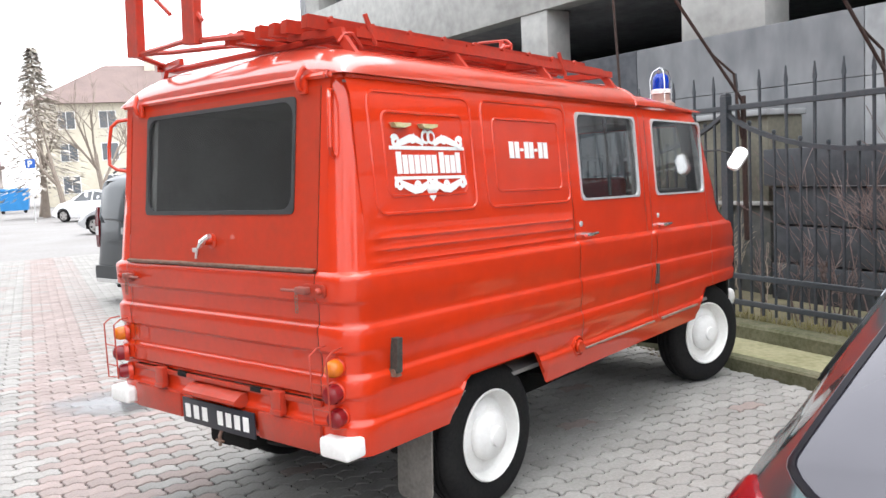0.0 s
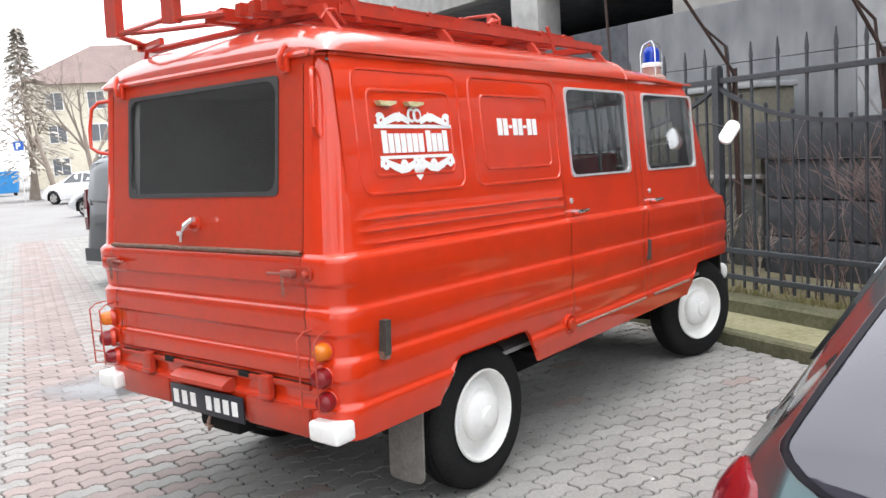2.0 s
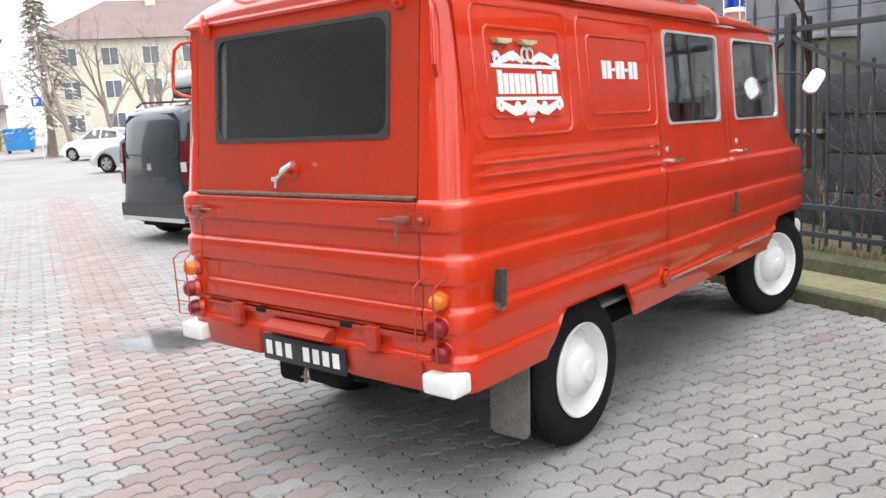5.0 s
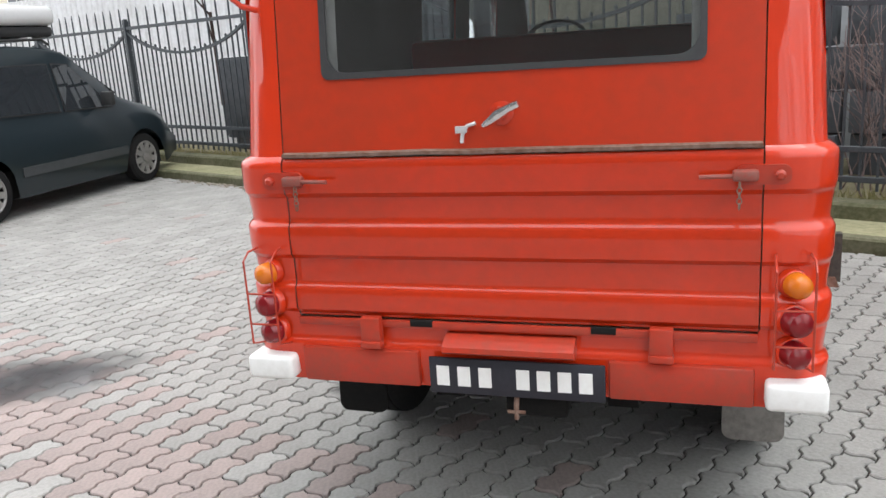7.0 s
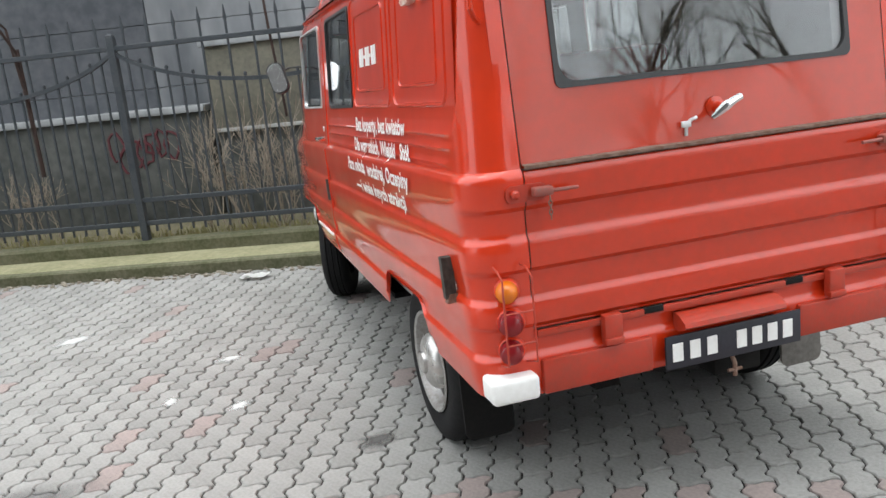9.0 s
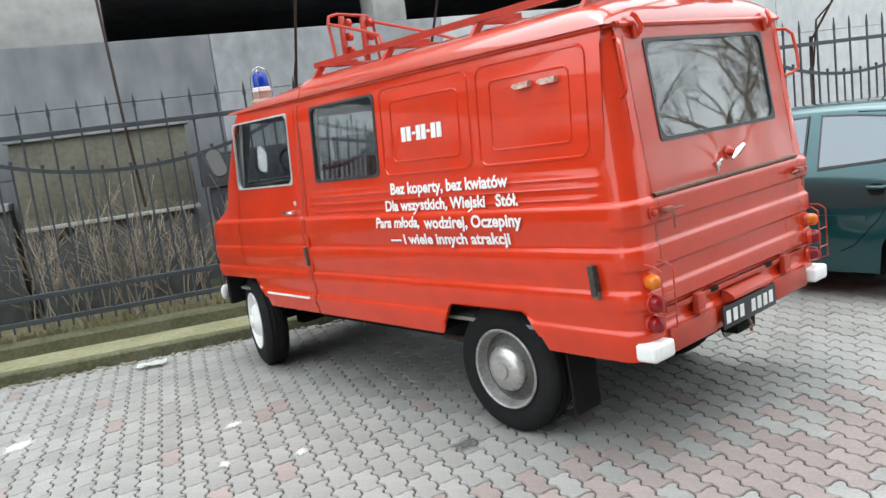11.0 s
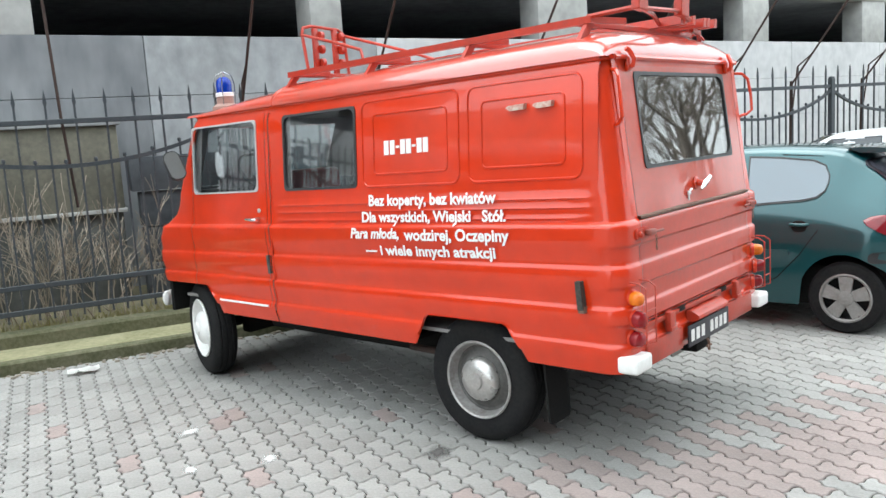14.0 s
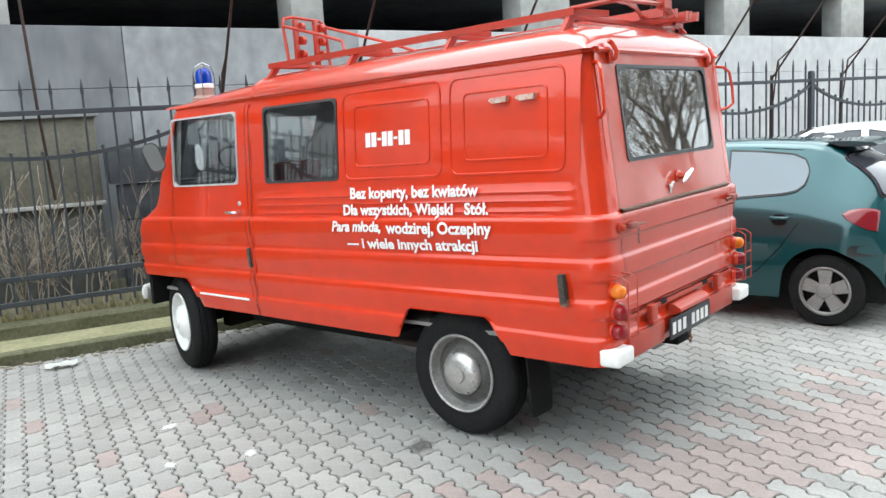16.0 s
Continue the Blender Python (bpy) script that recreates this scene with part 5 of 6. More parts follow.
        band = [[bm.verts.new(on_hatch(cx + (x - cx) * f, cz + (z - cz) * g, c)) for x, z in dense] for f, g, c in ((1.0, 1.0, 0.004), (0.992, 0.99, 0.0105), (0.965, 0.945, 0.0105))]
        for a, b in zip(band, band[1:]):
            for k in range(len(a)):
                bm.faces.new((a[k], a[(k + 1) % len(a)], b[(k + 1) % len(a)], b[k]))
        part("printed_band", fix_normals(bm), PRINT, pn, "black printed edge of the glass")
    return e, flank


PRINT = material("black_printed_glass", (0.004, 0.003, 0.006), 0.35, other=(0.007, 0.006, 0.010), scale=9, spec=0.15)
SILVER_RIM = material("silver_wheel_cover", (0.30, 0.29, 0.28), 0.45, 0.3, other=(0.23, 0.222, 0.21), scale=14)


def tinted(name, base, metal):
    """Smooth tinted car glass, glossy and plain."""
    m = bpy.data.materials.new(name)
    m.use_nodes = True
    b = m.node_tree.nodes["Principled BSDF"]
    b.inputs["Base Color"].default_value = (*base, 1)
    b.inputs["Metallic"].default_value = metal
    b.inputs["Roughness"].default_value = 0.03
    b.inputs["Specular IOR Level"].default_value = 0.8
    b.inputs["Coat Weight"].default_value = 1.0
    b.inputs["Coat Roughness"].default_value = 0.02
    b.inputs["Coat IOR"].default_value = 1.3
    return m


# side panes: sky reflection strengthened by a pale metallic base; rear pane kept dimmer
SKYGLASS = tinted("sky_brightened_car_glass", (0.13, 0.15, 0.165), 0.7)
DIMGLASS = tinted("dim_car_glass", (0.05, 0.048, 0.062), 0.25)
CARGLASS = tinted("dark_car_glass", (0.03, 0.035, 0.04), 0.3)
TEAL = material("teal_metallic_paint", (0.005, 0.066, 0.074), 0.32, 0.4, other=(0.004, 0.058, 0.066), scale=1.5, fine=200, coat=1.0, spec=0.4)
NAVY = material("dark_green_grey_paint", (0.009, 0.018, 0.024), 0.4, 0.2, other=(0.007, 0.015, 0.020), scale=1.5, fine=200, coat=0.6)
CARWHITE = material("white_car_paint", (0.72, 0.72, 0.72), 0.3, other=(0.66, 0.66, 0.66), scale=1.0, coat=0.8)
CARSILVER = material("silver_car_paint", (0.5, 0.51, 0.52), 0.3, 0.5, other=(0.45, 0.46, 0.47), scale=1.0, coat=0.8)

# teal hatchback beside the van
HT = [(0, 0.60), (0.05, 0.85), (0.13, 0.95), (0.17, 1.0), (0.235, 1.08), (0.36, 1.18), (0.50, 1.255), (0.66, 1.335), (0.76, 1.385), (0.92, 1.412), (1.4, 1.435), (1.9, 1.425), (2.3, 1.34), (2.75, 1.08), (2.95, 0.98), (3.4, 0.88), (3.7, 0.72), (3.82, 0.5)]
HB = [(0, 0.58), (0.1, 0.74), (0.4, 0.82), (0.8, 0.88), (1.5, 0.95), (2.6, 0.90), (3.0, 0.88), (3.5, 0.78), (3.82, 0.45)]
hatch, hf = car("hatchback_car", "teal green metallic five-door hatchback parked beside the van", pose(3.19, -0.80, 0), TEAL, 3.82, 0.815, HT, HB, 0.69, 3.12, 0.278, 0.475,
                [[(0.872, 1.20), (0.868, 1.15), (0.885, 1.09), (0.935, 1.045), (1.036, 1.023), (1.45, 0.985), (1.50, 1.345), (1.25, 1.333), (1.002, 1.308), (0.91, 1.27)], [(1.58, 0.985), (2.45, 0.945), (2.62, 1.02), (2.15, 1.31), (1.62, 1.345)]],
                None, ((2.95, 0.99, 0.62), (2.28, 1.36, 0.50), 0.012), SILVER_RIM, bow=0.38, hatch_pane=(0.965, 0.615, 1.31, 0.435), pane_mat=SKYGLASS)


def hatch_corner(a, b, c):
    """Half width of the hatchback's bowed tail corner at a place along it and a height."""
    lo, hi = 0.0, 1.1
    for _ in range(24):
        y = (lo + hi) / 2
        x = hf(y + 0.343 * (1 - y / 1.1), b)
        if y + 0.38 * (x / 0.815) ** 2 * (1 - y / 1.1) < a:
            lo = y
        else:
            hi = y
    return x + c


for s in (-1, 1):
    bm = bmesh.new()
    almond = [(0.345, 0.745), (0.345, 0.885), (0.38, 0.905), (0.46, 0.912), (0.54, 0.900), (0.585, 0.872), (0.55, 0.835), (0.47, 0.79), (0.40, 0.755)]
    rim = [(p[0] + (q[0] - p[0]) * k / 4, p[1] + (q[1] - p[1]) * k / 4) for p, q in zip(almond, almond[1:] + almond[:1]) for k in range(4)]
    shells = [[bm.verts.new((s * hatch_corner(0.45 + (a - 0.45) * f, 0.835 + (b - 0.835) * f, c), 0.45 + (a - 0.45) * f, 0.835 + (b - 0.835) * f)) for a, b in rim]
              for f, c in ((1.0, -0.012), (1.0, 0.008), (0.94, 0.015), (0.7, 0.018), (0.4, 0.020), (0.15, 0.020))]
    for a, b in zip(shells, shells[1:]):
        for k in range(len(rim)):
            bm.faces.new((a[k], a[(k + 1) % len(rim)], b[(k + 1) % len(rim)], b[k]))
    bm.faces.new(shells[-1])
    part("tail_lamp", fix_normals(bm), lens("red_tail_lens", (0.24, 0.010, 0.018), 0.1), hatch)
    bm = bmesh.new()
    add_prism(bm, shift(rounded(0.115, 0.085, 0.040), 1.03, 0.822), lambda a, b, c: Vector((s * hf(a, b, c), a, b)), -0.004, 0.005)
    dh = part("door_handle", fix_normals(bm), BLACK, hatch, "dark recess behind a teal handle")
    part("grip", tube([(s * hf(a, 0.836, c), a, 0.836) for a, c in ((0.962, 0.002), (0.985, 0.020), (1.03, 0.026), (1.075, 0.020), (1.098, 0.002))], 0.012, 8), TEAL, dh)
    # door shut line and rubbing strip
    part("door_gap", tube([(s * hf(a, b, 0.0005), a, b) for a, b in ((1.25, 1.365), (0.95, 1.345), (0.85, 1.29), (0.812, 1.22), (0.80, 1.10), (0.813, 1.004), (0.898, 0.786), (1.022, 0.603), (1.197, 0.41), (1.30, 0.36))], 0.004, 5), BLACK, hatch)
    bm = bmesh.new()
    add_prism(bm, rect(1.10, 1.95, 0.60, 0.635), lambda a, b, c: Vector((s * hf(a, b, c), a, b)), -0.004, 0.012)
    part("rubbing_strip", fix_normals(bm), TEAL, hatch)
    bm = bmesh.new()
    add_prism(bm, shift(rounded(0.20, 0.08, 0.035), 0.43, 0.60), lambda a, b, c: Vector((s * hf(a, b, c), a, b)), -0.004, 0.018)
    part("bumper_insert", fix_normals(bm), DARKPLASTIC, hatch)
bm = bmesh.new()
add_prism(bm, [(0.80, 1.40), (0.62, 1.402), (0.46, 1.385), (0.425, 1.368), (0.45, 1.355), (0.70, 1.36)], lambda a, b, c: Vector((c, a, b)), -0.38, 0.38)
part("roof_spoiler", fix_normals(bm), TEAL, hatch)

# dark compact van across the yard
VT = [(0, 0.55), (0.03, 1.0), (0.07, 1.50), (0.15, 1.72), (0.4, 1.80), (1.8, 1.81), (2.3, 1.74), (2.8, 1.45), (3.12, 1.15), (3.55, 1.02), (3.95, 0.88), (4.13, 0.6)]
VB = [(0, 0.5), (0.1, 1.0), (1.0, 1.02), (3.0, 0.98), (3.5, 0.88), (4.13, 0.5)]
VAN_AT = pose(-7.3, 3.6, 0)
dv, vf = car("compact_van_car", "dark green-grey compact van car parked nose to the fence", VAN_AT, NAVY, 4.13, 0.875, VT, VB, 0.74, 3.32, 0.315, 0.66,
             [[(0.25, 1.55), (0.22, 1.12), (1.0, 1.08), (1.0, 1.58)], [(1.08, 1.08), (2.0, 1.05), (2.0, 1.58), (1.08, 1.58)], [(2.08, 1.05), (2.90, 1.03), (2.34, 1.56), (2.08, 1.58)]],
             None, ((3.12, 1.17, 0.68), (2.36, 1.70, 0.60), 0.01), SILVER_RIM, spokes=9, bow=0.06)
GREYPLASTIC = material("grey_bumper_plastic", (0.035, 0.04, 0.042), 0.55, other=(0.05, 0.055, 0.058), scale=12)


def tail(a, b, c):
    """Places on the compact van's upright tail: across, height, out."""
    k = min(max((b - 1.0) / 0.72, 0), 1)
    return Vector((a, 0.03 + 0.012 * smooth(0.4, 1.0, b) + 0.10 * k ** 2.2 + 0.06 * (a / 0.875) ** 2 - c, b))


bm = bmesh.new()
shape = shift(rounded(1.36, 0.57, 0.10, 5), 0, 1.41)
add_prism(bm, [(a * (1 - 0.10 * (b - 1.12) / 0.57), b) for a, b in shape], tail, -0.02, 0.012)
part("rear_window", fix_normals(bm), CARGLASS, dv)
bm = bmesh.new()
add_prism(bm, shift(rounded(1.56, 0.22, 0.05), 0, 0.42), lambda a, b, c: tail(a, b, c), -0.10, 0.075)
bp = part("rear_bumper", fix_normals(bm), GREYPLASTIC, dv)
bm = bmesh.new()
add_prism(bm, shift(rounded(1.50, 0.05, 0.02), 0, 0.325), tail, 0.0, 0.09)
part("skid_strip", fix_normals(bm), ALU, bp, "pale silver strip under the bumper")
bm = bmesh.new()
add_prism(bm, shift(rounded(0.80, 0.055, 0.02), 0, 0.86), tail, -0.01, 0.03)
part("plate_lamp_strip", fix_normals(bm), GREYPLASTIC, dv)
bm = bmesh.new()
add_prism(bm, shift(rounded(0.50, 0.11, 0.01), 0, 0.735), tail, -0.01, 0.012)
part("number_plate", fix_normals(bm), WHITE, dv)
bm = bmesh.new()
add_prism(bm, [(-0.06, 0.97), (0.06, 0.97), (0.04, 1.06), (-0.04, 1.06)], tail, -0.01, 0.014)
part("badge", fix_normals(bm), CHROME, dv)
bm = bmesh.new()
add_tube(bm, [tail(0.0, 1.13, 0.02), tail(-0.10, 1.16, 0.03), tail(-0.48, 1.18, 0.03)], 0.011, 6)
part("rear_wiper", bm, DARKPLASTIC, dv)
VAN_RED = lens("red_rear_lens", (0.16, 0.012, 0.016))
for s in (-1, 1):
    bm = bmesh.new()
    add_prism(bm, [(s * a, b) for a, b in ((0.71, 0.78), (0.80, 0.78), (0.815, 1.00), (0.80, 1.20), (0.77, 1.34), (0.71, 1.34), (0.695, 1.05))], tail, -0.14, 0.022)
    tl = part("tail_lamp", fix_normals(bm), VAN_RED, dv)
    bm = bmesh.new()
    add_prism(bm, [(s * a, b) for a, b in ((0.71, 0.95), (0.808, 0.95), (0.81, 1.07), (0.705, 1.07))], tail, -0.12, 0.027)
    part("reversing_lens", fix_normals(bm), material("clear_lamp_plastic", (0.62, 0.62, 0.62), 0.2, other=(0.5, 0.5, 0.5)), tl)
    part("roof_rail", tube([(s * 0.60, 0.3, 1.80), (s * 0.60, 0.4, 1.86), (s * 0.60, 2.1, 1.86), (s * 0.60, 2.2, 1.80)], 0.016, 6), DARKPLASTIC, dv)
    part("mirror", box((min(s * 0.86, s * 1.02), 2.60, 1.05), (max(s * 0.86, s * 1.02), 2.70, 1.22), 0.03, 2), DARKPLASTIC, dv)
    bm = bmesh.new()
    add_prism(bm, rect(1.20, 2.95, 0.42, 0.52), lambda a, b, c: Vector((s * vf(a, b, c), a, b)), -0.004, 0.014)
    part("side_moulding", fix_normals(bm), GREYPLASTIC, dv)
rb = thing("roof_box", "white roof box with a dark base on the compact van", "roof box", m=VAN_AT)
part("base", box((-0.22, 0.62, 1.885), (0.52, 2.42, 2.02), 0.05, 2), DARKPLASTIC, rb)
part("lid", box((-0.26, 0.58, 2.02), (0.56, 2.46, 2.25), 0.08, 3), CARWHITE, rb)
for y in (0.95, 1.95):
    part("roof_bar", box((-0.60, y - 0.03, 1.855), (0.60, y + 0.03, 1.89), 0.008, 1), ALU, rb)

# white cars
ST = [(0, 0.6), (0.08, 0.92), (0.5, 1.02), (0.9, 1.30), (1.5, 1.45), (2.3, 1.44), (2.8, 1.2), (3.1, 1.02), (3.7, 0.9), (4.1, 0.72), (4.2, 0.5)]
SB = [(0, 0.55), (0.2, 0.9), (1.5, 0.95), (3.0, 0.92), (4.2, 0.45)]
SP = [[(0.95, 1.25), (0.85, 1.0), (1.7, 0.99), (1.75, 1.38)], [(1.82, 0.99), (2.85, 0.97), (2.35, 1.36), (1.85, 1.38)]]
for label, m, mt in (("white saloon car parked by the bare trees", pose(-21.0, 13.8, 0, 0, 0, 112), CARSILVER), ("white hatchback car parked far across the yard", pose(-32.8, 18.4, 0, 0, 0, 112), CARWHITE),
                     ("white car parked beyond the teal hatchback", pose(6.1, -1.5, 0, 0, 0, 0), CARWHITE)):
    car("saloon_car", label, m, mt, 4.2, 0.86, ST, SB, 0.85, 3.4, 0.30, 0.56, SP, ((0.5, 1.04, 0.6), (0.95, 1.33, 0.5), 0.01), ((3.1, 1.03, 0.62), (2.45, 1.4, 0.5), 0.01), STEEL)

# ---- things behind the fence ----
CONCRETE_DARK = material("damp_dark_concrete", (0.105, 0.108, 0.10), 0.9, other=(0.055, 0.058, 0.054), scale=1.4, fine=9, bump=0.25, bump_scale=18)
DARKSLAB = material("dark_stained_slab", (0.030, 0.034, 0.040), 0.75, other=(0.062, 0.066, 0.072), scale=2, fine=10, bump=0.2)
BEIGE = material("weathered_beige_sheet", (0.155, 0.145, 0.11), 0.8, other=(0.105, 0.10, 0.078), scale=3, fine=25)
shed = thing("storage_box", "weathered beige site storage box against the concrete wall", "storage box", m=FENCE)
part("body", box((-2.38, 2.1, 1.10), (-0.62, 2.6, 2.00), 0.01), BEIGE, shed)
part("lid", box((-2.42, 2.05, 2.0), (-0.58, 2.62, 2.06), 0.01), CONCRETE, shed)
part("base", box((-2.36, 2.14, 0.1), (-0.64, 2.6, 1.10), 0.01), CONCRETE_DARK, shed)
part("ledge", box((-2.40, 2.06, 1.08), (-0.60, 2.3, 1.12), 0.005), CONCRETE_PALE, shed)
rng = random.Random(5)
for k in range(5):
    for q in range(4):
        a = -0.5 + k * 1.5 + rng.uniform(-0.05, 0.05)
        ob = link("dark_slab", box((a, 1.95 + 0.12 * k + rng.uniform(-0.06, 0.06), 0.15 + q * 0.38), (a + 1.44, 2.2 + 0.12 * k, 0.15 + q * 0.38 + 0.36), 0.012), DARKSLAB)
        tagged(ob, "dark weathered slab in a stack behind the fence", "slab", "stacked slabs")
        ob.matrix_world = FENCE
for a, b in ((-5.6, -2.5),):
    w = tagged(link("retaining_wall", box((a, 2.2, 0.0), (b, 2.5, 1.32), 0.01), CONCRETE_DARK), "low grey retaining wall with a pale coping", "wall", kind="structure")
    w.matrix_world = FENCE
    c = tagged(link("coping", box((a, 2.14, 1.324), (b, 2.54, 1.40), 0.01), CONCRETE), "pale concrete coping on the low wall", "coping", kind="structure")
    c.matrix_world = FENCE
GRAF = material("dark_red_spray_paint", (0.12, 0.022, 0.03), 0.7, other=(0.08, 0.025, 0.03), scale=12)
gr = thing("graffiti", "dark red sprayed scrawl on the low grey wall", "graffiti", m=FENCE)
rng = random.Random(2)
for k in range(7):
    x0, z0 = -3.62 + 0.11 * k, 0.95 + rng.uniform(-0.08, 0.08)
    pts = [(x0 + 0.10 * math.cos(t) * rng.uniform(0.7, 1.1), 2.196, z0 + 0.17 * math.sin(t) * rng.uniform(0.6, 1.1)) for t in [2 * math.pi * q / 10 for q in range(10)]]
    part("sprayed_stroke", tube(pts, 0.016, 5, True), GRAF, gr)

SHEET = material("pale_corrugated_sheet", (0.76, 0.76, 0.77), 0.5, 0.0, other=(0.62, 0.615, 0.61), scale=1.5, fine=12)
for k in range(9):
    u0 = -5.7 - 1.05 * (k + 1)
    bm = bmesh.new()
    cols = []
    for i in range(43):
        x = u0 + 1.05 * i / 42
        d = (0.0, 0.02, 0.02, 0.0, 0.0, 0.0)[i % 6]
        cols.append([bm.verts.new((x, min(2.0, 2.79 + 0.117 * x) - d, z)) for z in (0.1, 2.75)])
    for a, b in zip(cols, cols[1:]):
        bm.faces.new((a[0], b[0], b[1], a[1]))
    sh = tagged(link("corrugated_sheet", bm, SHEET, sharp=20), "pale grey corrugated metal fence sheet", "metal sheet", "corrugated sheets")
    sh.matrix_world = FENCE
cab = thing("grey_cabinet", "dark grey utility cabinet standing by the corrugated fence", "cabinet", m=FENCE)
part("body", box((-7.35, 1.35, 0.35), (-6.45, 1.75, 1.50), 0.04, 2), DARKSLAB, cab)
part("legs_plinth", box((-7.2, 1.4, 0.15), (-6.6, 1.7, 0.36), 0.01), DARKPLASTIC, cab)

# rusty outrigger poles on the fence
for u in (0.40, 1.72, 3.50, 5.05, 6.55, 7.75, 9.15, -3.6, -6.4):
    e = thing("rusty_outrigger", "rusty steel pole leaning out over the fence", "pole", "fence outriggers", FENCE @ Matrix.Translation((u, 0, 0)))
    part("upright", tube([(0, 0.70, 0.9), (0, 0.68, 2.10)], 0.022, 8), RUST_IRON, e)
    part("leaning_arm", tube([(0, 0.68, 2.05), (0.0, 0.30, 2.48), (0.0, -0.25, 3.10)], 0.013, 8), RUST_IRON, e)
    part("stay", tube([(0.0, 0.66, 1.75), (0.0, 0.58, 2.28), (0.0, 0.36, 2.42)], 0.011, 6), RUST_IRON, e)
e = thing("rusty_outrigger", "rusty steel pole standing behind the fence", "pole", "fence outriggers", FENCE @ Matrix.Translation((-1.18, 0, 0)))
part("upright", tube([(0.05, 0.72, 1.25), (0, 0.70, 2.05), (-0.05, 0.66, 3.4)], 0.013, 8), RUST_IRON, e)


# ---- plants ----
BARK = material("bare_tree_bark", (0.14, 0.115, 0.09), 0.9, other=(0.09, 0.075, 0.06), scale=6, fine=40)
TWIG = material("dry_twigs", (0.33, 0.28, 0.22), 0.9, other=(0.23, 0.19, 0.145), scale=8)
DARK_TWIG = material("dark_dead_stems", (0.13, 0.095, 0.085), 0.9, other=(0.20, 0.15, 0.14), scale=9)
# bark and needles of distant trees, haze mixed into their colour
HAZE_BARK = material("haze_pale_bark", (0.27, 0.225, 0.185), 0.9, other=(0.20, 0.165, 0.135), scale=6, fine=40)
HAZE_NEEDLE = material("haze_pale_needles", (0.46, 0.42, 0.365), 0.9, other=(0.36, 0.33, 0.285), scale=4)


def branch(bm, p, d, length, r, depth, rng, spread=0.55, twig_bm=None):
    pts, radii = [p], [r]
    n = 4
    for k in range(n):
        d = (d + Vector((rng.uniform(-1, 1), rng.uniform(-1, 1), rng.uniform(-0.4, 0.8))) * 0.13).normalized()
        p = p + d * (length / n)
        pts.append(p)
        radii.append(max(r * (1 - 0.45 * (k + 1) / n), 0.003))
    add_tube(bm if depth > 1 or twig_bm is None else twig_bm, pts, r, 7 if depth > 2 else (5 if depth > 1 else 3), radii=radii)
    if depth <= 0:
        return
    for k in range(rng.randint(3, 4) if depth > 1 else rng.randint(3, 5)):
        i = rng.randint(2, n)
        a = rng.uniform(0, 2 * math.pi)
        side = d.orthogonal().normalized()
        side = Matrix.Rotation(a, 3, d) @ side
        nd = (d + side * rng.uniform(spread * 0.7, spread * 1.5)).normalized()
        branch(bm, pts[i], nd, length * rng.uniform(0.55, 0.75), radii[i] * 0.66, depth - 1, rng, spread, twig_bm)


def bare_tree(x, y, h, seed, label="leafless street tree with a spreading crown", depth=4):
    rng = random.Random(seed)
    e = thing("bare_tree", label, "tree", "bare trees", pose(x, y, 0))
    bm, tb = bmesh.new(), bmesh.new()
    branch(bm, Vector((0, 0, -0.1)), Vector((rng.uniform(-0.1, 0.1), rng.uniform(-0.1, 0.1), 1)), h * 0.36, h * 0.017, depth, rng, 0.55, tb)
    # past 20 m to either side the bark is paled to stand for haze
    part("trunk", bm, HAZE_BARK if abs(x) > 20 else BARK, e)
    cr = part("crown", tb, HAZE_BARK if abs(x) > 20 else TWIG, e)
    cr["kind"] = "stuff"
    return e


for x, y, h, seed in ((-34, 17.5, 9, 1), (-31.5, 20.5, 8, 2), (-40, 18.5, 10, 3), (-37, 22.5, 9, 4), (-46, 20, 10, 5), (-43, 25, 11, 6)):
    bare_tree(x, y, h, seed)
for x, y, h, seed in ((24, -10, 11, 31), (27, -13.5, 12, 32), (30, -10.5, 12, 33), (33, -15, 13, 34), (36, -12.5, 13, 35), (26, -8.5, 10, 36), (29, -12, 10, 37), (38, -17, 12, 38), (41, -13, 13, 39), (44, -19, 13, 40), (40, -22, 14, 41), (34, -19, 12, 42), (47, -16, 13, 43), (-2.5, -19, 11, 11), (2.5, -21, 12, 12), (6.5, -18, 11, 13), (11, -19, 12, 14), (-7, -20, 11, 15), (14, -15, 10, 16), (19, -17, 12, 17), (16, -11.5, 9, 18), (9, -15, 9, 19)):
    bare_tree(x, y, h, seed, "leafless tree standing behind the yard", 5)

e = thing("spruce_tree", "tall dull spruce, paled for haze, with a thin ragged outline", "tree", m=pose(-44, 19.4, 0))
part("trunk", tube([(0, 0, 0), (0, 0, 9.5)], 0.2, 8, radii=[0.22, 0.03]), HAZE_BARK, e)
bm = bmesh.new()
rng = random.Random(9)
for k in range(1700):
    t = rng.random() ** 0.8
    z = 1.5 + 8.0 * t
    rad = (1 - t) * 2.6 * rng.uniform(0.3, 1.05) + 0.05
    a = rng.uniform(0, 2 * math.pi)
    c = Vector((rad * math.cos(a), rad * math.sin(a), z - rad * 0.25))
    q = Vector((math.cos(a), math.sin(a), -0.35)).normalized() * rng.uniform(0.25, 0.55)
    s = Vector((-math.sin(a), math.cos(a), rng.uniform(-0.3, 0.3))) * rng.uniform(0.06, 0.14)
    vs = [bm.verts.new(p) for p in (c - s, c + s, c + q + s * 0.2, c + q - s * 0.2)]
    bm.faces.new(vs)
cr = part("crown", bm, HAZE_NEEDLE, e)
cr["kind"] = "stuff"

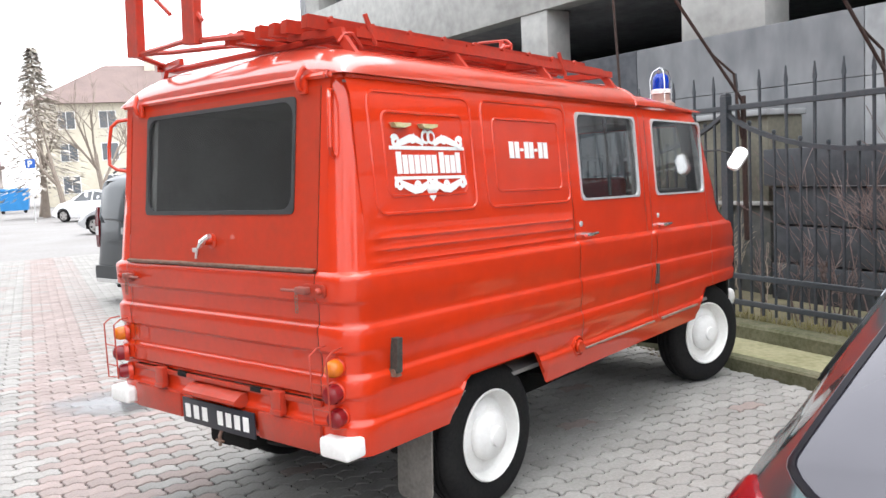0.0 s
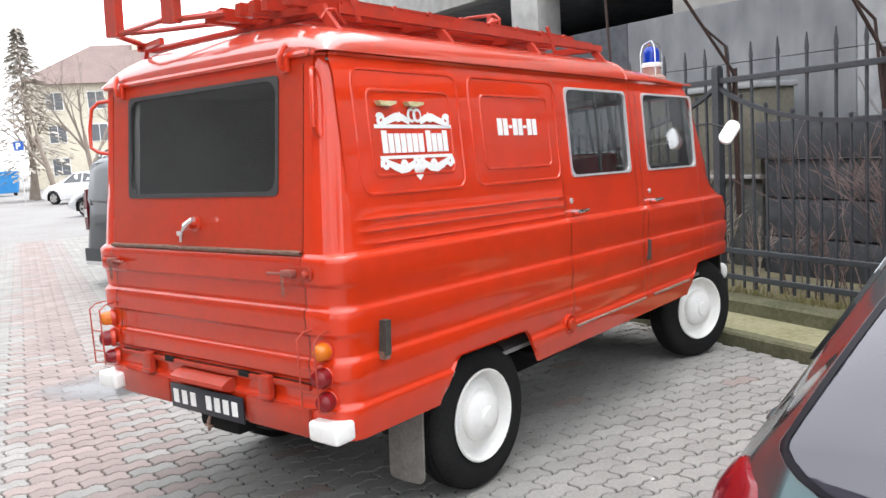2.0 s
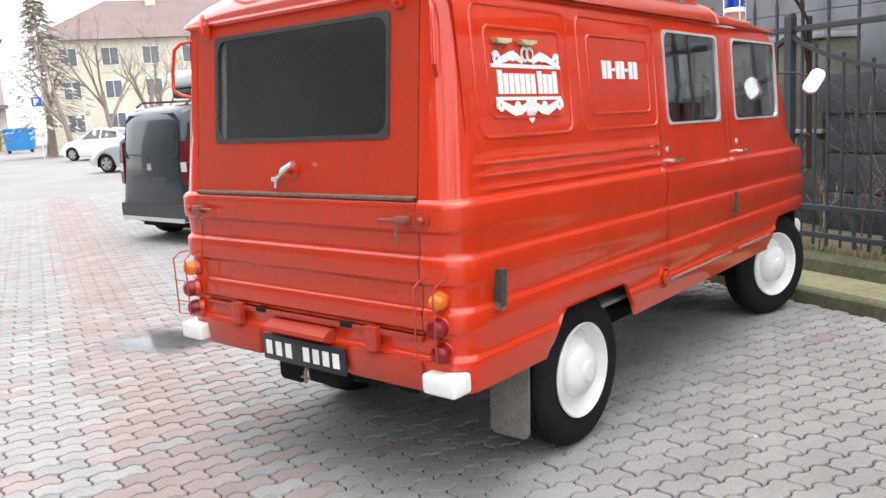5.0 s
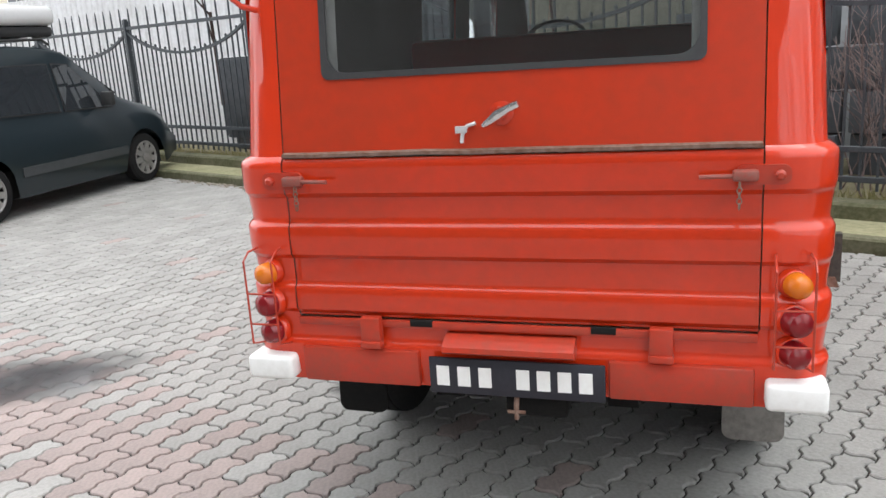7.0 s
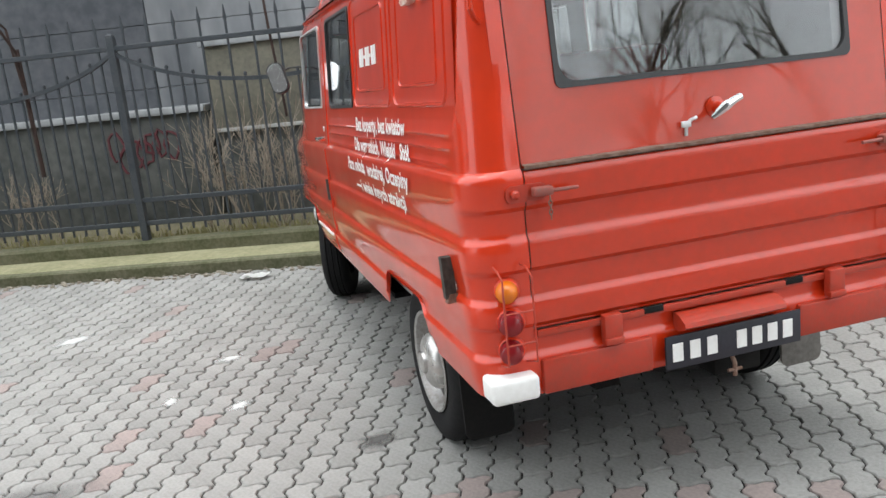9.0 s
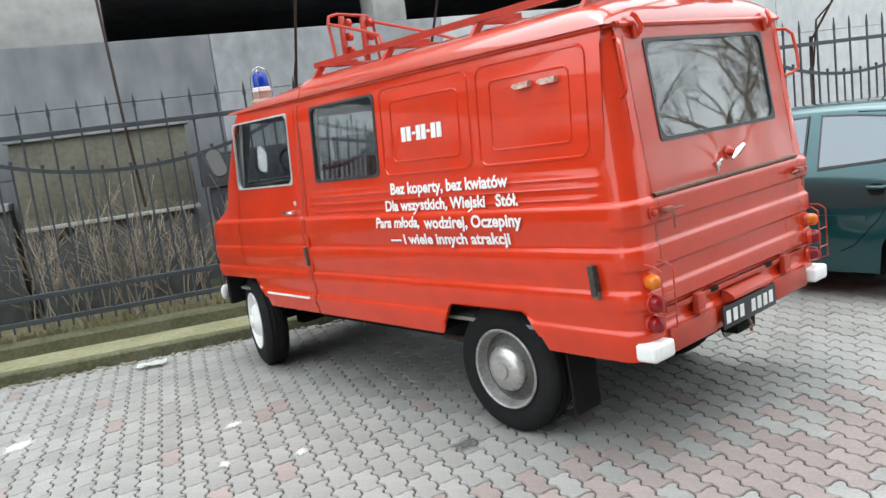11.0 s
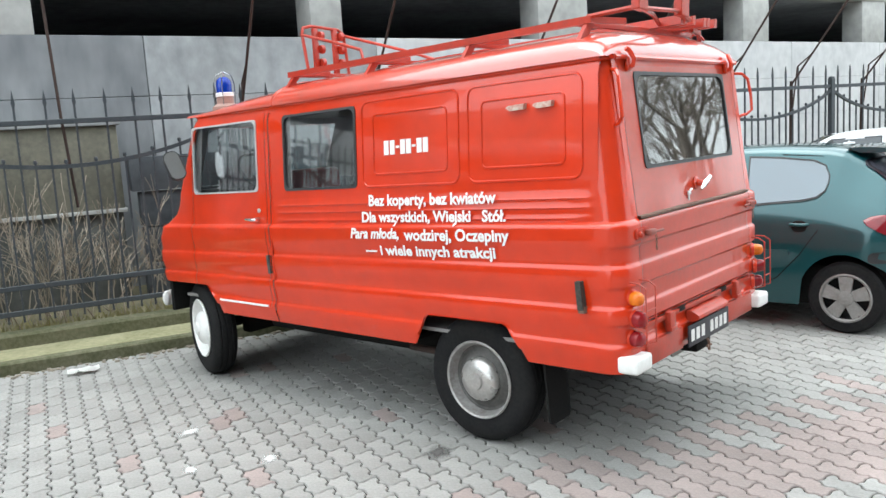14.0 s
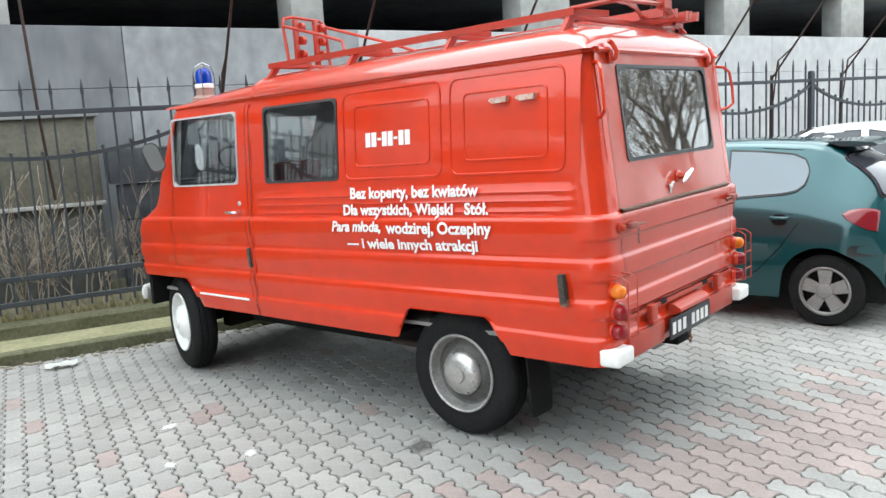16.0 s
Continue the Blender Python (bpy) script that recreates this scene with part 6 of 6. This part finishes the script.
# dry shrubs and weeds along the fence
for u0, n0, cnt, hh, seed in ((-1.25, 1.05, 15, 1.05, 1), (-0.4, 1.15, 6, 0.7, 2), (-2.1, 1.1, 9, 0.85, 3), (-1.7, 1.4, 9, 0.95, 8), (-0.8, 1.4, 6, 0.9, 9), (1.75, 1.1, 24, 1.35, 4), (0.9, 1.2, 14, 0.6, 5), (2.6, 1.15, 16, 0.8, 6), (-4.2, 1.2, 12, 0.6, 7)):
    rng = random.Random(seed + 40)
    bm = bmesh.new()
    for k in range(cnt):
        p = Vector((rng.gauss(0, 0.28), rng.gauss(0, 0.12), 0))
        d = Vector((rng.gauss(0, 0.35), rng.gauss(0, 0.25), 1)).normalized()
        branch(bm, p, d, hh * rng.uniform(0.4, 0.75), 0.008, 2, rng, 0.5)
    sb = tagged(link("dry_shrub", bm, DARK_TWIG if u0 > 0.5 else TWIG), "tangle of dry leafless weeds behind the iron fence", "shrub", "dry shrubs", kind="stuff")
    sb.matrix_world = FENCE @ Matrix.Translation((u0, n0, 0.17))
bm = bmesh.new()
rng = random.Random(77)
for k in range(5200):
    u, n = rng.uniform(-9, 10), 0.70 + abs(rng.gauss(0, 0.14))
    h = rng.uniform(0.05, 0.16)
    dx, dy = rng.gauss(0, 0.04), rng.gauss(0, 0.03)
    vs = [bm.verts.new(p) for p in ((u, n, 0.16), (u + 0.010, n + 0.004, 0.16), (u + dx, n + dy, 0.16 + h))]
    bm.faces.new(vs)
gr2 = tagged(link("dry_grass", bm, material("yellowed_grass", (0.30, 0.26, 0.11), 0.9, other=(0.18, 0.18, 0.07), scale=6)), "yellowed dry grass along the fence foot", "grass", kind="stuff")
gr2.matrix_world = FENCE

# ---- far background ----
PLASTER = material("cream_plaster", (0.62, 0.57, 0.46), 0.9, other=(0.54, 0.50, 0.40), scale=0.4, fine=3)
ROOFTILE = material("faded_red_roof_tiles", (0.20, 0.145, 0.13), 0.9, other=(0.16, 0.12, 0.11), scale=0.6, fine=6)
far = thing("apartment_house", "cream plastered three-storey apartment house with a hipped roof", "house", m=pose(-68.2, 30.2, 0, 0, 0, 58))
part("wall", box((0, 0, 0), (34, 11, 8.75)), PLASTER, far)
bm = bmesh.new()
vs = [bm.verts.new(p) for p in ((-0.7, -0.7, 8.7), (34.7, -0.7, 8.7), (34.7, 11.7, 8.7), (-0.7, 11.7, 8.7), (5.5, 5.5, 12.6), (28.5, 5.5, 12.6))]
for f in ((0, 1, 5, 4), (1, 2, 5), (2, 3, 4, 5), (3, 0, 4), (3, 2, 1, 0)):
    bm.faces.new([vs[i] for i in f])
rf = part("roof", bm, ROOFTILE, far, smooth=False)
for x in (9, 21):
    part("chimney", box((x, 4.5, 11.5), (x + 0.9, 5.4, 13.6), 0.02), PLASTER, rf)
FARPANE = material("far_window_pane", (0.10, 0.11, 0.12), 0.15, other=(0.16, 0.17, 0.18), scale=0.6)
for row in range(3):
    for k in range(10):
        x, z = 1.8 + k * 3.3, 1.1 + row * 2.75
        w = part("window", box((x - 0.06, -0.05, z - 0.06), (x + 1.36, 0.02, z + 1.46), 0.0), WHITE, far)
        part("pane", box((x, -0.07, z), (x + 0.62, -0.045, z + 1.4)), FARPANE, w)
        part("pane", box((x + 0.68, -0.07, z), (x + 1.3, -0.045, z + 1.4)), FARPANE, w)
gb = thing("apartment_block", "brownish grey apartment block far behind the bins", "house", m=pose(-73.2, 7.6, 0, 0, 0, 70))
part("wall", box((0, 0, 0), (20, 10, 8.6)), material("brownish_grey_plaster", (0.46, 0.41, 0.38), 0.9, other=(0.38, 0.34, 0.32), scale=0.4, fine=4), gb)
bm = bmesh.new()
vs = [bm.verts.new(q) for q in ((-0.5, -0.5, 8.6), (20.5, -0.5, 8.6), (20.5, 10.5, 8.6), (-0.5, 10.5, 8.6), (4.5, 5, 12.0), (15.5, 5, 12.0))]
for f in ((0, 1, 5, 4), (1, 2, 5), (2, 3, 4, 5), (3, 0, 4), (3, 2, 1, 0)):
    bm.faces.new([vs[i] for i in f])
part("roof", bm, ROOFTILE, gb, smooth=False)
part("shop_canopy", box((-0.2, -1.0, 3.3), (20.2, -0.01, 3.6), 0.02, 1), ROOFTILE, gb)
for row in range(3):
    for k in range(6):
        x, z = 1.4 + k * 3.1, (0.9, 4.4, 6.7)[row]
        w = part("window", box((x - 0.06, -0.06, z - 0.06), (x + 1.46, 0.02, z + 1.36)), WHITE, gb)
        part("pane", box((x, -0.08, z), (x + 0.67, -0.055, z + 1.3)), FARPANE, w)
        part("pane", box((x + 0.73, -0.08, z), (x + 1.4, -0.055, z + 1.3)), FARPANE, w)
for label, x, y, base in (("yellow recycling bin with a domed lid", -58.5, 21.5, (0.62, 0.48, 0.04)), ("blue recycling bin with a domed lid", -57.3, 23.3, (0.02, 0.20, 0.48))):
    b = thing("recycling_bin", label, "bin", "recycling bins", pose(x, y, 0, 0, 0, 62))
    mt = material("bin_plastic", base, 0.5, other=tuple(c * 0.85 for c in base))
    part("body", fix_normals(add_prism(bmesh.new(), [(-0.85, 0.2), (0.85, 0.2), (1.0, 1.5), (-1.0, 1.5)], lambda a, c, d: Vector((a, d, c)), -0.6, 0.6)), mt, b)
    part("lid", box((-1.02, -0.65, 1.5), (1.02, 0.65, 1.75), 0.08, 2), mt, b)
    for s in (-0.7, 0.7):
        part("wheel", tube([(s, -0.6, 0.12), (s, -0.5, 0.12)], 0.12, 10), RUBBER, b)
ps = thing("parking_sign", "blue parking sign on a grey steel pole", "sign", m=pose(-38.0, 16.1, 0.63, 0, 0, 66))
part("pole", tube([(0, 0.03, -0.63), (0, 0.03, 2.5)], 0.03, 8), ALU, ps)
SIGNBLUE = material("sign_blue", (0.02, 0.10, 0.42), 0.4, other=(0.025, 0.11, 0.4))
pl = part("plate", box((-0.22, -0.01, 2.02), (0.22, 0.01, 2.46), 0.003, 1), SIGNBLUE, ps)
cu = bpy.data.curves.new("sign_letter", "FONT")
cu.body, cu.size, cu.offset = "P", 0.42, 0.012
tmp = bpy.data.objects.new("letter_source", cu)
scene.collection.objects.link(tmp)
me = bpy.data.meshes.new_from_object(tmp.evaluated_get(bpy.context.evaluated_depsgraph_get()))
bpy.data.objects.remove(tmp)
bm = bmesh.new()
bm.from_mesh(me)
for v in bm.verts:
    v.co = Vector((v.co.x - 0.13, -0.013, 2.09 + v.co.y))
part("letter", bm, WHITE, pl, smooth=False)
part("lower_plate", box((-0.22, -0.01, 1.80), (0.22, 0.01, 1.99), 0.003, 1), WHITE, ps)
# out of view: added for dark reflections in glass and shade on the van's rear
hb = thing("unseen_dark_house", "unseen dark grey house added behind the viewpoint to darken reflections and shade the rear", "house", m=pose(1.7, -9.0, 0, 0, 0, 4))
part("wall", box((-40, -9, 0), (0, 0, 12.5)), material("dark_grey_plaster", (0.11, 0.108, 0.105), 0.9, other=(0.075, 0.073, 0.07), scale=0.8, fine=12, bump=0.2, bump_scale=30), hb)
part("roof", box((-40.4, -9.4, 12.5), (0.4, 0.4, 13.1), 0.05), DARKSLAB, hb)
# out of view: added to block horizon light and fill the lower reflections
tagged(link("back_wall", box((-30, -34, 0), (60, -33.5, 2.8), 0.0), CONCRETE), "unseen plain grey wall added far behind to block low sky light", "wall", kind="structure")


# ---- litter, stains ----
def soaked(name, base, rough, inner, outer):
    """A wet film that thins out unevenly from its middle; the patch's own radius is 1."""
    m = bpy.data.materials.new(name)
    m.use_nodes = True
    nt = m.node_tree
    b = nt.nodes["Principled BSDF"]
    b.inputs["Base Color"].default_value = (*base, 1)
    b.inputs["Roughness"].default_value = rough
    tc = nt.nodes.new("ShaderNodeTexCoord")
    dist = nt.nodes.new("ShaderNodeVectorMath")
    dist.operation = "LENGTH"
    nt.links.new(tc.outputs["Object"], dist.inputs[0])
    ns = nt.nodes.new("ShaderNodeTexNoise")
    ns.inputs["Scale"].default_value = 2.6
    ns.inputs["Detail"].default_value = 6
    nt.links.new(tc.outputs["Object"], ns.inputs["Vector"])
    add = nt.nodes.new("ShaderNodeMath")
    add.operation = "MULTIPLY_ADD"
    add.inputs[1].default_value = 0.9
    nt.links.new(ns.outputs[0], add.inputs[0])
    nt.links.new(dist.outputs["Value"], add.inputs[2])
    mr = nt.nodes.new("ShaderNodeMapRange")
    mr.interpolation_type = "SMOOTHSTEP"
    mr.inputs["From Min"].default_value, mr.inputs["From Max"].default_value = inner + 0.45, outer + 0.45
    mr.inputs["To Min"].default_value, mr.inputs["To Max"].default_value = 0.85, 0.0
    nt.links.new(add.outputs[0], mr.inputs["Value"])
    nt.links.new(mr.outputs[0], b.inputs["Alpha"])
    return m


def patch(name, label, cx, cy, rx, ry, mat, turn):
    bm = bmesh.new()
    bmesh.ops.create_circle(bm, cap_ends=True, segments=40, radius=1.0)
    ob = tagged(link(name, bm, mat), label, "stain", kind="stuff")
    ob.matrix_world = pose(cx, cy, 0.003, 0, 0, turn) @ Matrix.Diagonal((rx, ry, 1, 1))
    return ob


patch("wet_patch", "dark wet oily patch on the pavers", -2.75, 0.92, 0.80, 0.46, soaked("wet_oily_film", (0.075, 0.073, 0.075), 0.06, 0.15, 0.85), 25)
CHALK = soaked("chalky_smear", (0.66, 0.66, 0.64), 0.85, 0.10, 0.80)
for x, y, r, turn in ((-1.61, 2.58, 0.13, 0), (-1.61, 1.80, 0.11, 40), (-1.95, 2.05, 0.10, 70), (-2.6, 3.6, 0.22, 20), (1.43, 1.41, 0.035, 80)):
    patch("chalky_spot", "soft whitish smear on the pavers", x, y, r, r * 0.6, CHALK, turn)
patch("oil_spot", "small dark oil spot on the pavers", -1.05, 1.05, 0.16, 0.11, soaked("oil_spot", (0.10, 0.095, 0.09), 0.7, 0.05, 0.80), 15)
bm = bmesh.new()
g = [[bm.verts.new((0.24 * i / 6 - 0.12, 0.13 * j / 3 - 0.065, 0.028 + 0.028 * noise.noise((i * 0.7, j * 0.9, 4)))) for j in range(4)] for i in range(7)]
for i in range(6):
    for j in range(3):
        bm.faces.new((g[i][j], g[i + 1][j], g[i + 1][j + 1], g[i][j + 1]))
bmesh.ops.solidify(bm, geom=bm.faces[:], thickness=0.002)
pp = tagged(link("paper_scrap", bm, WHITE), "crumpled white paper scrap lying by the kerb", "litter")
pp.matrix_world = pose(-1.30, 4.55, 0.0, 0, 0, -25)
bm = bmesh.new()
rng = random.Random(8)
for k in range(420):
    u, n = rng.uniform(-6.5, 0.4), -abs(rng.gauss(0, 0.07)) - 0.01
    s = rng.uniform(0.004, 0.018)
    add_box(bm, (u - s, n - s * 0.7, 0), (u + s, n + s * 0.7, s * 0.9), 0, 1, None)
db = tagged(link("kerb_debris", bm, material("gravel_and_leaf_debris", (0.34, 0.30, 0.24), 0.9, other=(0.2, 0.17, 0.13), scale=9), smooth=False), "gravel and dead leaf debris along the kerb", "debris", kind="stuff")
db.matrix_world = FENCE

# ---- paving: wavy interlocking pavers ----
PW, PL = 0.1155, 0.243
bed = bmesh.new()
vs = [bed.verts.new(p) for p in ((-16.2, -7.6, 0), (6.2, -7.6, 0), (6.2, 0.0, 0), (-16.2, 0.0, 0))]
bed.faces.new(vs)
bd = tagged(link("paving_bed", bed, JOINT), "dark sandy bed showing in the paver joints", "ground", kind="structure")
bd.matrix_world = FENCE @ Matrix.Translation((0, 0, -0.011))
wave = ((0.00, 1), (0.10, 1), (0.20, -1), (0.30, -1), (0.40, 1), (0.50, 1), (0.60, 1), (0.70, -1), (0.80, -1), (0.90, 1))
AMP = 0.010


def EDGE(hl):
    return [(-hl, 1)] + [((t - 0.5) * PL, a) for t, a in wave[1:]] + [(hl, 1)]


def paver_outline(inset):
    """All four sides wave, so that neighbours interlock."""
    hw, hl = PW / 2 - 0.0042 - inset, PL / 2 - 0.0042 - inset
    cross = [(-0.36, -0.8), (-0.2, -1), (0.0, 0), (0.2, 1), (0.36, 0.8)]
    up = [(hw + AMP * a, t) for t, a in EDGE(hl)]
    dn = [(-hw + AMP * a, t) for t, a in reversed(EDGE(hl))]
    far = [(AMP + 2 * hw * c, hl + 0.009 * a) for c, a in reversed(cross)]
    near = [(AMP + 2 * hw * c, -hl + 0.009 * a) for c, a in cross]
    return up + far + dn + near


O1, O2 = paver_outline(0.0), paver_outline(0.005)
PV = [(x, y, -0.02) for x, y in O1] + [(x, y, -0.005) for x, y in O1] + [(x, y, 0.0) for x, y in O2]
NP = len(O1)
PF = [(i, (i + 1) % NP, NP + (i + 1) % NP, NP + i) for i in range(NP)] + [(NP + i, NP + (i + 1) % NP, 2 * NP + (i + 1) % NP, 2 * NP + i) for i in range(NP)] + [tuple(range(2 * NP, 3 * NP))]
meshes = []
for mt in (PAVER, PAVER_RED):
    me = bpy.data.meshes.new("paver")
    me.from_pydata(PV, [], PF)
    me.materials.append(mt)
    meshes.append(me)


def is_red(u, n, rng):
    if -4.86 < n < -4.22:
        return rng.random() < 0.93
    if -4.22 <= n < -3.98:
        return (round(u / PW) % 2) == 0
    if -3.98 <= n < -0.8 and abs(u - (-1.34 - 0.33 * (n + 2.13))) < 0.062:
        return rng.random() < 0.5
    if -5.6 < n <= -4.86:
        return rng.random() < 0.10
    return rng.random() < 0.012


paving = thing("paving", "yard paving of grey and red wavy interlocking pavers", "paving", m=FENCE.copy(), kind="structure")
rng = random.Random(4)
joined = [[[], []], [[], []]]
for c in range(-139, 53):
    u = c * PW
    for r in range(-1, 31):
        n = -0.02 - PL * (r + 0.5 + (0.5 if c % 2 else 0.0))
        if n < -7.5 or n > 0.0:
            continue
        red = is_red(u, n, rng)
        dz, tx, ty, tz = rng.uniform(-0.002, 0.0015), rng.gauss(0, 0.25), rng.gauss(0, 0.25), rng.gauss(0, 0.3)
        m = pose(u, n, dz, tx, ty, tz)
        if -1.55 < u < 1.75 and -4.65 < n < -2.2:
            ob = new("paver", meshes[red])
            ob.parent = paving
            ob.matrix_basis = m
        else:
            vv, ff = joined[red]
            k = len(vv)
            vv.extend([tuple(m @ Vector(p)) for p in PV])
            ff.extend([tuple(i + k for i in f) for f in PF])
for red, nm in ((0, "grey_paver_field"), (1, "red_paver_field")):
    vv, ff = joined[red]
    me = bpy.data.meshes.new(nm)
    me.from_pydata(vv, [], ff)
    me.materials.append(FIELD[red])
    ob = new(nm, me)
    ob.parent = paving
    ob["kind"] = "stuff"
